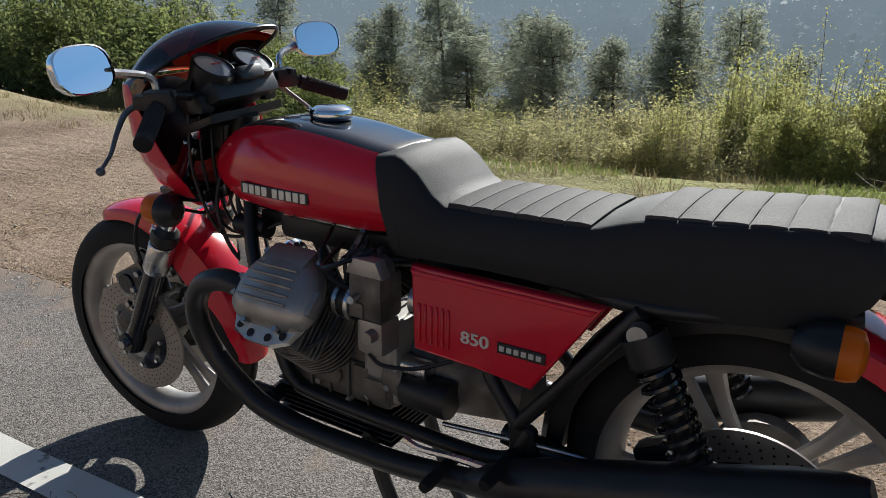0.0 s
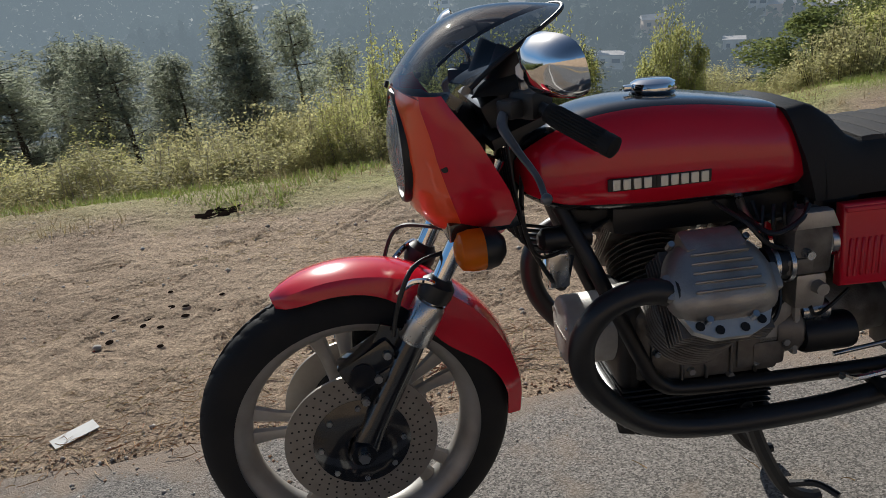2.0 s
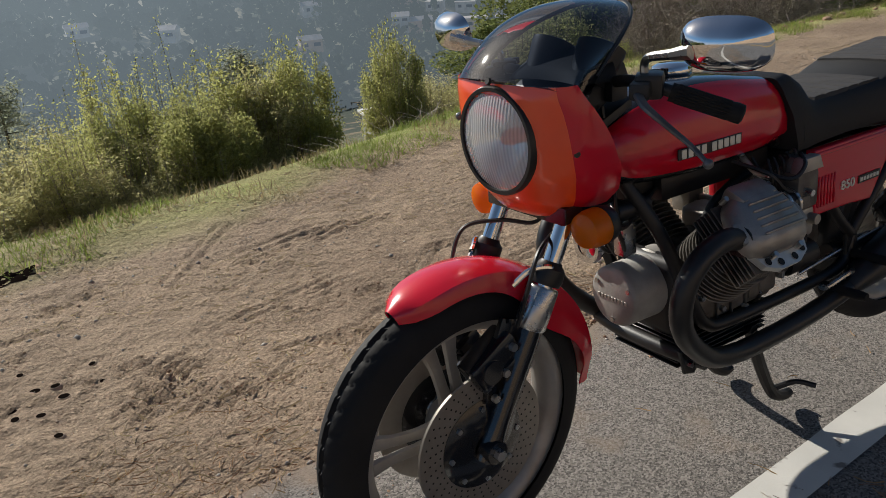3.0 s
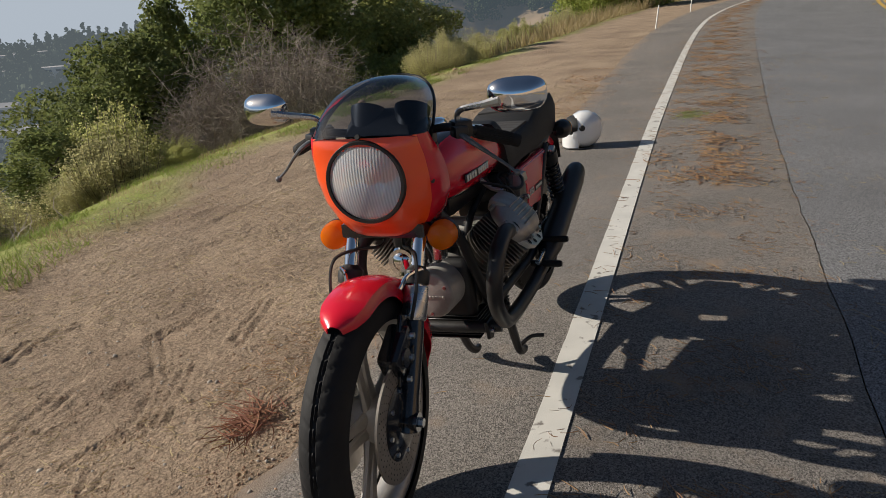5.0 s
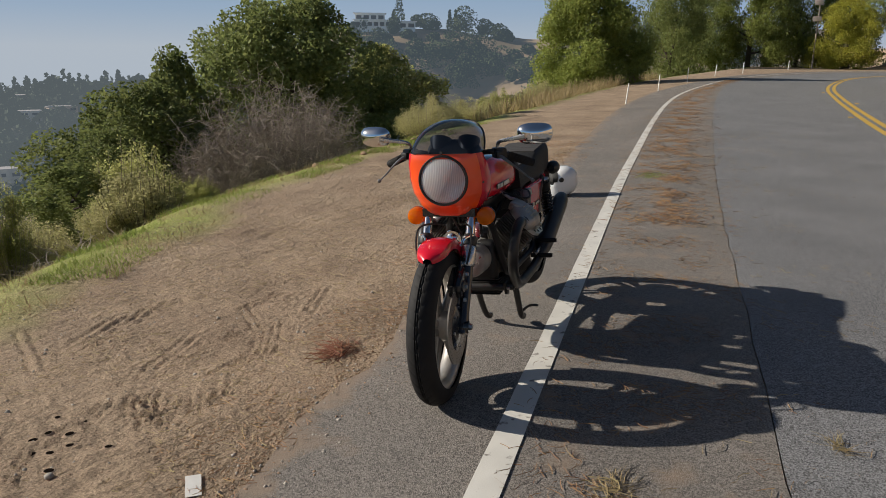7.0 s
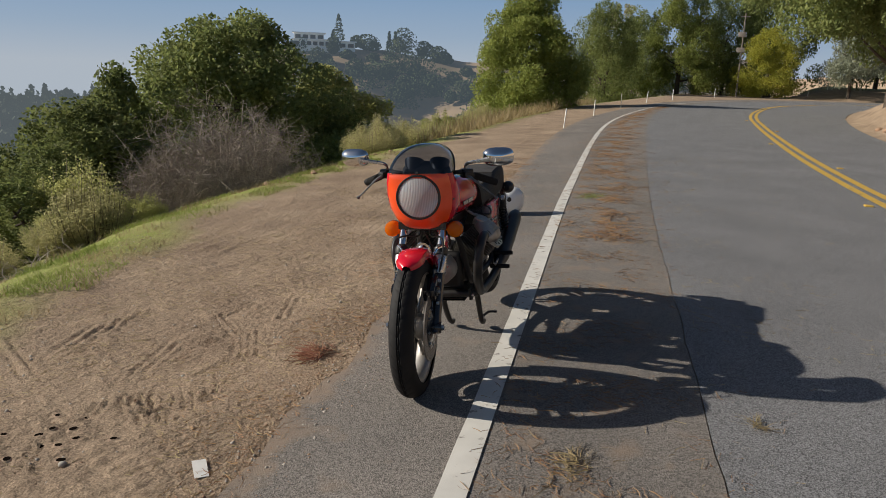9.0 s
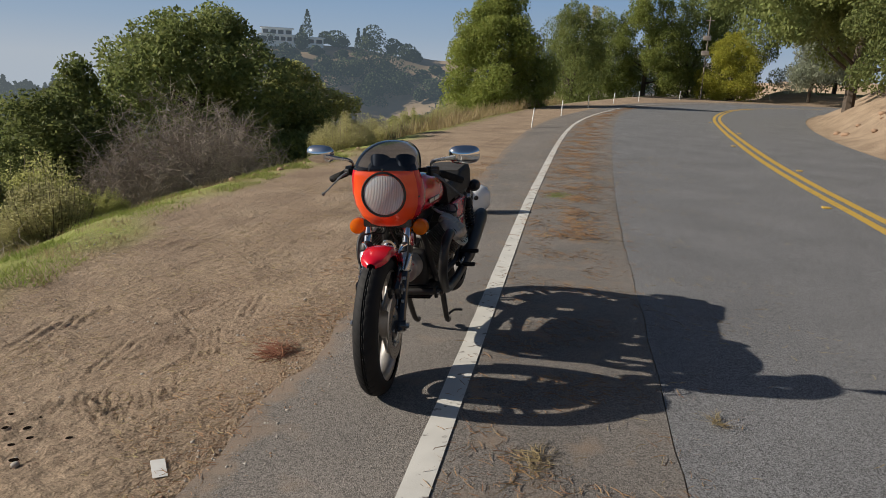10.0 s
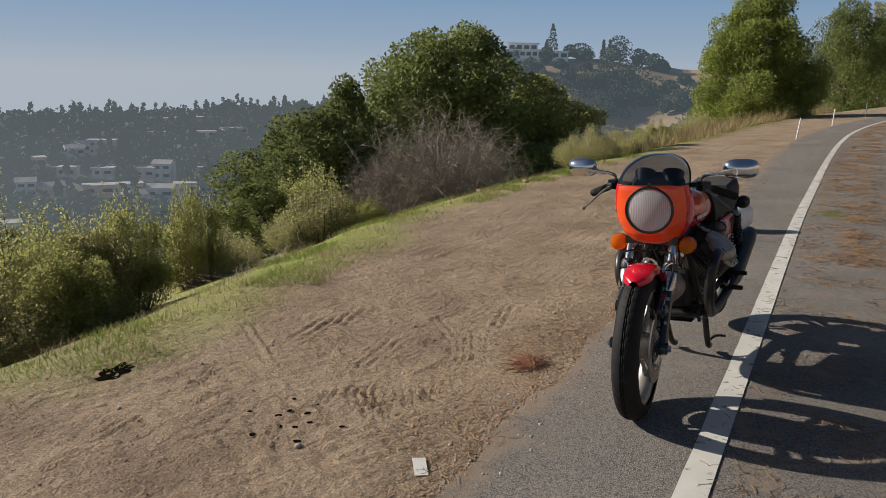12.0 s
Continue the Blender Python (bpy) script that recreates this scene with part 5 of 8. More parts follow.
def fork_x(z):
    """Fore-and-aft place of the fork legs at a height."""
    return 0.755 - (z - 0.305) * 0.545


def flip(bm):
    """The same shape on the machine's other side."""
    moved(bm, Matrix.Diagonal((1, -1, 1, 1)))
    bmesh.ops.reverse_faces(bm, faces=bm.faces)
    return bm


def front(name, bm, mat, parent=None, label="", smooth=True):
    """A part that turns with the bars."""
    return part(name, moved(bm, STEER), mat, parent or bike, label, smooth)


def tyre_bm(r, half, rim_r, m, segs=320, count=40):
    bm = B()
    prof = []
    n = 40
    for i in range(n + 1):
        a = math.pi * i / n
        y = -half * math.cos(a)
        rad = rim_r + (r - rim_r) * max(0.0, math.sin(a)) ** 0.62
        prof.append((rad, y))
    rings = []
    for i, (rad, y) in enumerate(prof):
        ring = []
        for k in range(segs):
            th = 2 * math.pi * k / segs
            q = rad
            t = abs(y) / half
            if 0.06 < t < 0.9 and rad > rim_r + 0.5 * (r - rim_r):
                side = 1 if y > 0 else -1
                ph = (count * th / (2 * math.pi) + 0.9 * t + (0.5 if side > 0 else 0)) % 1.0
                if ph < 0.13 and 0.14 < t < 0.62:
                    q -= 0.003
            if abs(t - 0.07 - 0.035 * math.sin(count * th)) < 0.05:
                q -= 0.006
            ring.append(bm.verts.new(m @ Vector((q * math.cos(th), q * math.sin(th), y))))
        rings.append(ring)
    for a, b in zip(rings, rings[1:]):
        for k in range(segs):
            bm.faces.new((a[k], a[(k + 1) % segs], b[(k + 1) % segs], b[k]))
    return bm


def wheel(axle, r, half, place, phase, disc_sides, turn=None):
    """Cast wheel: tyre, rim, hub, five twin spokes, discs."""
    hold = turn or Matrix()
    at = hold @ along_y(*axle)
    wh = part("wheel", lathe(B(), [(0.052, -0.05), (0.06, -0.03), (0.06, 0.03), (0.052, 0.05), (0.018, 0.052), (0.018, -0.052)], at, 28, True), M_WHEEL, bike, "silver cast wheel with five twin spokes")
    rr = r - 0.076
    part("tyre", tyre_bm(r, half, rr + 0.006, at), M_RUBBER, wh, "worn black rubber tyre")
    rim = [(rr + 0.012, -0.042), (rr + 0.014, -0.036), (rr, -0.030), (rr - 0.016, -0.014), (rr - 0.018, 0), (rr - 0.016, 0.014), (rr, 0.030), (rr + 0.014, 0.036), (rr + 0.012, 0.042),
           (rr - 0.002, 0.040), (rr - 0.012, 0.034), (rr - 0.026, 0.016), (rr - 0.028, 0), (rr - 0.026, -0.016), (rr - 0.012, -0.034), (rr - 0.002, -0.040)]
    part("rim", lathe(B(), rim, at, 72, True), M_WHEEL, wh)
    for k in range(5):
        a0 = phase + 2 * math.pi * k / 5
        bm = B()
        for s in (-1, 1):
            pts = []
            for t in (0, 0.35, 0.7, 1):
                rad = 0.05 + (rr - 0.022 - 0.05) * t
                a = a0 + s * (0.0165 + 0.012 * t ** 3) / rad
                pts.append(at @ Vector((rad * math.cos(a), rad * math.sin(a), 0)))
            tube(bm, pts, [0.013, 0.0085, 0.0085, 0.012], 8, 4, flat=1.6)
        part("spoke", bm, M_WHEEL, wh)
    for y in disc_sides:
        s = 1 if y > 0 else -1
        disc = part("brake_disc", lathe(B(), [(0.152, y - 0.003), (0.152, y + 0.003), (0.094, y + 0.003), (0.094, y - 0.003)], at, 64, True, ), M_DISC, wh, "drilled steel brake disc")
        hb = B()
        for ring, rad in enumerate((0.104, 0.116, 0.128, 0.140)):
            for k in range(40):
                a = 2 * math.pi * (k + 0.25 * ring) / 40
                lathe(hb, [(0.0024, 0), (0, 0)], at @ Matrix.Translation((rad * math.cos(a), rad * math.sin(a), y + s * 0.0034)) @ (Matrix() if s > 0 else pose(0, 0, 0, 180)), 6)
        tagged(part("drilled_hole", hb, M_DARK, disc), kind="stuff")
        part("disc_carrier", lathe(B(), [(0.097, y - 0.004), (0.097, y + 0.004), (0.06, y + 0.012 * s + 0.006), (0.03, y + 0.012 * s + 0.006), (0.03, y - 0.006), (0.06, y - 0.006)], at, 36, True), M_BLACK, wh)
        bb = B()
        for k in range(8):
            a = 2 * math.pi * k / 8
            lathe(bb, [(0, 0.008), (0.006, 0.008), (0.006, 0)], at @ Matrix.Translation((0.082 * math.cos(a), 0.082 * math.sin(a), y + 0.006 * s)) @ (Matrix() if s > 0 else pose(0, 0, 0, 180)), 6)
        tagged(part("disc_bolt", bb, M_STEEL, wh), kind="stuff")
    return wh


front_wheel = wheel(FA, 0.318, 0.052, "front", 1.10, (0.072, -0.072), STEER)
rear_wheel = wheel(RA, 0.322, 0.058, "rear", 0.2, (0.072,))


# front fork
def fork_leg(s):
    top, low = Vector((fork_x(0.84), 0.092 * s, 0.84)), Vector((fork_x(0.30), 0.092 * s, 0.30))
    d = (low - top).normalized()
    fork = front("fork_leg", lathe(B(), [(0, 0), (0.0185, 0), (0.0185, 0.36), (0, 0.36)], between(top, low), 20), M_CHROME, label="chrome fork tube")
    z = lambda v: top + d * ((v - 0.84) / d.z)
    front("slider", lathe(B(), [(0, 0), (0.025, 0), (0.026, 0.05), (0.024, 0.2), (0.028, 0.25), (0.026, 0.285), (0, 0.29)], between(z(0.52), z(0.25)), 20), M_BLACK, fork, "black fork slider")
    front("collar", lathe(B(), [(0, 0), (0.029, 0), (0.0315, 0.004), (0.0315, 0.08), (0.028, 0.086), (0, 0.086)], between(z(0.585), z(0.50)), 24), M_STEEL, fork, "polished aluminium collar")
    front("dust_boot", lathe(B(), [(0, 0), (0.021, 0), (0.024, 0.006), (0.032, 0.014), (0.033, 0.035), (0.030, 0.046), (0, 0.046)], between(z(0.63), z(0.575)), 20), M_SATIN, fork)
    # axle clamp
    bm = B()
    lathe(bm, [(0, -0.03), (0.024, -0.03), (0.026, 0), (0.024, 0.03), (0, 0.03)], along_y(FA.x, 0.092 * s, FA.z), 16)
    front("axle_clamp", bm, M_BLACK, fork)
    front("axle_nut", lathe(B(), [(0, 0.034), (0.012, 0.034), (0.012, 0), (0, 0)], along_y(FA.x, 0.1, FA.z) if s > 0 else along_y(FA.x, -0.134, FA.z), 6), M_STEEL, fork)
    # caliper ahead of the leg
    bm = B()
    cm = Matrix.Translation((0.728, 0.07 * s, 0.468)) @ pose(0, 0, 0, 0, 28)
    block(bm, (0.115, 0.058, 0.07), cm, 0.012)
    block(bm, (0.06, 0.07, 0.05), cm @ Matrix.Translation((-0.02, 0.0, -0.04)), 0.01)
    lathe(bm, [(0, 0.034), (0.024, 0.034), (0.026, 0.0), (0, 0)], cm @ (along_y(0.02, 0.0, 0) if s > 0 else along_y(0.02, -0.034, 0)), 18)
    cal = front("brake_caliper", bm, M_BLACK, fork, "black brake caliper")
    for px, pz in ((0.690, 0.494), (0.741, 0.403), (0.712, 0.447)):
        front("bolt", lathe(B(), [(0, 0.01), (0.008, 0.01), (0.0085, 0), (0, 0)], along_y(px + 0.006, 0.099, pz) if s > 0 else along_y(px + 0.006, -0.109, pz), 8), M_STEEL, cal)
    bm = B()
    plate(bm, [(0.63, 0.52), (0.70, 0.55), (0.745, 0.46), (0.758, 0.385), (0.735, 0.375), (0.69, 0.42), (0.665, 0.45)], 0.078 * s - 0.006, 0.078 * s + 0.006, 0.003)
    front("caliper_bracket", bm, M_BLACK, fork)
    # brake hose
    bm = B()
    tube(bm, [(0.68, 0.1 * s, 0.53), (0.665, 0.115 * s, 0.60), (0.63, 0.11 * s, 0.665), (0.56, 0.07 * s, 0.67), (0.50, 0.03 * s, 0.66), (0.46, 0.02 * s, 0.72)], 0.0045, 6)
    front("brake_hose", bm, M_SATIN, fork)
    # indicator
    ib = Vector((0.500, 0.150 * s, 0.697))
    ind = front("indicator", lathe(B(), [(0, 0), (0.018, 0.0), (0.034, 0.014), (0.038, 0.03), (0.038, 0.038), (0, 0.038)], along_x(ib.x - 0.028, ib.y, ib.z), 28), M_SATIN, label="round indicator with amber lens")
    front("lens", lathe(B(), [(0.037, 0), (0.0372, 0.022), (0.033, 0.04), (0.018, 0.049), (0, 0.051)], along_x(ib.x + 0.01, ib.y, ib.z), 28), M_AMBER, ind, "amber plastic lens")
    front("stalk", tube(B(), [(ib.x, ib.y, ib.z), (fork_x(0.697), 0.09 * s, 0.697)], 0.007, 8), M_CHROME, ind)


fork_leg(1)
fork_leg(-1)
yoke = front("lower_yoke", plate(B(), [(0.42, 0.715), (0.42, 0.745), (0.56, 0.735), (0.56, 0.70)], -0.115, 0.115, 0.008), M_BLACK)
yoke2 = front("top_yoke", plate(B(), [(0.375, 0.892), (0.375, 0.91), (0.475, 0.876), (0.47, 0.856)], -0.115, 0.115, 0.006), M_SATIN)
for s in (1, -1):
    front("fork_cap", lathe(B(), [(0, 0.02), (0.014, 0.02), (0.018, 0.008), (0.018, 0), (0, 0)], between((fork_x(0.86), 0.092 * s, 0.86), (fork_x(0.95), 0.092 * s, 0.95)), 12), M_CHROME, yoke2)


# front mudguard: a wide shell over the tyre
def guard():
    bm = B()
    rows = []
    n = 30
    for i in range(n + 1):
        t = i / n
        a = radians(67 + (184 - 67) * t)
        w = 0.059 + 0.006 * math.sin(math.pi * t) - 0.02 * step(0.86, 1.0, t) - 0.012 * step(0.1, 0.0, t)
        skirt = 0.02 + 0.06 * math.exp(-((t - 0.58) / 0.2) ** 2)
        rad = 0.347 + 0.011 * math.sin(math.pi * t)
        if t < 0.12:
            nose = 0.4 + 0.6 * math.sqrt(1 - (1 - t / 0.12) ** 2)
            w, skirt, rad = w * nose, skirt * nose, rad - 0.012 * (1 - nose)
        row = []
        for k in range(13):
            u = -1 + 2 * k / 12
            e = abs(u)
            if e < 0.7:
                y, drop = w * u / 0.7 * 0.93, 0.011 * (u / 0.7) ** 2
            else:
                v = (e - 0.7) / 0.3
                y, drop = math.copysign(w * (0.93 + 0.09 * math.sin(v * math.pi / 2)), u), 0.011 + 0.006 * v + skirt * v
            rr = rad - drop
            row.append((FA.x + rr * math.cos(a), y, FA.z + rr * math.sin(a)))
        rows.append(row)
    loft(bm, rows, caps=False, loop=False)
    bmesh.ops.solidify(bm, geom=bm.faces[:], thickness=0.003)
    return bm


mudguard = front("front_mudguard", guard(), M_RED, label="glossy red front mudguard")
for s in (1, -1):
    front("mudguard_stay", tube(B(), [(0.66, 0.07 * s, 0.60), (0.63, 0.085 * s, 0.625), (0.60, 0.11 * s, 0.63), (0.585, 0.1 * s, 0.60)], 0.006, 8), M_CHROME, mudguard)


# small fairing round the headlamp
def fairing():
    zs = list(np.linspace(0.695, 0.968, 30))
    xr = np.interp(zs, [0.695, 0.75, 0.80, 0.89, 0.945, 0.97], [0.458, 0.442, 0.46, 0.508, 0.548, 0.562])
    xf = np.interp(zs, [0.695, 0.715, 0.75, 0.80, 0.86, 0.95, 0.97], [0.545, 0.585, 0.612, 0.628, 0.634, 0.626, 0.618])
    yw = np.interp(zs, [0.695, 0.72, 0.75, 0.80, 0.86, 0.92, 0.97], [0.085, 0.115, 0.14, 0.163, 0.17, 0.165, 0.152])
    bm = B()
    rows = []
    n = 60
    for z, a, b, w in zip(zs, xr, xf, yw):
        row = []
        for k in range(n + 1):
            th = -math.pi / 2 + math.pi * k / n
            c, s = math.cos(th), math.sin(th)
            x = a + (b - a) * max(0.0, c) ** 0.75
            if z < 0.72 and abs(s) < 0.72:
                x = max(a, x)
            row.append((x, w * math.copysign(abs(s) ** 0.85, s), z + (0.02 * (c ** 2) if z < 0.7 else 0)))
        rows.append(row)
    loft(bm, rows, caps=False, loop=False)
    bm.faces.ensure_lookup_table()
    for i, f in enumerate(bm.faces):
        f.material_index = 1 if 10 <= i % n <= n - 11 else 0
    hole = [f for f in bm.faces if f.calc_center_median().y ** 2 + (f.calc_center_median().z - 0.861) ** 2 < 0.093 ** 2 and f.calc_center_median().x > 0.56]
    bmesh.ops.delete(bm, geom=hole, context="FACES")
    bmesh.ops.solidify(bm, geom=bm.faces[:], thickness=0.0035)
    return bm


fairing_ob = front("fairing", fairing(), M_RED, label="small red fairing with fluorescent orange front")
fairing_ob.data.materials.append(M_ORANGE)
for s in (1, -1):
    front("fairing_screw", lathe(B(), [(0, 0.006), (0.006, 0.006), (0.008, 0), (0, 0)], Matrix.Translation((0.563, 0.149 * s, 0.848)) @ (pose(0, 0, 0, -90, 0, -35) if s > 0 else pose(0, 0, 0, 90, 0, 35)), 10), M_SATIN, fairing_ob)


def screen():
    bm = B()
    rows = []
    nu, nv = 14, 28
    for i in range(nu + 1):
        u = i / nu
        row = []
        for k in range(nv + 1):
            v = -math.pi / 2 + math.pi * k / nv
            c, s = max(0.0, math.cos(v)), math.sin(v)
            c2 = c ** 0.75
            base = Vector((0.548 + 0.077 * c2, 0.157 * math.copysign(abs(s) ** 0.85, s), 0.948 + 0.026 * c))
            rear = Vector((0.535 - 0.225 * c2 ** 1.15, 0.152 * math.copysign(abs(s) ** 0.9, s) * (1 - 0.12 * c), 0.938 + 0.142 * c ** 0.52))
            p = base.lerp(rear, u) + Vector((0.05, 0, 0.085)) * math.sin(math.pi * u) * c * 0.62
            row.append(p)
        rows.append(row)
    loft(bm, rows, caps=False, loop=False)
    return bm


screen_ob = front("windscreen", screen(), M_SMOKE, label="smoked curved acrylic windscreen")
screen_ob.visible_shadow = True
edge = [Vector((0.535 - 0.225 * max(0, math.cos(v)) ** 0.8625, 0.152 * math.copysign(abs(math.sin(v)) ** 0.9, math.sin(v)) * (1 - 0.12 * math.cos(v)), 0.938 + 0.142 * max(0, math.cos(v)) ** 0.52))
        for v in np.linspace(-1.5, 1.5, 24)]
front("screen_edge", tube(B(), edge, 0.004, 6, 1), M_SATIN, screen_ob, "black rubber edging")
for x, y, z in ((0.628, 0, 0.973), (0.552, 0.142, 0.962), (0.552, -0.142, 0.962)):
    front("screen_screw", lathe(B(), [(0, 0.006), (0.006, 0.006), (0.007, 0), (0, 0)], Matrix.Translation((x, y, z)) @ pose(0, 0, 0, 0, 70, math.degrees(math.atan2(y, max(0.01, x - 0.5)))), 10), M_DARK, screen_ob)

# headlamp
lamp = front("headlamp", lathe(B(), [(0.06, -0.10), (0.095, -0.05), (0.103, -0.01), (0.104, 0.004), (0.101, 0.010), (0.094, 0.010), (0.093, 0.0), (0.09, -0.01)], along_x(0.617, 0, 0.861), 48), M_SATIN, label="round headlamp with ribbed glass")
front("reflector", lathe(B(), [(0, -0.07), (0.03, -0.066), (0.07, -0.04), (0.09, -0.008)], along_x(0.618, 0, 0.861), 40), M_REFLECT, lamp)
front("bulb", lathe(B(), [(0, 0.02), (0.012, 0.015), (0.016, 0), (0.016, -0.04), (0, -0.06)], along_x(0.585, 0.0, 0.861), 18), M_AMBER, lamp)
bm = B()
rows = []
for i in range(9):
    r = 0.0925 * i / 8
    rows.append((r, 0.018 * (1 - (r / 0.0925) ** 2)))
lathe(bm, rows[::-1], along_x(0.623, 0, 0.861), 48)
lens = front("lens", bm, M_LENS, lamp, "pale ribbed lamp glass")
lens.visible_shadow = False

# instruments
for s in (1, -1):
    g = between((0.43, 0.062 * s, 0.955), (0.385, 0.062 * s, 1.03))
    dial = front("instrument", lathe(B(), [(0, -0.02), (0.04, -0.02), (0.044, 0.03), (0.047, 0.05), (0.047, 0.058), (0.042, 0.06), (0.04, 0.052)], g, 32), M_SATIN, label="black round instrument with pale glass")
    front("dial_face", lathe(B(), [(0.041, 0.054), (0, 0.056)], g, 32), M_DIAL, dial)
    front("needle", moved(block(B(), (0.028, 0.003, 0.001)), g @ Matrix.Translation((0.01, 0.004, 0.0585))), M_LENSRED, dial)
bm = B()
block(bm, (0.12, 0.2, 0.05), Matrix.Translation((0.425, 0, 0.935)) @ pose(0, 0, 0, 0, 25), 0.012)
block(bm, (0.07, 0.075, 0.03), Matrix.Translation((0.385, 0, 0.975)) @ pose(0, 0, 0, 0, 25), 0.008)
front("dash", bm, M_SATIN, label="black instrument panel")
cowl = B()
rows = []
for k in range(9):
    t = k / 8
    rows.append([(0.50 - 0.075 * t - 0.02 * math.cos(a) ** 2, 0.118 * math.sin(a) * (0.8 + 0.2 * t), 0.95 + (0.054 * t ** 0.6) * max(0.0, math.cos(a)) ** 0.6) for a in np.linspace(-math.pi / 2, math.pi / 2, 17)])
loft(cowl, rows, caps=False, loop=False)
bmesh.ops.solidify(cowl, geom=cowl.faces[:], thickness=0.004)
front("instrument_cowl", cowl, M_DARK, label="black moulded hood over the instruments")
front("headlamp_shell", lathe(B(), [(0, -0.14), (0.05, -0.13), (0.085, -0.08), (0.09, -0.02)], along_x(0.60, 0, 0.861), 24), M_SATIN, lamp)


def bar(s):
    inner, outer = Vector((0.432, 0.185 * s, 0.952)), Vector((0.345, 0.318 * s, 0.896))
    hold = front("handlebar", tube(B(), [(0.42, 0.10 * s, 0.945), inner, outer], 0.011, 10, 5), M_SATIN, label="black clip-on handlebar")
    d = (outer - inner).normalized()
    bm = B()
    m = between(inner + d * 0.05, outer)
    rows = []
    for h, r, deep in ((0, 0.0165, 0), (0.002, 0.0165, 0), (0.01, 0.0165, 0), (0.012, 0.0175, 0.0018), (0.102, 0.0175, 0.0018), (0.104, 0.0165, 0), (0.112, 0.0175, 0), (0.125, 0.017, 0), (0.128, 0.011, 0)):
        rows.append([m @ Vector(((r - deep * (k % 4 in (2, 3))) * math.cos(2 * math.pi * k / 88), (r - deep * (k % 4 in (2, 3))) * math.sin(2 * math.pi * k / 88), h)) for k in range(88)])
    loft(bm, rows)
    front("grip", bm, M_RUBBER, hold, "ribbed black rubber grip")
    front("clamp", moved(block(B(), (0.045, 0.04, 0.04), None, 0.008), Matrix.Translation((0.415, 0.1 * s, 0.93))), M_SATIN, hold)
    sw = B()
    block(sw, (0.055, 0.05, 0.045), Matrix.Translation(inner + d * 0.012) @ pose(0, 0, 0, 0, 0, 35 * s), 0.01)
    block(sw, (0.018, 0.012, 0.014), Matrix.Translation(inner + Vector((-0.03, 0, 0.012))), 0.003)
    front("switch_box", sw, M_SATIN, hold)
    front("lever_perch", moved(block(B(), (0.05, 0.035, 0.03), None, 0.007), Matrix.Translation((0.455, 0.2 * s, 0.945)) @ pose(0, 0, 0, 0, 0, 30 * s)), M_SATIN, hold)
    lev = B()
    tube(lev, [(0.468, 0.2 * s, 0.945), (0.484, 0.232 * s, 0.926), (0.472, 0.27 * s, 0.894), (0.455, 0.305 * s, 0.862), (0.452, 0.334 * s, 0.838)], [0.010, 0.0085, 0.0062, 0.0052, 0.005], 8, 5, flat=0.7)
    bmesh.ops.create_uvsphere(lev, u_segments=10, v_segments=7, radius=0.009, matrix=Matrix.Translation((0.451, 0.337 * s, 0.835)))
    front("lever", lev, M_LEVER, hold, "dull grey ball-ended lever")
    # mirror
    stem = B()
    tube(stem, [(0.435, 0.19 * s, 0.965), (0.438, 0.193 * s, 0.988), (0.446, 0.212 * s, 1.0), (0.458, 0.265 * s, 1.009), (0.468, 0.312 * s, 1.018)], [0.0075, 0.0075, 0.008, 0.0095, 0.014], 8, 5)
    mir = front("mirror", stem, M_STEEL, label="chrome mirror on a curved stem")
    face = Matrix.Translation((0.433, 0.346 * s, 1.026)) @ pose(0, 0, 0, 0, 0, 12 * s) @ pose(0, 0, 0, 0, -76, 0)
    shell = B()
    lathe(shell, [(0, -0.042), (0.03, -0.039), (0.056, -0.028), (0.07, -0.012), (0.073, 0.002), (0.069, 0.003)], face @ Matrix.Diagonal((0.6, 1.0, 1, 1)), 32)
    glass = lathe(B(), [(0.0695, 0.001), (0, 0.0015)], face @ Matrix.Diagonal((0.6, 1.0, 1, 1)), 32)
    for bm in (shell, glass):
        # squared-off oval outline
        for v in bm.verts:
            q = face.inverted() @ v.co
            u, w = abs(q.x) / 0.6, abs(q.y)
            r = math.hypot(u, w)
            if r > 1e-6:
                k = 1.0 / ((u / r) ** 3 + (w / r) ** 3) ** (1 / 3)
                v.co = face @ Vector((q.x * k, q.y * k, q.z))
    front("mirror_shell", shell, M_CHROME, mir)
    front("mirror_glass", glass, M_MIRROR, mir, "mirror glass")


bar(1)
bar(-1)


# cables in front of the engine
def cable(pts, r=0.0038, turned=False):
    (front if turned else part)("cable", tube(B(), pts, r, 6, 6), M_SATIN, bike)


for k in range(7):
    o = 0.012 * k
    cable([(0.44, 0.11 - 0.03 * k, 0.90), (0.43, 0.12 - 0.03 * k, 0.78), (0.40 + o * 0.6, 0.10 - 0.026 * k, 0.66 + o * 0.35), (0.36, 0.08 - 0.02 * k, 0.635 + o * 0.3), (0.29, 0.06 - 0.012 * k, 0.66), (0.2, 0.04, 0.70)])
for k in range(3):
    cable([(0.40, 0.05 * (k - 1), 0.82), (0.41, 0.06 * (k - 1) + 0.02, 0.7), (0.37, 0.05 * (k - 1) + 0.03, 0.60), (0.33, 0.02 * k, 0.55), (0.30, 0.0, 0.60)], 0.005)


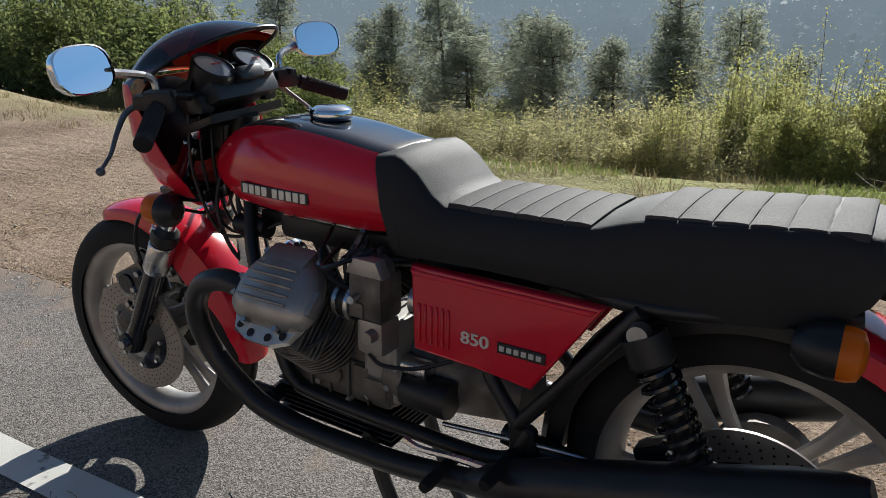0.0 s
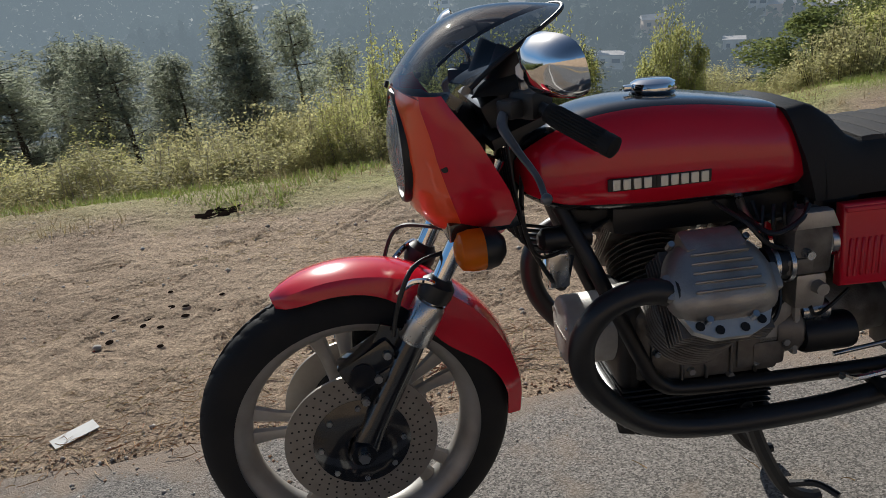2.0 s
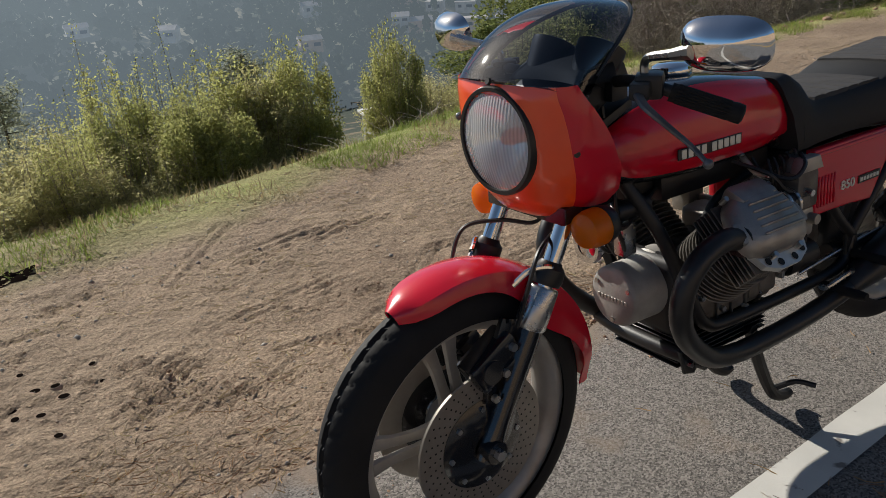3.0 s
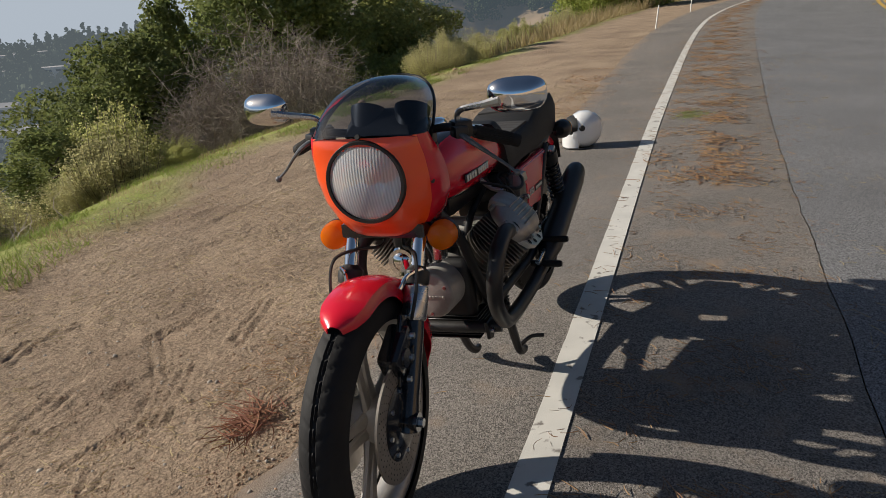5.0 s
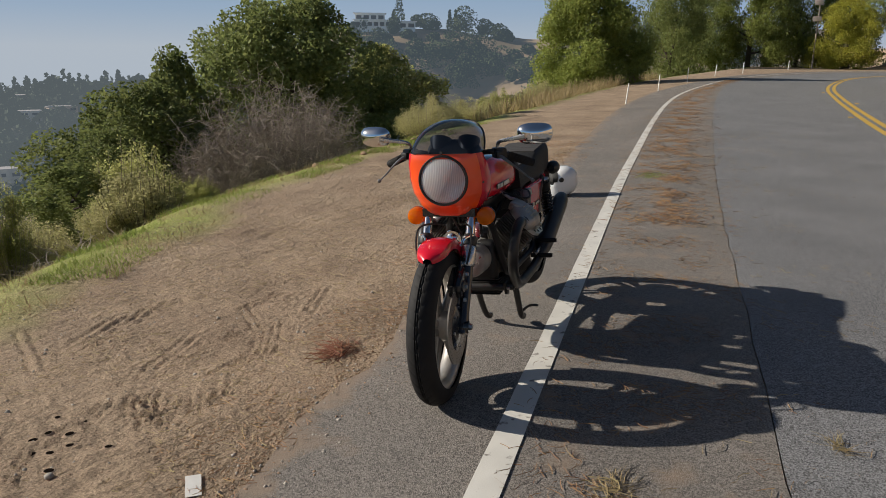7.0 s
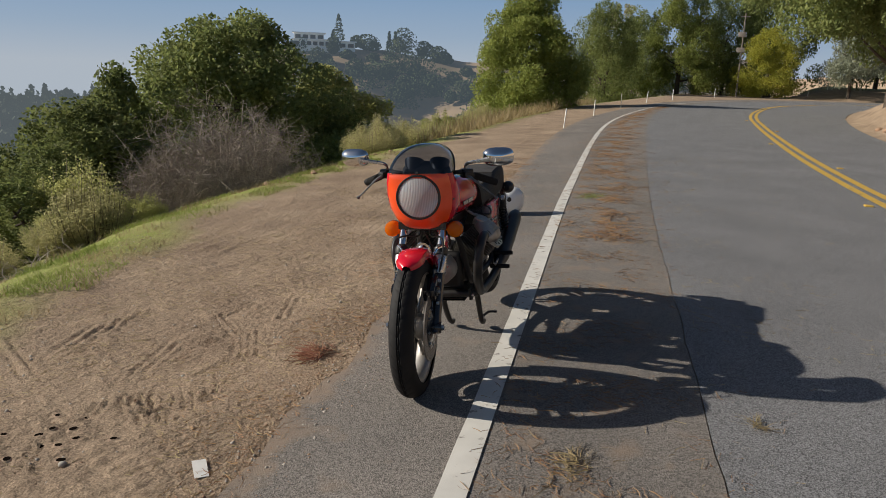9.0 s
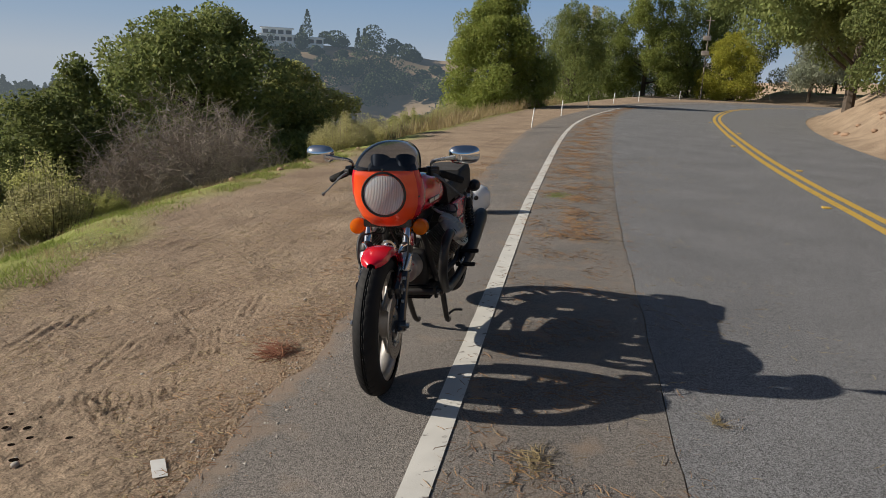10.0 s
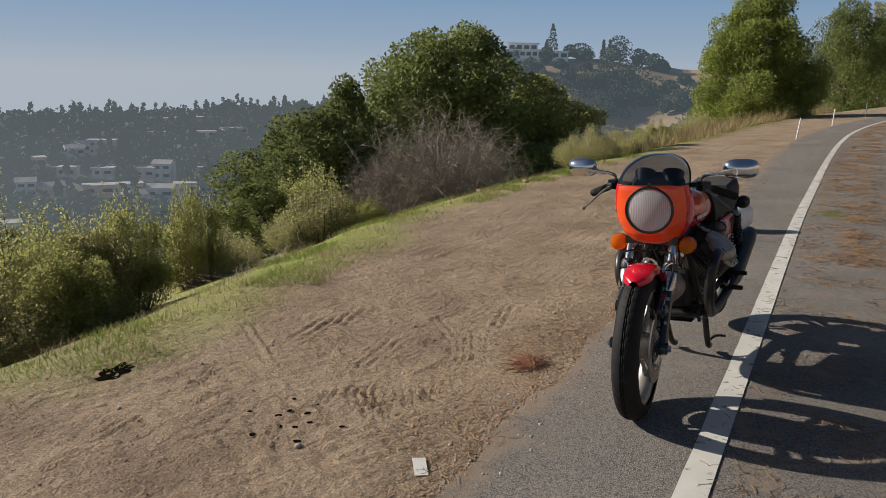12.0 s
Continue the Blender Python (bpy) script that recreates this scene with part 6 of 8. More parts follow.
# tank
def tank():
    st = [(0.412, 0.045, 0.768, 0.815), (0.395, 0.085, 0.742, 0.842), (0.34, 0.113, 0.715, 0.878), (0.27, 0.130, 0.705, 0.9), (0.18, 0.140, 0.70, 0.907), (0.08, 0.141, 0.70, 0.9),
          (-0.02, 0.137, 0.70, 0.884), (-0.07, 0.131, 0.705, 0.872), (-0.10, 0.122, 0.71, 0.835)]
    rows = []
    for x, w, lo, hi in st:
        row = []
        for k in range(40):
            a = 2 * math.pi * k / 40
            c, s = math.cos(a), math.sin(a)
            y = w * math.copysign(abs(c) ** 0.42, c)
            z = (lo + hi) / 2 + (hi - lo) / 2 * math.copysign(abs(s) ** 0.55, s)
            y *= 1 - 0.16 * max(0, (z - lo) / (hi - lo) - 0.55) / 0.45 - 0.22 * max(0, 0.35 - (z - lo) / (hi - lo)) / 0.35
            row.append((x, y, z))
        rows.append(row)
    fine = []
    for k in range(40):
        fine.append(smooth_line([r[k] for r in rows], 4))
    return loft(B(), [[fine[k][i] for k in range(40)] for i in range(len(fine[0]))])


tank_ob = part("fuel_tank", tank(), M_RED, bike, "red fuel tank with black top")
tank_ob.data.materials.append(M_BLACK)
for f in list(tank_ob.data.polygons)[:-2]:
    k = f.index % 40
    if 6 <= k <= 13 or 24 <= k <= 35:
        f.material_index = 1
cap = part("filler_cap", lathe(B(), [(0, 0.024), (0.03, 0.023), (0.041, 0.017), (0.044, 0.010), (0.044, 0.002), (0.040, -0.004), (0, -0.004)], Matrix.Translation((0.137, 0, 0.908)), 32), M_CHROME, tank_ob, "chrome flip-up filler cap")
part("cap_catch", moved(block(B(), (0.02, 0.016, 0.012), None, 0.004), Matrix.Translation((0.184, 0, 0.918))), M_CHROME, cap)


# the maker's badge: plain silver bars, and the model's number
def bars(parent, x0, x1, y, z, h, count, gap_at, mat, depth=0.0025):
    step_ = (x1 - x0) / (count + 0.6)
    for k in range(count):
        x = x0 + step_ * (k + (0.6 if k >= gap_at else 0) + 0.5)
        for side in (1, -1):
            bm = B()
            block(bm, (abs(step_) * 0.76, depth, h), Matrix.Translation((x, y(x) * side, z)), 0.0008, 1)
            part("badge", bm, mat, parent)


for side in (1, -1):
    for x, y, wide, turn in ((0.133, 0.1394, 0.1, 0.0), (0.225, 0.1369, 0.086, -3.15)):
        part("badge_strip", moved(block(B(), (wide, 0.003, 0.023), None, 0.001, 1), Matrix.Translation((x, y * side, 0.772)) @ pose(0, 0, 0, 0, 0, turn * side)), M_SATIN, tank_ob, "black strip behind the badge")
bars(tank_ob, 0.262, 0.086, lambda x: 0.1415 - 0.055 * max(0, x - 0.18), 0.772, 0.019, 9, 4, M_BADGE)


# seat
def seat():
    # x, top, bottom, half width on top, half width below
    st = [(-0.038, 0.870, 0.70, 0.118, 0.142), (-0.075, 0.875, 0.70, 0.116, 0.143), (-0.112, 0.87, 0.70, 0.116, 0.143), (-0.145, 0.848, 0.70, 0.117, 0.143), (-0.178, 0.812, 0.702, 0.118, 0.142), (-0.205, 0.797, 0.703, 0.12, 0.140),
          (-0.30, 0.796, 0.705, 0.122, 0.138), (-0.47, 0.802, 0.702, 0.122, 0.136), (-0.52, 0.82, 0.70, 0.122, 0.136), (-0.56, 0.831, 0.70, 0.122, 0.136), (-0.70, 0.843, 0.703, 0.12, 0.134),
          (-0.80, 0.852, 0.715, 0.117, 0.130), (-0.855, 0.849, 0.76, 0.108, 0.12), (-0.872, 0.825, 0.79, 0.098, 0.108)]
    rows = []
    for i, (x, hi, lo, wt, wb) in enumerate(st):
        rows.append([(x, -wb * 0.97, lo), (x, -wb, lo + 0.02), (x, -wb, lo + 0.5 * (hi - lo)), (x, -wt - 0.006, hi - 0.02), (x, -wt + 0.002, hi - 0.005), (x, -wt + 0.012, hi),
                     (x, 0, hi + 0.004), (x, wt - 0.012, hi), (x, wt - 0.002, hi - 0.005), (x, wt + 0.006, hi - 0.02), (x, wb, lo + 0.5 * (hi - lo)), (x, wb, lo + 0.02), (x, wb * 0.97, lo)])
        if i < 4:
            lean = (0.055, 0.04, 0.02, 0.008)[i]
            rows[-1] = [(px - 0.022 * (i < 2) - lean * (1 - (pz - lo) / (hi - lo)), py, pz) for px, py, pz in rows[-1]]
    return loft(B(), rows)


seat_ob = part("seat", seat(), M_VINYL, bike, "black vinyl seat with tall nose against the tank")
# ribbed top panels of two rider's places
for x0, x1, z0, z1, n in ((-0.21, -0.47, 0.799, 0.803, 6), (-0.55, -0.84, 0.831, 0.851, 6)):
    for k in range(n):
        a, b = x0 + (x1 - x0) * k / n, x0 + (x1 - x0) * (k + 1) / n
        za, zb = z0 + (z1 - z0) * k / n, z0 + (z1 - z0) * (k + 1) / n
        rows = []
        for t in (0.02, 0.06, 0.14, 0.5, 0.86, 0.94, 0.98):
            x, zc = a + (b - a) * t, za + (zb - za) * t + 0.004 + 0.0028 * math.sin(math.pi * t) ** 0.4
            w = 0.112
            rows.append([(x, -w, zc - 0.012), (x, -w + 0.004, zc - 0.002), (x, -w * 0.5, zc + 0.001), (x, 0, zc + 0.002), (x, w * 0.5, zc + 0.001), (x, w - 0.004, zc - 0.002), (x, w, zc - 0.012)])
        part("seat_rib", loft(B(), rows), M_SEATTOP, seat_ob)



# side panels
def side_panel(s):
    out = [(-0.16, 0.692), (-0.515, 0.69), (-0.40, 0.517), (-0.30, 0.527), (-0.166, 0.531)]
    bm = plate(B(), out, 0.125, 0.152, 0.008, 3)
    rib = plate(B(), [(-0.165, 0.676), (-0.495, 0.675), (-0.507, 0.684), (-0.162, 0.686)], 0.15, 0.156, 0.002, 1)
    slots = B()
    for k in range(6):
        block(slots, (0.006, 0.008, 0.075), Matrix.Translation((-0.18 - 0.012 * k, 0.152, 0.588)), 0.002, 1)
    if s < 0:
        flip(bm), flip(rib), flip(slots)
    pan = part("side_panel", bm, M_RED, bike, "glossy red side panel")
    part("panel_rib", rib, M_RED, pan)
    part("louvre", slots, M_RED, pan)
    return pan


left_panel, right_panel = side_panel(1), side_panel(-1)
for pan, s in ((left_panel, 1), (right_panel, -1)):
    cu = bpy.data.curves.new("number", "FONT")
    cu.body, cu.size, cu.extrude, cu.offset, cu.align_x = "850", 0.031, 0.0012, 0.0006, "LEFT"
    tmp = bpy.data.objects.new("number", cu)
    scene.collection.objects.link(tmp)
    me = bpy.data.meshes.new_from_object(tmp.evaluated_get(bpy.context.evaluated_depsgraph_get()))
    bpy.data.objects.remove(tmp)
    me.materials.clear()
    me.materials.append(M_BADGE)
    me.transform((Matrix.Translation((-0.266, 0.1535, 0.573)) @ pose(0, 0, 0, 90, 0, 180) @ Matrix.Diagonal((1.2, 1, 1, 1))) if s > 0 else (Matrix.Translation((-0.335, -0.1535, 0.573)) @ pose(0, 0, 0, 90, 0, 0)))
    num = new("number", me)
    num.parent = pan
    part("name_bar", moved(block(B(), (0.088, 0.003, 0.02), None, 0.001, 1), Matrix.Translation((-0.382, 0.1535 * s, 0.582))), M_SATIN, pan, "black name bar")
    bm = B()
    for k in range(6):
        block(bm, (0.0095, 0.002, 0.010), Matrix.Translation((-0.347 - 0.0135 * k, 0.1555 * s, 0.582)), 0.0005, 1)
    tagged(part("name_letter", bm, M_BADGE, pan), kind="stuff")


# frame
def rail(name, pts, r=0.016, mat=None, label=""):
    return part(name, tube(B(), pts, r, 10, 6), mat or M_SATIN, bike, label)


for s in (1, -1):
    rail("frame_tube", [(-0.37, 0.125 * s, 0.43), (-0.47, 0.135 * s, 0.56), (-0.57, 0.14 * s, 0.695)], 0.014)
    rail("frame_tube", [(-0.25, 0.1 * s, 0.62), (-0.31, 0.115 * s, 0.50), (-0.37, 0.125 * s, 0.43)], 0.014)
    rail("cradle_tube", [(0.335, 0.05 * s, 0.72), (0.283, 0.10 * s, 0.60), (0.20, 0.118 * s, 0.41), (0.165, 0.12 * s, 0.358), (0.10, 0.12 * s, 0.34), (-0.15, 0.12 * s, 0.335), (-0.34, 0.12 * s, 0.345), (-0.39, 0.115 * s, 0.42)], 0.0155)
    rail("seat_rail", [(-0.1, 0.08 * s, 0.72), (-0.4, 0.105 * s, 0.705), (-0.6, 0.125 * s, 0.70), (-0.85, 0.09 * s, 0.735)], 0.014)
    rail("swing_arm", [(-0.33, 0.09 * s, 0.38), (-0.5, 0.105 * s, 0.372), (RA.x, 0.115 * s, RA.z)], 0.022)
    # shock absorber
    top, low = Vector((-0.575, 0.145 * s, 0.665)), Vector((-0.70, 0.145 * s, 0.415))
    sh = part("shock_absorber", lathe(B(), [(0, 0), (0.017, 0), (0.017, 0.27), (0, 0.27)], between(top, low), 14), M_SATIN, bike, "black coil-spring rear shock absorber")
    d = (low - top)
    m = between(top, low)
    spring = [m @ Vector((0.029 * math.cos(a), 0.029 * math.sin(a), 0.05 + 0.19 * a / (2 * math.pi * 9))) for a in np.linspace(0, 2 * math.pi * 9, 110)]
    part("coil_spring", tube(B(), spring, 0.0055, 6, 1), M_BLACK, sh)
    part("spring_seat", lathe(B(), [(0, 0.0), (0.036, 0.0), (0.036, 0.045), (0.03, 0.052), (0, 0.052)], m, 20), M_SATIN, sh)
    part("mount_eye", lathe(B(), [(0, 0.02), (0.016, 0.02), (0.018, 0), (0, 0)], along_y(top.x, 0.155 * s if s > 0 else -0.175, top.z + 0.005), 14), M_STEEL, sh)

rail("steering_head", [(0.385, 0, 0.9), (0.445, 0, 0.72)], 0.03)
rail("spine_tube", [(0.40, 0, 0.86), (0.2, 0, 0.75), (-0.2, 0, 0.73)], 0.022)

# engine: crankcase, sump, alternator cover
engine = part("crankcase", block(B(), (0.30, 0.20, 0.15), Matrix.Translation((0.06, 0, 0.425)), 0.02, 3), M_GREYCAST, bike, "grimy grey cast engine block")
bm = B()
block(bm, (0.26, 0.22, 0.09), Matrix.Translation((0.05, 0, 0.395)), 0.012, 2)
block(bm, (0.10, 0.235, 0.075), Matrix.Translation((-0.04, 0, 0.40)), 0.012, 2)
lathe(bm, [(0, 0.118), (0.022, 0.118), (0.024, 0.1), (0, 0.1)], along_y(0.06, 0, 0.40), 12)
part("crankcase_flange", bm, M_GREYCAST, engine)
bm = B()
block(bm, (0.30, 0.18, 0.05), Matrix.Translation((0.08, 0, 0.29)), 0.01)
sump = part("sump", bm, M_SATIN, bike, "finned black oil sump")
for k in range(7):
    part("sump_fin", block(B(), (0.31, 0.2, 0.004), Matrix.Translation((0.08, 0, 0.262 + 0.012 * k)), 0.001, 1), M_SATIN, sump)
alt = part("alternator_cover", lathe(B(), [(0, 0.106), (0.062, 0.106), (0.068, 0.103), (0.072, 0.096), (0.074, 0.0), (0.082, -0.01), (0.082, -0.05), (0, -0.05)], along_x(0.225, 0, 0.44), 40), M_COVER, bike, "round cast alternator cover")
for k in range(3):
    a = 2 * math.pi * k / 3 + 0.5
    part("bolt", lathe(B(), [(0, 0.008), (0.006, 0.008), (0.006, 0), (0, 0)], along_x(0.326, 0.056 * math.cos(a), 0.44 + 0.056 * math.sin(a)), 8), M_STEEL, alt)
bm = B()
for k in range(9):
    block(bm, (0.002, 0.007, 0.009), Matrix.Translation((0.332, 0.042 - 0.0105 * k, 0.436)), 0.0005, 1)
tagged(part("cast_letter", bm, M_ALU, alt), kind="stuff")
part("timing_cover", block(B(), (0.05, 0.19, 0.2), Matrix.Translation((0.21, 0, 0.42)), 0.03, 3), M_SATIN, engine)
bell = part("bell_housing", block(B(), (0.085, 0.235, 0.15), Matrix.Translation((-0.06, 0, 0.472)), 0.018, 3), M_COVER, engine, "pale cast bell housing")
part("bell_flange", block(B(), (0.012, 0.252, 0.17), Matrix.Translation((-0.104, 0, 0.47)), 0.005, 2), M_COVER, engine)
part("bell_foot", block(B(), (0.06, 0.245, 0.05), Matrix.Translation((-0.05, 0, 0.395)), 0.012, 2), M_GREYCAST, engine)
for s in (1, -1):
    for z in (0.415, 0.535):
        part("case_bolt", lathe(B(), [(0, 0.012), (0.007, 0.012), (0.008, 0.0), (0, 0)], along_y(-0.085, 0.117 * s - (0.012 if s < 0 else 0), z), 6), M_STEEL, engine)
horn = part("horn", lathe(B(), [(0, 0.03), (0.02, 0.028), (0.03, 0.02), (0.042, 0.022), (0.045, 0.012), (0.04, 0), (0, -0.02)], along_x(0.32, -0.07, 0.55), 28), M_CHROME, bike, "chrome-rimmed horn")
gear = part("gearbox", loft(B(), [[(-0.09, 0.1 * c, 0.43 + 0.1 * s) for c, s in ((math.cos(a), math.sin(a)) for a in np.linspace(0, 2 * math.pi, 16, False))],
                                  [(-0.22, 0.085 * c, 0.43 + 0.085 * s) for c, s in ((math.cos(a), math.sin(a)) for a in np.linspace(0, 2 * math.pi, 16, False))],
                                  [(-0.34, 0.06 * c, 0.42 + 0.06 * s) for c, s in ((math.cos(a), math.sin(a)) for a in np.linspace(0, 2 * math.pi, 16, False))]]), M_GREYCAST, bike, "cast grey gearbox behind the engine")
starter = part("starter_motor", lathe(B(), [(0, 0), (0.036, 0.0), (0.038, 0.006), (0.038, 0.095), (0.034, 0.102), (0, 0.102)], along_x(-0.222, 0.105, 0.418), 24), M_SATIN, bike, "black starter motor")
part("starter_nose", lathe(B(), [(0, 0), (0.02, 0), (0.02, 0.055), (0, 0.055)], along_x(-0.172, 0.105, 0.468), 18), M_STEEL, starter)
part("starter_flange", lathe(B(), [(0, 0), (0.05, 0), (0.054, 0.006), (0.05, 0.03), (0.042, 0.05), (0, 0.05)], along_x(-0.12, 0.08, 0.43), 24), M_GREYCAST, starter)
for x, z in ((-0.02, 0.49), (0.05, 0.50), (0.14, 0.485), (0.17, 0.42), (-0.03, 0.375), (0.1, 0.372), (0.02, 0.352)):
    for s in (1, -1):
        part("case_bolt", lathe(B(), [(0, 0.012), (0.007, 0.012), (0.008, 0.0), (0, 0)], along_y(x, 0.108 * s - (0.012 if s < 0 else 0), z), 6), M_STEEL, engine)
for k in range(4):
    for s in (1, -1):
        part("case_rib", block(B(), (0.006, 0.012, 0.085), Matrix.Translation((-0.03 + 0.05 * k, 0.112 * s, 0.395)), 0.002, 1), M_GREYCAST, engine)
part("breather_hose", tube(B(), [(0.08, 0.03, 0.52), (0.06, 0.05, 0.6), (0.0, 0.06, 0.64), (-0.1, 0.05, 0.66)], 0.012, 10, 5), M_SATIN, engine)
part("battery_box", block(B(), (0.16, 0.15, 0.13), Matrix.Translation((-0.26, 0, 0.6)), 0.012), M_SATIN, bike, "black battery box")


def cylinder(s):
    """One of the two cylinders: fins, head, valve cover, exhaust and carburettor."""
    ax = Vector((0, 0.72, 0.694)).normalized()
    foot = Vector((0.10, 0.055, 0.44))
    m = between(foot, foot + ax)
    up = (m.to_3x3() @ Vector((1, 0, 0)))
    bm = B()
    lathe(bm, [(0, 0), (0.07, 0), (0.06, 0.15), (0, 0.15)], m, 24)
    rings = []
    for k in range(9):
        h = 0.03 + 0.0125 * k
        rings.append(B())
        lathe(rings[-1], [(0.05, h), (0.087, h), (0.089, h + 0.0016), (0.087, h + 0.0032), (0.05, h + 0.0032)], m @ Matrix.Diagonal((1, 1, 1, 1)), 30)
    hb = B()
    fins = []
    for k in range(6):
        h = 0.148 + 0.011 * k
        fins.append(B())
        block(fins[-1], (0.18 - 0.003 * k, 0.165, 0.0042), m @ Matrix.Translation((0, 0, h)) @ pose(0, 0, 0, 0, 0, 0), 0.001, 1)
    block(hb, (0.13, 0.12, 0.07), m @ Matrix.Translation((0, 0, 0.175)), 0.02)
    # valve cover: rounded box with a raised, ribbed crown
    vb = B()
    frame_m = Matrix.Translation(foot + ax * 0.212) @ Matrix((Vector((-1, 0, 0)), ax.cross(Vector((-1, 0, 0))), ax)).transposed().to_4x4()
    rows = []
    for h, wx, wy in ((0, 0.098, 0.072), (0.012, 0.101, 0.075), (0.03, 0.094, 0.07), (0.043, 0.078, 0.058), (0.052, 0.058, 0.046)):
        ring = []
        for k in range(32):
            a = 2 * math.pi * k / 32
            c, q = math.cos(a), math.sin(a)
            yy = wy * math.copysign(abs(q) ** 0.55, q)
            ring.append(frame_m @ Vector((wx * math.copysign(abs(c) ** 0.55, c) * (1 - 0.22 * max(0, yy) / wy), yy + 0.012, h)))
        rows.append(ring)
    loft(vb, rows)
    ribs = []
    for k in range(5):
        ribs.append(B())
        block(ribs[-1], (0.12 - 0.004 * k, 0.005, 0.008), frame_m @ Matrix.Translation((0, -0.024 + 0.017 * k, 0.053)), 0.002, 1)
    block(vb, (0.112, 0.056, 0.04), frame_m @ Matrix.Translation((0, 0.072, 0.024)) @ pose(0, 0, 0, -24), 0.012)
    for x in (0.088, -0.088):
        block(vb, (0.03, 0.05, 0.03), frame_m @ Matrix.Translation((x, 0.0, 0.018)), 0.008)
    gasket = B()
    out = [(0.082, -0.045), (0.066, -0.078), (0.03, -0.094), (-0.03, -0.094), (-0.066, -0.078), (-0.082, -0.045)]
    a = [gasket.verts.new(frame_m @ Vector((x, y, 0.012))) for x, y in out]
    b = [gasket.verts.new(frame_m @ Vector((x, y, -0.004))) for x, y in out]
    gasket.faces.new(a), gasket.faces.new(b[::-1])
    for k in range(6):
        gasket.faces.new((a[k], b[k], b[(k + 1) % 6], a[(k + 1) % 6]))
    bmesh.ops.recalc_face_normals(gasket, faces=gasket.faces)
    holes = B()
    for x, y in ((0.054, -0.07), (0.022, -0.08), (-0.022, -0.08), (-0.054, -0.07)):
        lathe(holes, [(0.0085, 0.0135), (0, 0.0135)], frame_m @ Matrix.Translation((x, y, 0)), 10)
    bolts = B()
    for x, y in ((0.09, 0.01), (-0.09, 0.01), (0.04, -0.064), (-0.04, -0.064), (0.068, 0.08), (-0.068, 0.08)):
        lathe(bolts, [(0, 0.03), (0.006, 0.03), (0.0065, 0.01), (0, 0.01)], frame_m @ Matrix.Translation((x, y, 0)), 8)
    carb = B()
    block(carb, (0.075, 0.07, 0.09), Matrix.Translation((-0.085, 0.155, 0.625)), 0.012)
    bowl = block(B(), (0.06, 0.06, 0.07), Matrix.Translation((-0.09, 0.155, 0.545)), 0.012)
    dome = B()
    lathe(dome, [(0, 0.03), (0.02, 0.03), (0.032, 0.012), (0.034, 0), (0, 0)], Matrix.Translation((-0.088, 0.155, 0.668)), 18)
    block(carb, (0.05, 0.02, 0.03), Matrix.Translation((-0.06, 0.185, 0.60)), 0.005)
    lid = plate(B(), [(-0.13, 0.668), (-0.046, 0.668), (-0.062, 0.7), (-0.115, 0.7)], 0.165, 0.195, 0.006)
    screws = B()
    lathe(screws, [(0, 0.02), (0.008, 0.02), (0.009, 0), (0, 0)], along_y(-0.07, 0.19, 0.625), 8)
    lathe(bowl, [(0, 0.02), (0.012, 0.02), (0.013, 0), (0, 0)], along_y(-0.1, 0.185, 0.555), 10)
    tubeb = lathe(B(), [(0.031, 0), (0.034, 0.008), (0.03, 0.014), (0.03, 0.034), (0.034, 0.04), (0.031, 0.05), (0, 0.05), (0, 0)], along_x(-0.055, 0.165, 0.60), 22)
    clamps = [lathe(B(), [(0.033, 0), (0.0352, 0.001), (0.0352, 0.009), (0.033, 0.010), (0.03, 0.005)], along_x(x, 0.165, 0.60), 24, True) for x in (-0.052, -0.024)]
    trumpet = lathe(B(), [(0.03, 0), (0.03, 0.05), (0, 0.05), (0, 0)], along_x(-0.2, 0.118, 0.615), 20)
    # exhaust header and silencer
    r0 = 0.0235
    head_pts = [(0.165, 0.215, 0.585), (0.235, 0.222, 0.603), (0.30, 0.222, 0.583), (0.338, 0.217, 0.535), (0.345, 0.21, 0.48), (0.325, 0.20, 0.42), (0.275, 0.19, 0.36), (0.21, 0.18, 0.312), (0.12, 0.172, 0.288), (0.0, 0.168, 0.282), (-0.16, 0.168, 0.29), (-0.32, 0.170, 0.315)]
    header = tube(B(), head_pts, r0, 14, 6)
    sil = between((-0.30, 0.170, 0.312), (-0.905, 0.175, 0.515))
    silencer = lathe(B(), [(0, 0), (0.024, 0), (0.03, 0.03), (0.044, 0.10), (0.047, 0.16), (0.047, 0.55), (0.042, 0.61), (0.034, 0.638), (0.026, 0.632), (0.026, 0.58), (0, 0.58)], sil, 28)
    flange = lathe(B(), [(0, 0), (0.036, 0), (0.036, 0.014), (0, 0.014)], along_x(0.17, 0.215, 0.587), 20)
    bracket = plate(B(), [(-0.36, 0.30), (-0.42, 0.30), (-0.40, 0.42), (-0.35, 0.44)], 0.118, 0.128, 0.003, 1)
    foot_pegs = []
    for px, pz in ((-0.251, 0.325), (-0.37, 0.377)):
        foot_pegs.append(lathe(B(), [(0, 0), (0.010, 0), (0.012, 0.005), (0.0125, 0.1), (0.010, 0.112), (0, 0.112)], along_y(px, 0.135, pz), 14))
    lever_ = tube(B(), [(-0.36, 0.16, 0.345), (-0.28, 0.172, 0.352), (-0.20, 0.178, 0.348), (-0.165, 0.185, 0.362)], [0.009, 0.007, 0.006, 0.008], 8, 4)
    all_ = dict(bm=bm, hb=hb, vb=vb, gasket=gasket, holes=holes, bolts=bolts, carb=carb, tubeb=tubeb, trumpet=trumpet, header=header, silencer=silencer, flange=flange, bracket=bracket, lever_=lever_)
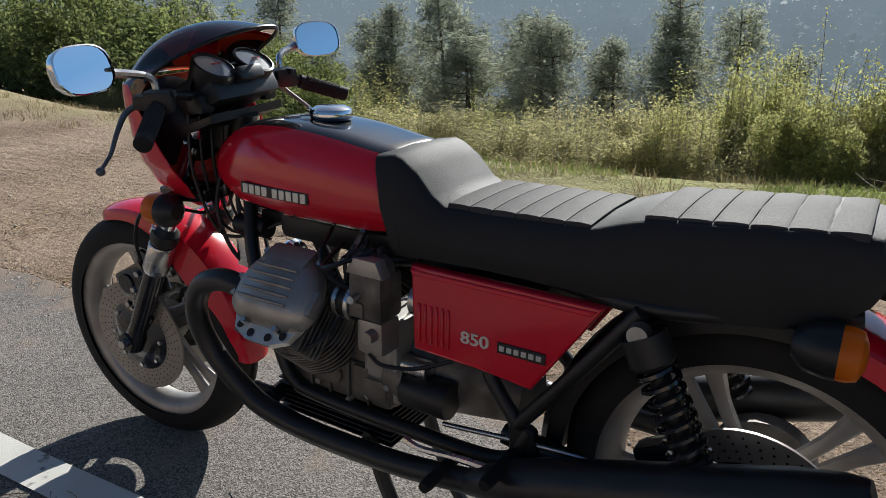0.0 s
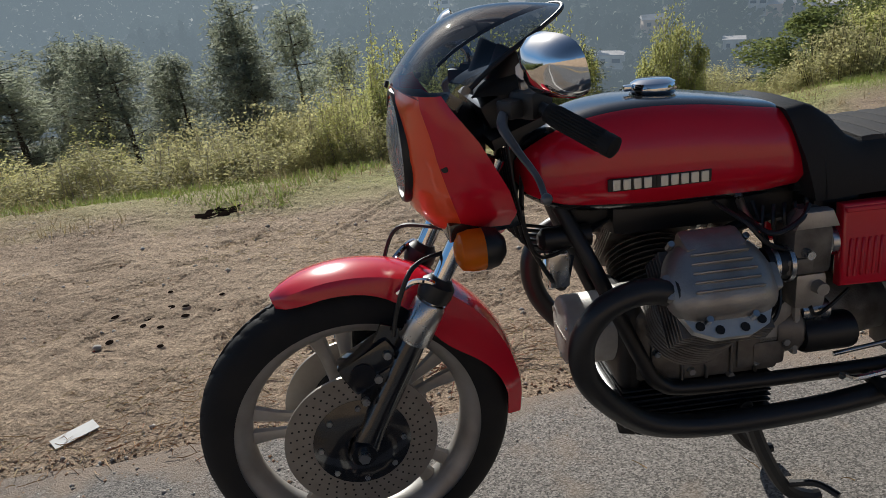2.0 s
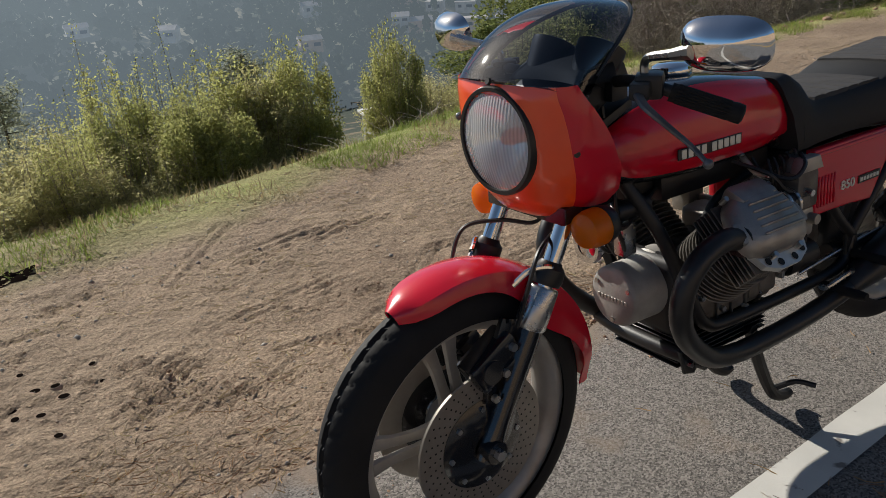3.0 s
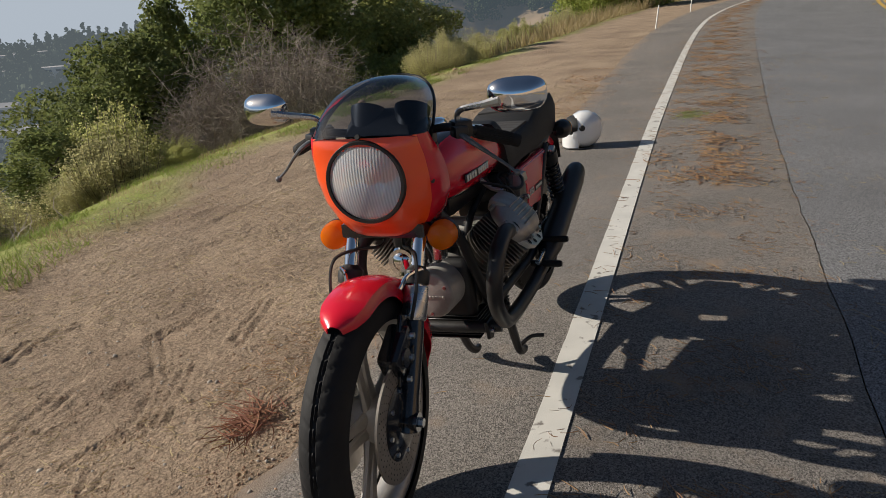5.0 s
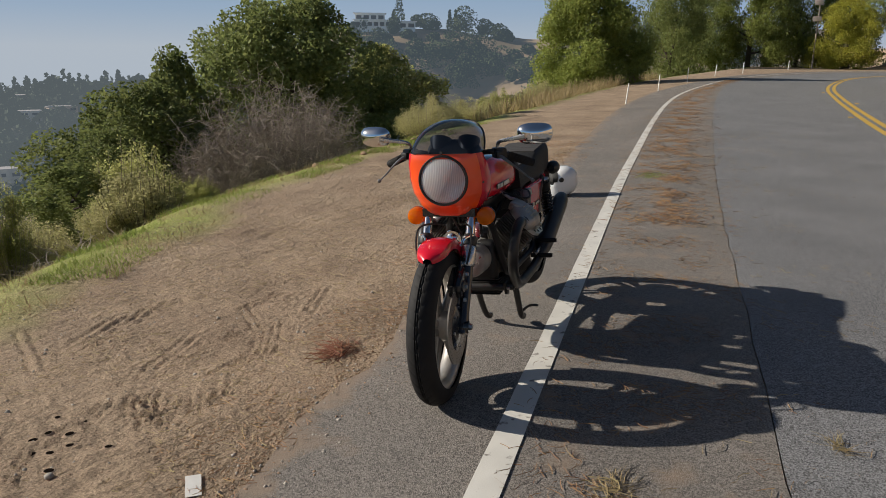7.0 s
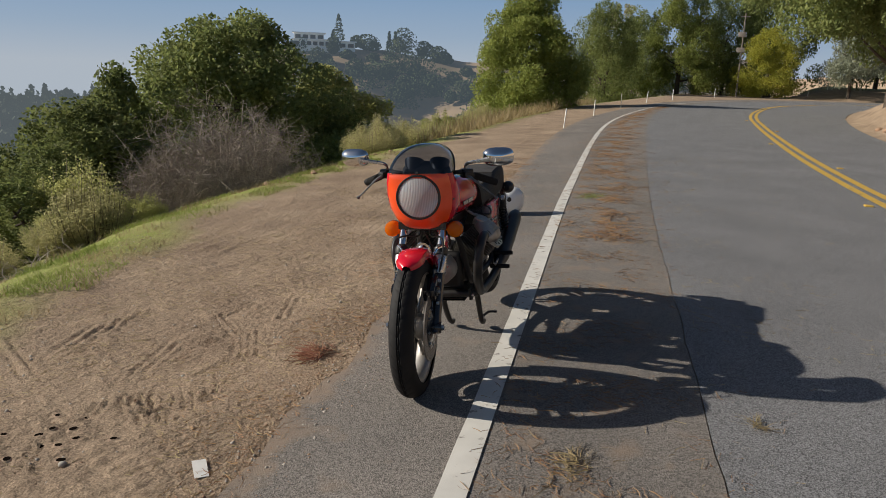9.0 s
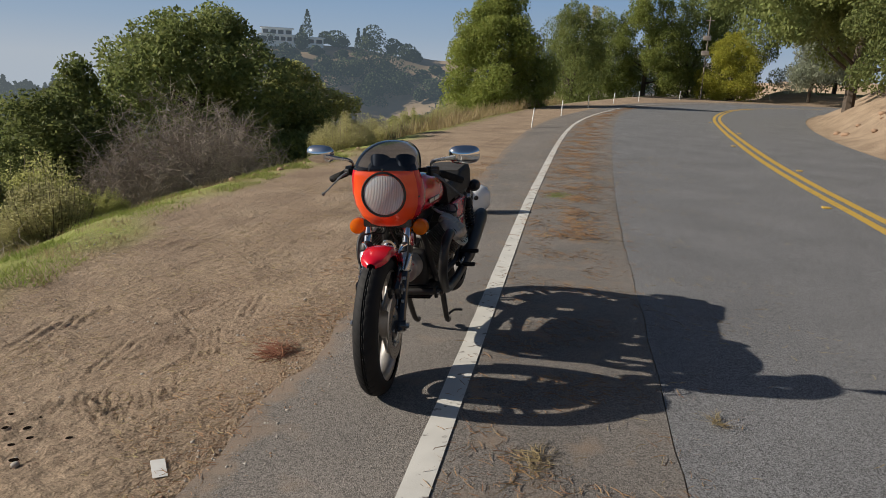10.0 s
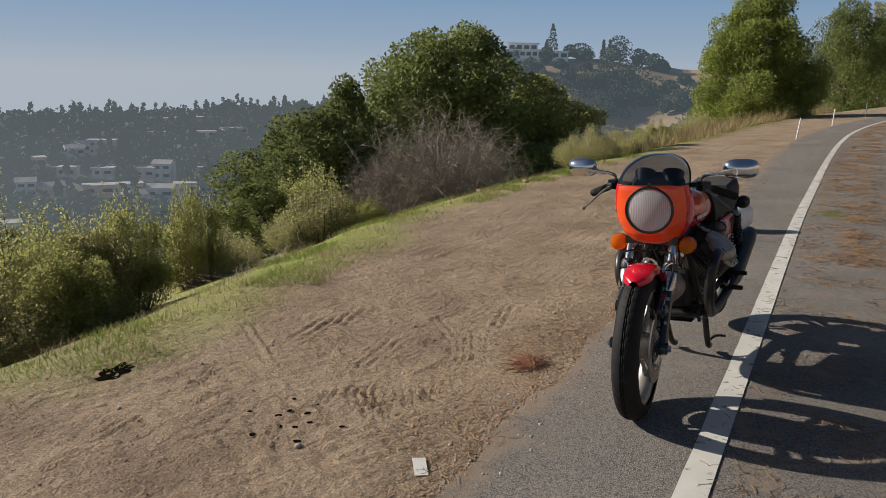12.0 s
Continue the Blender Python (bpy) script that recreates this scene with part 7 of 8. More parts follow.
    if s < 0:
        for v in list(all_.values()) + clamps + foot_pegs + fins + rings + ribs + [bowl, dome, lid, screws]:
            flip(v)
    cyl = part("cylinder", bm, M_GREYCAST, bike, "finned air-cooled cylinder")
    head = part("cylinder_head", hb, M_GREYCAST, cyl)
    for k in fins:
        part("head_fin", k, M_GREYCAST, cyl)
    for k in rings:
        part("fin", k, M_GREYCAST, cyl)
    cover = part("valve_cover", vb, M_ALU, bike, "ribbed cast aluminium valve cover")
    for k in ribs:
        part("rib", k, M_ALU, cover)
    tagged(part("cover_bolt", bolts, M_STEEL, cyl), kind="stuff")
    part("head_guard", gasket, M_BADGE, cyl, "bright drilled plate under the cover", smooth=False)
    tagged(part("drilled_hole", holes, M_DARK, cyl), kind="stuff")
    c = part("carburettor", carb, M_GREYCAST, bike, "grey cast carburettor")
    part("float_bowl", bowl, M_ALU, c)
    part("carburettor_cap", dome, M_GREYCAST, c)
    part("slide_cover", lid, M_ALU, c)
    part("idle_screw", screws, M_STEEL, c)
    part("intake_rubber", tubeb, M_SATIN, c)
    for k in clamps:
        part("hose_clamp", k, M_STEEL, c)
    part("intake_trumpet", trumpet, M_STEEL, c)
    e = part("exhaust_pipe", header, M_PIPE, bike, "matt black exhaust header pipe")
    part("silencer", silencer, M_PIPE, e, "matt black upswept silencer")
    part("pipe_flange", flange, M_SATIN, e)
    b = part("footrest_plate", bracket, M_SATIN, bike)
    for k in foot_pegs:
        part("footrest", k, M_RUBBER, b, "black rubber footrest")
    part("foot_lever", lever_, M_STEEL, b, "bare metal foot lever")


cylinder(1)
cylinder(-1)
# crossover pipe and engine guard rail under the sump
rail("crossover_pipe", [(0.22, 0.17, 0.30), (0.235, 0.08, 0.30), (0.235, -0.08, 0.30), (0.22, -0.17, 0.30)], 0.019, M_PIPE)
part("crossover_bracket", plate(B(), [(0.27, 0.33), (0.255, 0.27), (0.225, 0.262), (0.20, 0.29), (0.22, 0.33)], 0.13, 0.142, 0.003, 1), M_SATIN, bike)
part("bracket_bolt", lathe(B(), [(0, 0.012), (0.008, 0.012), (0.008, 0), (0, 0)], along_y(0.245, 0.142, 0.297), 8), M_STEEL, bike)

# centre stand
stand = part("centre_stand", tube(B(), [(-0.02, -0.11, 0.27), (-0.02, 0.11, 0.27)], 0.014, 10), M_SATIN, bike, "black centre stand holding the machine up")
for s, fx in ((1, -0.175), (-1, -0.165)):
    part("stand_leg", tube(B(), [(-0.02, 0.10 * s, 0.27), (-0.06, 0.10 * s, 0.16), (-0.12, 0.095 * s, 0.05), (fx, 0.09 * s, 0.014), (fx - 0.03, 0.09 * s, 0.013)], [0.016, 0.016, 0.015, 0.015, 0.012], 9, 4), M_SATIN, stand)
part("stand_tang", tube(B(), [(-0.13, 0.10, 0.06), (-0.17, 0.13, 0.075), (-0.195, 0.17, 0.07)], [0.008, 0.007, 0.007], 8, 4), M_SATIN, stand)

# wiring clutter, hoses and rods about the engine
for k in range(5):
    cable([(-0.02 - 0.02 * k, 0.13, 0.70), (-0.01 - 0.02 * k, 0.15, 0.66 + 0.01 * k), (-0.03 - 0.02 * k, 0.14, 0.58), (-0.05, 0.11, 0.50 - 0.01 * k), (-0.1, 0.08, 0.46)], 0.004)
for s in (1, -1):
    cable([(0.08, 0.22 * s, 0.53), (0.03, 0.24 * s, 0.515), (-0.01, 0.22 * s, 0.54), (-0.03, 0.16 * s, 0.60), (-0.02, 0.09 * s, 0.70)], 0.004)
rail("brake_rod", [(-0.20, 0.10, 0.36), (-0.45, 0.12, 0.40), (-0.62, 0.12, 0.40)], 0.005, M_STEEL)
part("battery_box", block(B(), (0.2, 0.2, 0.16), Matrix.Translation((-0.3, 0, 0.6)), 0.015), M_SATIN, bike, "black box behind the side panels")
part("air_box", block(B(), (0.1, 0.18, 0.1), Matrix.Translation((-0.19, 0, 0.64)), 0.02), M_SATIN, bike)
part("coil_bracket", block(B(), (0.16, 0.08, 0.06), Matrix.Translation((0.24, 0, 0.70)), 0.012), M_SATIN, bike)
# black block added to fill the dark see-through gap under the tank
part("under_tank_filler", block(B(), (0.36, 0.13, 0.07), Matrix.Translation((0.06, 0, 0.685)), 0.02), M_SATIN, bike)
part("coil", lathe(B(), [(0, 0), (0.022, 0), (0.022, 0.09), (0.012, 0.1), (0, 0.1)], along_x(0.28, 0.055, 0.66), 16), M_SATIN, bike)
part("regulator", block(B(), (0.04, 0.03, 0.07), Matrix.Translation((0.345, 0.06, 0.60)), 0.006), M_STEEL, bike)
part("final_drive", lathe(B(), [(0, -0.05), (0.06, -0.05), (0.09, -0.02), (0.092, 0.02), (0.06, 0.05), (0, 0.05)], along_y(RA.x, -0.095, RA.z), 28), M_GREYCAST, bike, "cast final drive housing")
part("rear_caliper", block(B(), (0.09, 0.05, 0.07), Matrix.Translation((-0.62, 0.085, 0.43)) @ pose(0, 0, 0, 0, 30), 0.012), M_BLACK, bike)


# tail: rear mudguard, lamp, indicators
def rear_guard():
    rows = []
    for i in range(25):
        t = i / 24
        a = radians(52 + (190 - 52) * t)
        rad = 0.362
        w = 0.075
        row = []
        for k in range(11):
            u = -1 + 2 * k / 10
            drop = 0.012 * u * u + (0.04 * (abs(u) - 0.7) / 0.3 if abs(u) > 0.7 else 0)
            row.append((RA.x - (rad - drop) * math.cos(a), w * min(1, abs(u) / 0.8) * (1 if u > 0 else -1), RA.z + (rad - drop) * math.sin(a)))
        rows.append(row)
    bm = loft(B(), rows, caps=False, loop=False)
    bmesh.ops.solidify(bm, geom=bm.faces[:], thickness=0.003)
    return bm


tail = part("rear_mudguard", rear_guard(), M_RED, bike, "red rear mudguard")
tail.data.materials.append(M_SATIN)
for f in tail.data.polygons:
    if f.center.x > -0.83:
        f.material_index = 1
part("tail_lamp", block(B(), (0.06, 0.11, 0.07), Matrix.Translation((-0.985, 0, 0.735)), 0.014, 3), M_LENSRED, tail, "red tail lamp")
part("number_plate", block(B(), (0.008, 0.19, 0.15), Matrix.Translation((-0.96, 0, 0.63)) @ pose(0, 0, 0, 0, 8), 0.002, 1), M_SATIN, tail, "plate carrier seen from its black back")
part("tail_box", block(B(), (0.1, 0.15, 0.07), Matrix.Translation((-0.91, 0, 0.79)), 0.012, 2), M_SATIN, tail)
for s in (1, -1):
    ri = part("rear_indicator", lathe(B(), [(0, 0), (0.018, 0.0), (0.034, 0.018), (0.038, 0.042), (0.038, 0.056), (0, 0.056)], Matrix.Translation((-0.775, 0.15 * s, 0.705)) @ pose(0, 0, 0, 0, -90), 26), M_SATIN, bike, "black rear indicator with amber lens")
    part("lens", lathe(B(), [(0.037, 0), (0.037, 0.012), (0.033, 0.024), (0.018, 0.031), (0, 0.033)], Matrix.Translation((-0.831, 0.15 * s, 0.705)) @ pose(0, 0, 0, 0, -90), 26), M_AMBER, ri, "amber plastic lens")
    part("stalk", tube(B(), [(-0.77, 0.14 * s, 0.712), (-0.78, 0.07 * s, 0.716)], 0.008, 8), M_SATIN, ri)

for s in (1, -1):
    cable([(0.02, 0.12 * s, 0.69), (0.0, 0.2 * s, 0.672), (-0.05, 0.2 * s, 0.69), (-0.085, 0.165 * s, 0.705)], 0.005)
    cable([(0.06, 0.1 * s, 0.71), (0.03, 0.17 * s, 0.685), (0.0, 0.185 * s, 0.65), (-0.05, 0.175 * s, 0.625)], 0.0045)
    cable([(-0.09, 0.185 * s, 0.515), (-0.11, 0.17 * s, 0.49), (-0.16, 0.13 * s, 0.48), (-0.22, 0.1 * s, 0.5)], 0.004)
    rail("fuel_tap", [(0.0, 0.07 * s, 0.71), (0.0, 0.115 * s, 0.675), (-0.005, 0.15 * s, 0.668)], 0.008, M_STEEL)

# ---- things by the road ----
def helmet():
    h = tagged(new("helmet"), "white full-face motorcycle helmet resting on the asphalt", "helmet")
    bm = B()
    rows = []
    # stations from the rear to the chin: x, half width, low, high
    for x, w, lo, hi in ((-0.135, 0.03, 0.13, 0.19), (-0.125, 0.075, 0.07, 0.225), (-0.09, 0.108, 0.03, 0.262), (-0.03, 0.122, 0.0, 0.282), (0.03, 0.122, 0.0, 0.277), (0.075, 0.112, 0.0, 0.252), (0.10, 0.10, 0.0, 0.225)):
        rows.append([(x, w * math.copysign(abs(math.cos(a)) ** 0.8, math.cos(a)), (lo + hi) / 2 + (hi - lo) / 2 * math.copysign(abs(math.sin(a)) ** 0.8, math.sin(a))) for a in np.linspace(0, 2 * math.pi, 28, False)])
    part("shell", loft(bm, rows), M_WHITEP, h)
    chin = []
    for a in np.linspace(-1.45, 1.45, 15):
        chin.append((0.045 + 0.115 * math.cos(a), 0.112 * math.sin(a), 0.055))
    c = B()
    crow = [[(x, y, 0.004), (x * 1.02, y * 1.02, 0.05), (x * 0.985, y * 0.99, 0.108), (x * 0.92, y * 0.93, 0.112), (x * 0.9, y * 0.9, 0.01)] for x, y, z in chin]
    part("chin_bar", loft(c, crow), M_WHITEP, h)
    part("eye_port", loft(B(), [[(0.07, 0.121 * math.cos(a), 0.172 + 0.08 * math.sin(a)) for a in np.linspace(0, 2 * math.pi, 20, False)], [(0.112, 0.108 * math.cos(a), 0.168 + 0.068 * math.sin(a)) for a in np.linspace(0, 2 * math.pi, 20, False)],
                                [(0.136, 0.07 * math.cos(a), 0.164 + 0.045 * math.sin(a)) for a in np.linspace(0, 2 * math.pi, 20, False)]]), M_DARK, h, "dark open eye port")
    part("rim_trim", tube(B(), [(0.155 * math.cos(a) if abs(a) < 1.3 else 0.03 + 0.11 * math.cos(a), 0.122 * math.sin(a), 0.006) for a in np.linspace(-math.pi, math.pi, 25)], 0.009, 6, 1), M_SATIN, h, "black rubber trim")
    for s in (1, -1):
        part("visor_pivot", lathe(B(), [(0, 0.01), (0.02, 0.008), (0.024, 0), (0, 0)], along_y(0.035, 0.118 if s > 0 else -0.128, 0.165), 16), M_SATIN, h)
    h.matrix_basis = pose(2.9, 1.86, land(2.9, 1.86) + 0.006, 0, 0, 116) @ Matrix.Scale(1.08, 4)


helmet()


def delineator(x, y, lean, h=0.92):
    post = tagged(new("marker_post"), "slim white plastic road marker post", "post", "marker posts along the bend")
    z = land(x, y)
    post.matrix_basis = pose(x, y, z, lean, lean * 0.6, 15)
    bm = B()
    plate(bm, [(-0.055, -0.15), (0.055, -0.15), (0.055, h - 0.06), (0.02, h), (-0.02, h), (-0.055, h - 0.06)], -0.012, 0.012, 0.006)
    part("blade", bm, M_POST, post)
    part("reflector", block(B(), (0.06, 0.006, 0.1), Matrix.Translation((0, -0.015, h - 0.16)), 0.002, 1), M_STEEL, post)


M_POST = material("white_plastic", (0.72, 0.71, 0.67), 0.6, dark=(0.55, 0.52, 0.47), scale=6, amount=0.8)
for x, y, lean, tall in ((18.4, 3.45, 5, 0.62), (27.0, 3.4, 2, 0.66), (37.0, 2.95, -1, 0.72), (45.6, 1.9, 5, 0.74), (52.5, 0.3, 1, 0.78), (69.2, -3.4, 2, 0.8), (80, -13, 1, 0.8), (68, -34, 0, 0.8), (70, -42, 2, 0.8)):
    delineator(x, y, lean, tall)

pole = tagged(new("utility_pole"), "thin pale pole with two tilted panels among the trees", "pole")
pole.matrix_basis = pose(77.5, -5.9, land(77.5, -5.9), 0, 0, 0) @ Matrix.Scale(1.25, 4)
part("mast", tube(B(), [(0, 0, -0.3), (0, 0, 6.6)], [0.07, 0.045], 10, 2), M_TWIG, pole)
for z in (4.9, 3.7):
    part("panel", block(B(), (0.08, 0.62, 0.42), Matrix.Translation((-0.2, 0.1, z)) @ pose(0, 0, 0, 0, 28, 12), 0.02), M_TWIG, pole)
    part("bracket", tube(B(), [(0, 0, z), (-0.2, 0.08, z)], 0.03, 6, 1), M_TWIG, pole)
part("crossarm", tube(B(), [(0, -0.35, 6.3), (0, 0.35, 6.3)], 0.04, 6, 1), M_TWIG, pole)

# a scrap of card, a pale stone, a twist of fallen needles
card = tagged(new("paper_scrap", mesh_of("paper_scrap", block(B(), (0.125, 0.052, 0.002), None, 0.0005, 1), M_PAPER := material("white_card", (0.7, 0.69, 0.66), 0.8, dark=(0.58, 0.56, 0.52), scale=30))), "flat white scrap of card lying on the dirt", "litter")
card.matrix_basis = pose(-2.68, 1.825, land(-2.68, 1.825) + relief(-2.68, 1.825) - 0.003, 1, -1, 40)


def pebble(rng, r):
    bm = B()
    bmesh.ops.create_icosphere(bm, subdivisions=2, radius=r)
    for v in bm.verts:
        v.co *= 1 + 0.25 * noise.noise(v.co * (1.2 / r) + Vector((rng.uniform(0, 50), 0, 0)))
        v.co.z *= 0.65
    return bm


M_STONE = material("pale_stone", (0.45, 0.41, 0.36), 0.85, dark=(0.3, 0.26, 0.22), scale=20, amount=0.8, bump=0.05, bump_scale=80, random_tint=0.3)
rs = random.Random(4)
stone = tagged(new("stone", mesh_of("stone", pebble(rs, 0.016), M_STONE)), "small pale stone beside the burrow holes", "stone")
stone.matrix_basis = pose(-2.8, 2.344, land(-2.8, 2.344) + 0.02)
for k in range(34):
    # broken clods along the rim by the dry shrub and on the bank
    if k < 20:
        x = rs.uniform(4.5, 10.5)
        y = float(np.interp(x, EDGE_X, EDGE_Y)) - rs.uniform(-0.15, 0.35)
        r = rs.uniform(0.02, 0.07)
    else:
        x = rs.uniform(10, 24)
        y = float(np.interp(x, [p[0] for p in RIGHT], [p[1] for p in RIGHT])) - rs.uniform(0.3, 1.6)
        r = rs.uniform(0.05, 0.16)
    s = tagged(new("clod", mesh_of("clod", pebble(rs, r), M_CLOD if k else (M_CLOD := material("earth_clod", (0.34, 0.22, 0.14), 0.95, dark=(0.24, 0.155, 0.1), scale=6, amount=0.8, bump=0.08, bump_scale=40)))),
               "broken clod of tan earth" + (" along the rim" if k < 20 else " on the dirt bank"), "clod", "broken clods of earth")
    s.matrix_basis = pose(x, y, land(x, y) + r * 0.2, 0, 0, rs.uniform(0, 360))

# near-black colour that stands in for the shade inside the holes
M_PIT_SHADE = material("hollow", (0.008, 0.006, 0.005), 1.0, dark=(0.014, 0.01, 0.008), scale=20, spec=0.0)
M_SPOIL = material("pale_spoil", (0.4, 0.3, 0.22), 0.95, dark=(0.3, 0.215, 0.15), scale=40, amount=0.8, spec=0.1)
# burrow holes in the trodden dirt: a low rim round a flat black disc
for x, y in ((-2.44, 2.72), (-2.62, 2.64), (-2.56, 2.63), (-2.54, 2.54), (-2.61, 2.46), (-2.66, 2.78), (-2.69, 2.56), (-2.68, 2.48), (-2.82, 2.59), (-2.57, 2.31), (-2.77, 2.38), (-2.42, 2.58)):
    r = rs.uniform(0.009, 0.014)
    hole = tagged(new("burrow_hole"), "small dark burrow hole ringed with loose dirt", "hole", "burrow holes in the dirt")
    hole.matrix_basis = pose(x, y, land(x, y) + relief(x, y) + 0.007, 0, 0, rs.uniform(0, 360)) @ Matrix.Diagonal((1.25, 1, 1, 1))
    part("rim", lathe(B(), [(r * 1.9, -0.01), (r * 1.5, -0.004), (r * 1.2, 0.0), (r * 1.02, 0.0), (r * 0.9, -0.006)], None, 14), M_SPOIL, hole)
    part("pit", lathe(B(), [(r * 1.04, 0.0005), (0, -0.001)], None, 14), M_PIT_SHADE, hole)

# a larger washed-out hole near the rim, its shade a ragged black sheet
pit = tagged(new("burrow_hole"), "wide dark hollow dug under the grassy rim", "hole")
pit.matrix_basis = pose(-2.68, 3.79, land(-2.68, 3.79) + relief(-2.68, 3.79) + 0.008, 0, 0, 25) @ Matrix.Diagonal((1.7, 0.9, 1, 1))


def ragged(bm, amount, seed):
    """Break up a round outline, most of all on one side."""
    for v in bm.verts:
        r = v.co.xy.length
        if r > 0.001:
            a = math.atan2(v.co.y, v.co.x)
            k = 1 + amount * noise.noise((math.cos(a) * 1.9, math.sin(a) * 1.9, seed)) + 0.4 * amount * noise.noise((math.cos(a) * 6, math.sin(a) * 6, seed))
            v.co.x, v.co.y = v.co.x * k, v.co.y * k
            v.co.z += 0.014 * noise.noise((v.co.x * 30, v.co.y * 30, seed)) * (v.co.z > -0.01)
    return bm


part("rim", ragged(lathe(B(), [(0.12, -0.014), (0.085, -0.008), (0.064, -0.002), (0.052, -0.004), (0.044, -0.03)], None, 28), 0.7, 3), M_CLOD, pit)
part("pit", ragged(lathe(B(), [(0.07, 0.002), (0.03, 0.001), (0, 0.0)], None, 28), 0.7, 3), M_PIT_SHADE, pit)

# raised road studs beside the centre line
for x, dy in ((2.6, 0.35), (5.2, 0.36), (9.5, -0.35), (14.5, 0.34), (20, -0.34), (26, 0.34)):
    i = min(range(len(YELLOW_LINE)), key=lambda k: abs(YELLOW_LINE[k].x - x))
    p = YELLOW_LINE[i]
    st = tagged(new("road_stud", mesh_of("road_stud", block(B(), (0.1, 0.1, 0.02), None, 0.008), M_YELLOW)), "square yellow raised road stud", "road stud", "road studs")
    st.matrix_basis = pose(p.x, p.y + dy * 0.9, land(p.x, p.y) + 0.013)


# ---- scattered litter ----
def scatter_strips(name, label, category, mat, count, place, length, width, seed, lift=0.004, bend=0.3, upright=0.0):
    """Thin curved bits: fallen needles, straw, grass blades; each three short quads."""
    rng = np.random.default_rng(seed)
    V, F = [], []
    for _ in range(count):
        x, y = place(rng)
        z = land(x, y) + lift
        a = rng.uniform(0, 2 * math.pi)
        L, w = length * rng.uniform(0.5, 1.3), width * rng.uniform(0.7, 1.3)
        curl = rng.normal(0, bend)
        base = len(V)
        px, py, pz = x, y, z
        up = upright * rng.uniform(0.5, 1.2)
        for k in range(4):
            t = k / 3
            ww = w * (1 - 0.75 * t)
            V.append((px - math.sin(a) * ww, py + math.cos(a) * ww, pz))
            V.append((px + math.sin(a) * ww, py - math.cos(a) * ww, pz + (0.0 if upright else 0.0015)))
            rise = up * math.cos(0.9 * t * (0.6 + abs(curl)))
            px += math.cos(a) * L / 3 * (math.sqrt(max(0.05, 1 - min(1, rise) ** 2)))
            py += math.sin(a) * L / 3 * (math.sqrt(max(0.05, 1 - min(1, rise) ** 2)))
            pz += rise * L / 3 + (0 if upright else rng.uniform(-0.001, 0.003))
            a += curl
        for k in range(3):
            b = base + 2 * k
            F.append((b, b + 1, b + 3, b + 2))
    me = cards_mesh(name, np.array(V), np.array(F), mat)
    return tagged(new(name, me), label, category, kind="stuff")


def on_strip(lo, hi, x0, x1, power=1.0):
    """Between the seam and the edge line: lo and hi say how far across."""
    sx, sy = [p.x for p in SEAM_LINE[:-14]], [p.y for p in SEAM_LINE[:-14]]
    wx, wy = [p.x for p in WHITE_LINE[:-14]], [p.y for p in WHITE_LINE[:-14]]

    def pick(rng):
        x = x0 + (x1 - x0) * rng.uniform() ** power
        a, b = float(np.interp(x, sx, sy)), float(np.interp(x, wx, wy))
        t = rng.normal((lo + hi) / 2, (hi - lo) / 3)
        return x, a + (b - a) * t
    return pick


def clumped(pick, scale, cut, seed):
    def p(rng):
        for _ in range(60):
            x, y = pick(rng)
            if noise.noise((x * scale, y * scale, seed)) > cut:
                return x, y
        return x, y
    return p


scatter_strips("needle_litter", "scattered rust-brown fallen pine needles on the asphalt", "pine needles", M_NEEDLE, 7000, clumped(on_strip(0.05, 0.95, -3.4, 16, 1.3), 2.2, -0.03, 3), 0.055, 0.0013, 81, 0.008)
scatter_strips("needle_litter", "drifts of rust-brown pine needles along the strip", "pine needles", M_NEEDLE, 11000, clumped(on_strip(0.22, 0.85, 1.5, 38), 2.3, -0.02, 5), 0.1, 0.0045, 82, 0.009)
scatter_strips("needle_litter", "few pale dry needles on the road", "pine needles", M_STRAW, 700, clumped(on_strip(-1.2, 0.3, -3.4, 10), 1.2, 0.0, 6), 0.07, 0.0014, 83, 0.009)


def on_dirt(lo, hi, x0, x1):
    def pick(rng):
        x = rng.uniform(x0, x1)
        a = float(np.interp(x, [p[0] for p in OUTER[:18]], [p[1] for p in OUTER[:18]]))
        b = float(np.interp(x, EDGE_X, EDGE_Y))
        return x, a + (b - a) * rng.uniform(lo, hi)
    return pick


scatter_strips("straw_litter", "scattered pale straw bits on the dirt", "straw", M_STRAW, 9000, clumped(on_dirt(0.0, 0.95, -5, 7), 1.3, -0.1, 7), 0.05, 0.0014, 84, 0.012)
scatter_strips("needle_litter", "orange-brown needles along the asphalt's edge", "pine needles", M_NEEDLE, 2600, clumped(on_dirt(-0.02, 0.16, -4, 9), 1.5, -0.02, 8), 0.05, 0.001, 85, 0.008)


def around(cx, cy, r):
    return lambda rng: (cx + rng.normal(0, r), cy + rng.normal(0, r * 0.6))


scatter_strips("needle_clump", "dark red-brown clump of fallen needles at the asphalt's edge", "pine needles", M_RUST := material("rusty_needles", (0.2, 0.075, 0.035), 0.85, dark=(0.12, 0.045, 0.025), scale=3, random_tint=0.4), 190, around(-1.5, 1.955, 0.05), 0.12, 0.0022, 86, 0.012, 0.25)
scatter_strips("grass_tuft", "small pale green weed lying on the road", "weed", M_STRAW, 40, around(-1.67, -0.19, 0.025), 0.08, 0.0022, 87, 0.012, 0.3, 0.25)
scatter_strips("grass_tuft", "small yellow-green patch of moss on the asphalt", "weed", M_GRASS, 420, around(4.3, 1.13, 0.13), 0.045, 0.003, 88, 0.008, 0.4, 0.2)
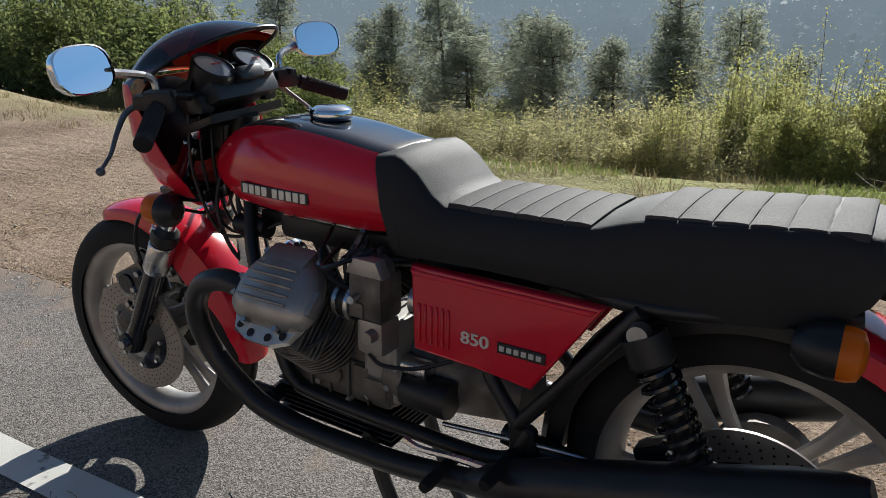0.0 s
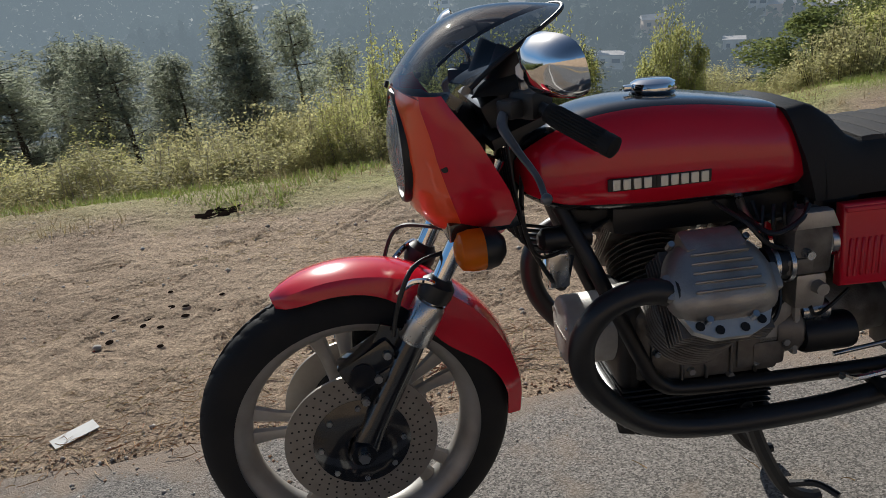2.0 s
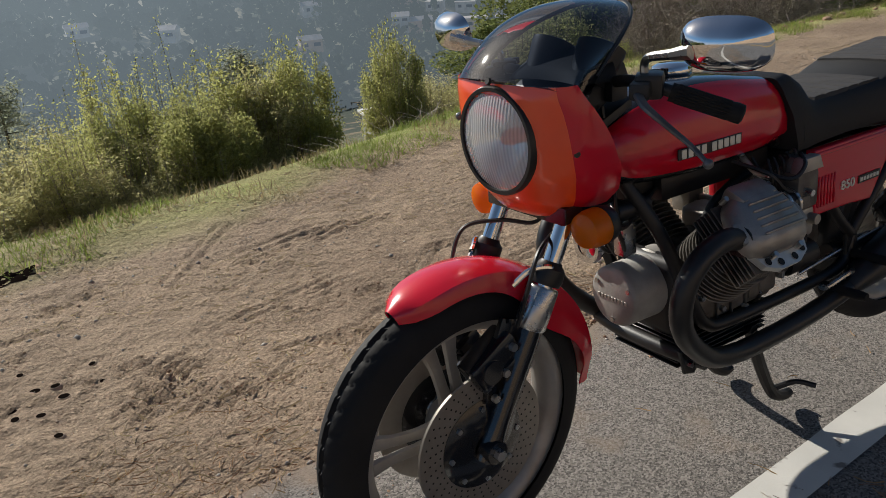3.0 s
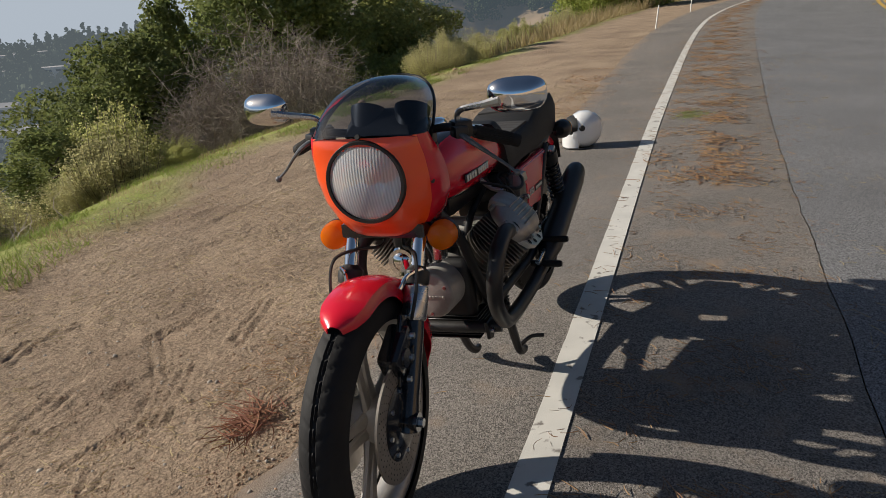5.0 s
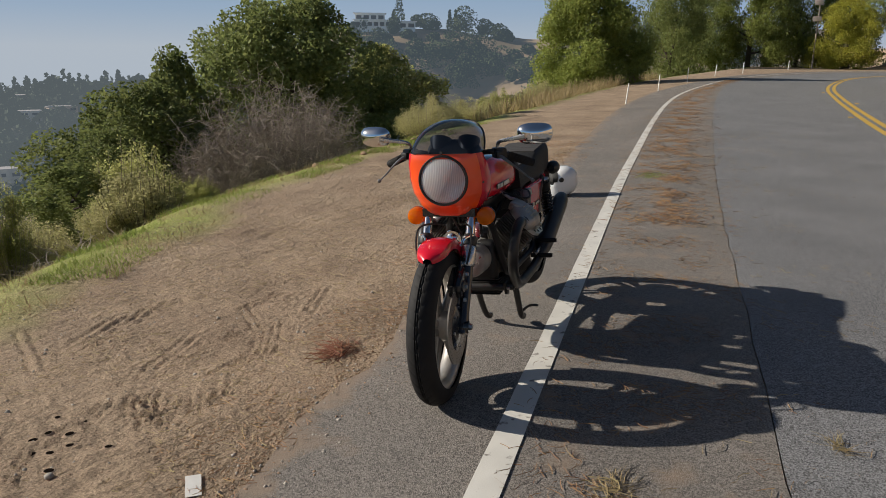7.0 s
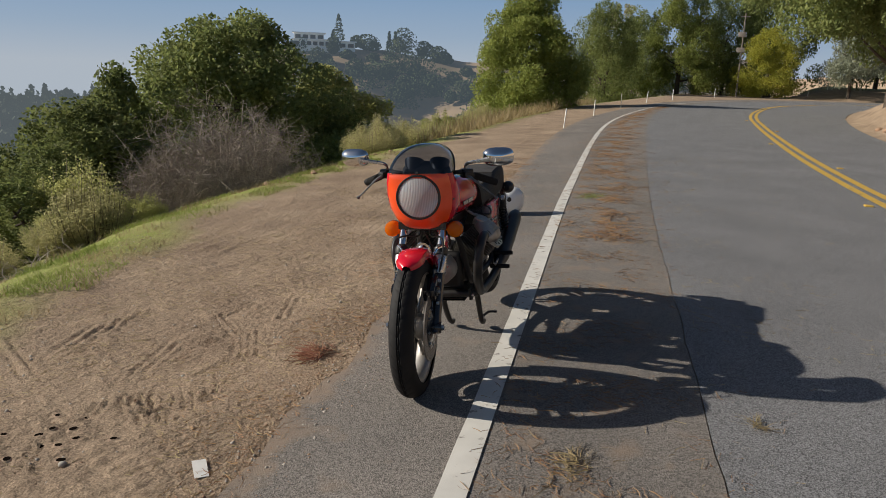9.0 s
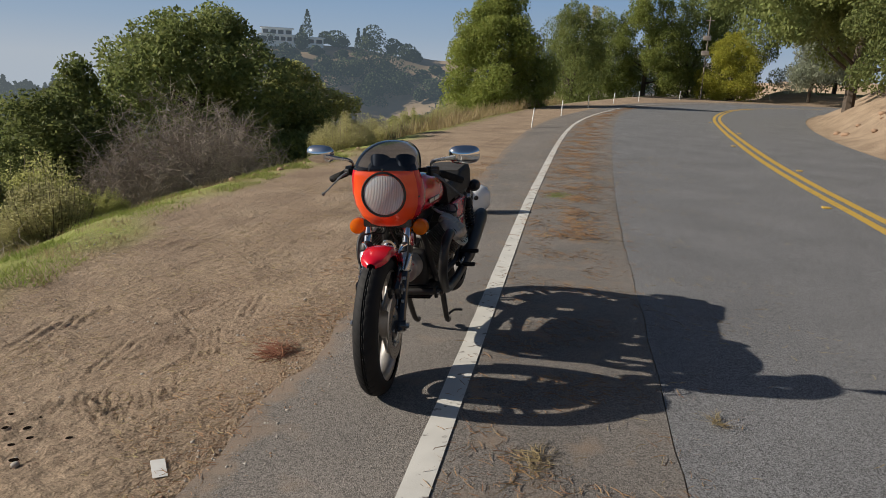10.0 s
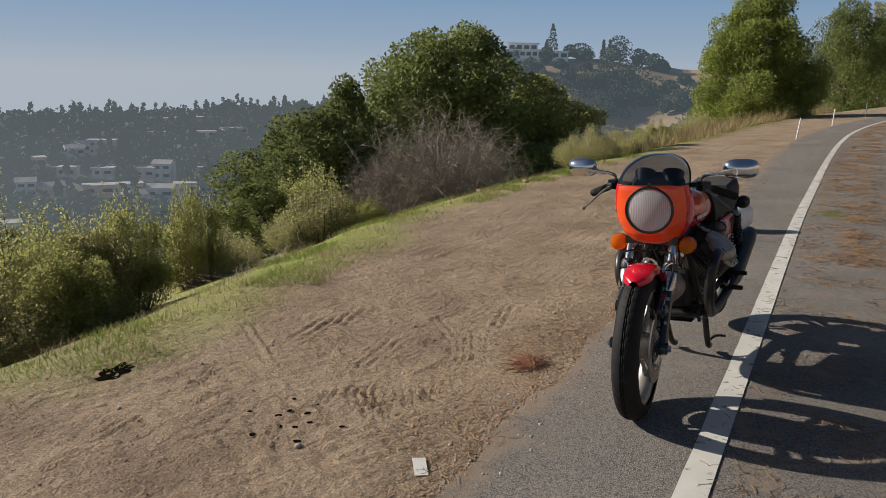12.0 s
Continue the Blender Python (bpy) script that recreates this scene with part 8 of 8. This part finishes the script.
scatter_strips("grass_tuft", "flattened straw nest on the asphalt", "weed", M_STRAW, 70, around(-2.25, 0.5, 0.05), 0.11, 0.0016, 89, 0.01, 0.5)


def along_rim(lo, hi, x0, x1):
    def pick(rng):
        x = rng.uniform(x0, x1)
        return x, float(np.interp(x, EDGE_X, EDGE_Y)) + rng.uniform(lo, hi)
    return pick


scatter_strips("grass", "short green grass along the rim", "grass", M_GRASS, 20000, clumped(along_rim(-0.75, 0.6, -5, 12), 1.1, -0.02, 9), 0.075, 0.0035, 90, 0.0, 0.35, 0.75)
scatter_strips("dry_grass", "pale dry grass along the rim", "grass", M_STRAW, 9000, clumped(along_rim(-0.8, 0.9, -10, 12), 1.6, 0.05, 10), 0.085, 0.003, 91, 0.0, 0.4, 0.85)
scatter_strips("dry_grass", "tall dry grass at the far rim", "grass", M_STRAW, 5200, along_rim(-0.4, 1.6, 17, 46), 0.55, 0.012, 92, 0.0, 0.3, 0.95)
scatter_strips("dead_branch", "tangle of pale dead branches on the rim", "branches", M_TWIG, 60, around(0.3, 6.2, 0.45), 0.42, 0.005, 93, 0.02, 0.7, 0.35)


def gravel(name, label, category, mat, count, lo, hi, seed):
    rng = np.random.default_rng(seed)
    V, F = [], []
    pick1, pick2 = on_dirt(0.0, 0.95, -4.6, 4), on_dirt(-0.08, 0.08, -5, 8)
    for k in range(count):
        x, y = (pick1 if k % 3 else pick2)(rng)
        r = rng.uniform(lo, hi) * (1.6 if rng.random() < 0.06 else 1)
        z = land(x, y) + relief(x, y) * step(0.0, 0.5, y - 1.9) + r * 0.3
        b = len(V)
        for dx, dy, dz in ((1, 0, 0), (0, 1, 0), (-1, 0, 0), (0, -1, 0), (0, 0, 0.8), (0, 0, -0.8)):
            j = rng.uniform(0.6, 1.4)
            V.append((x + dx * r * j, y + dy * r * j, z + dz * r * j))
        F += [(b, b + 1, b + 4), (b + 1, b + 2, b + 4), (b + 2, b + 3, b + 4), (b + 3, b, b + 4), (b + 1, b, b + 5), (b + 2, b + 1, b + 5), (b + 3, b + 2, b + 5), (b, b + 3, b + 5)]
    tagged(new(name, cards_mesh(name, np.array(V), np.array(F), mat)), label, category, kind="stuff")


gravel("gravel", "small loose stones on the dirt and asphalt edge", "gravel", M_STONE, 3600, 0.003, 0.009, 94)
gravel("dirt_crumbs", "loose crumbs of tan earth on the trodden shoulder", "earth crumbs", M_CLOD, 28000, 0.002, 0.006, 95)
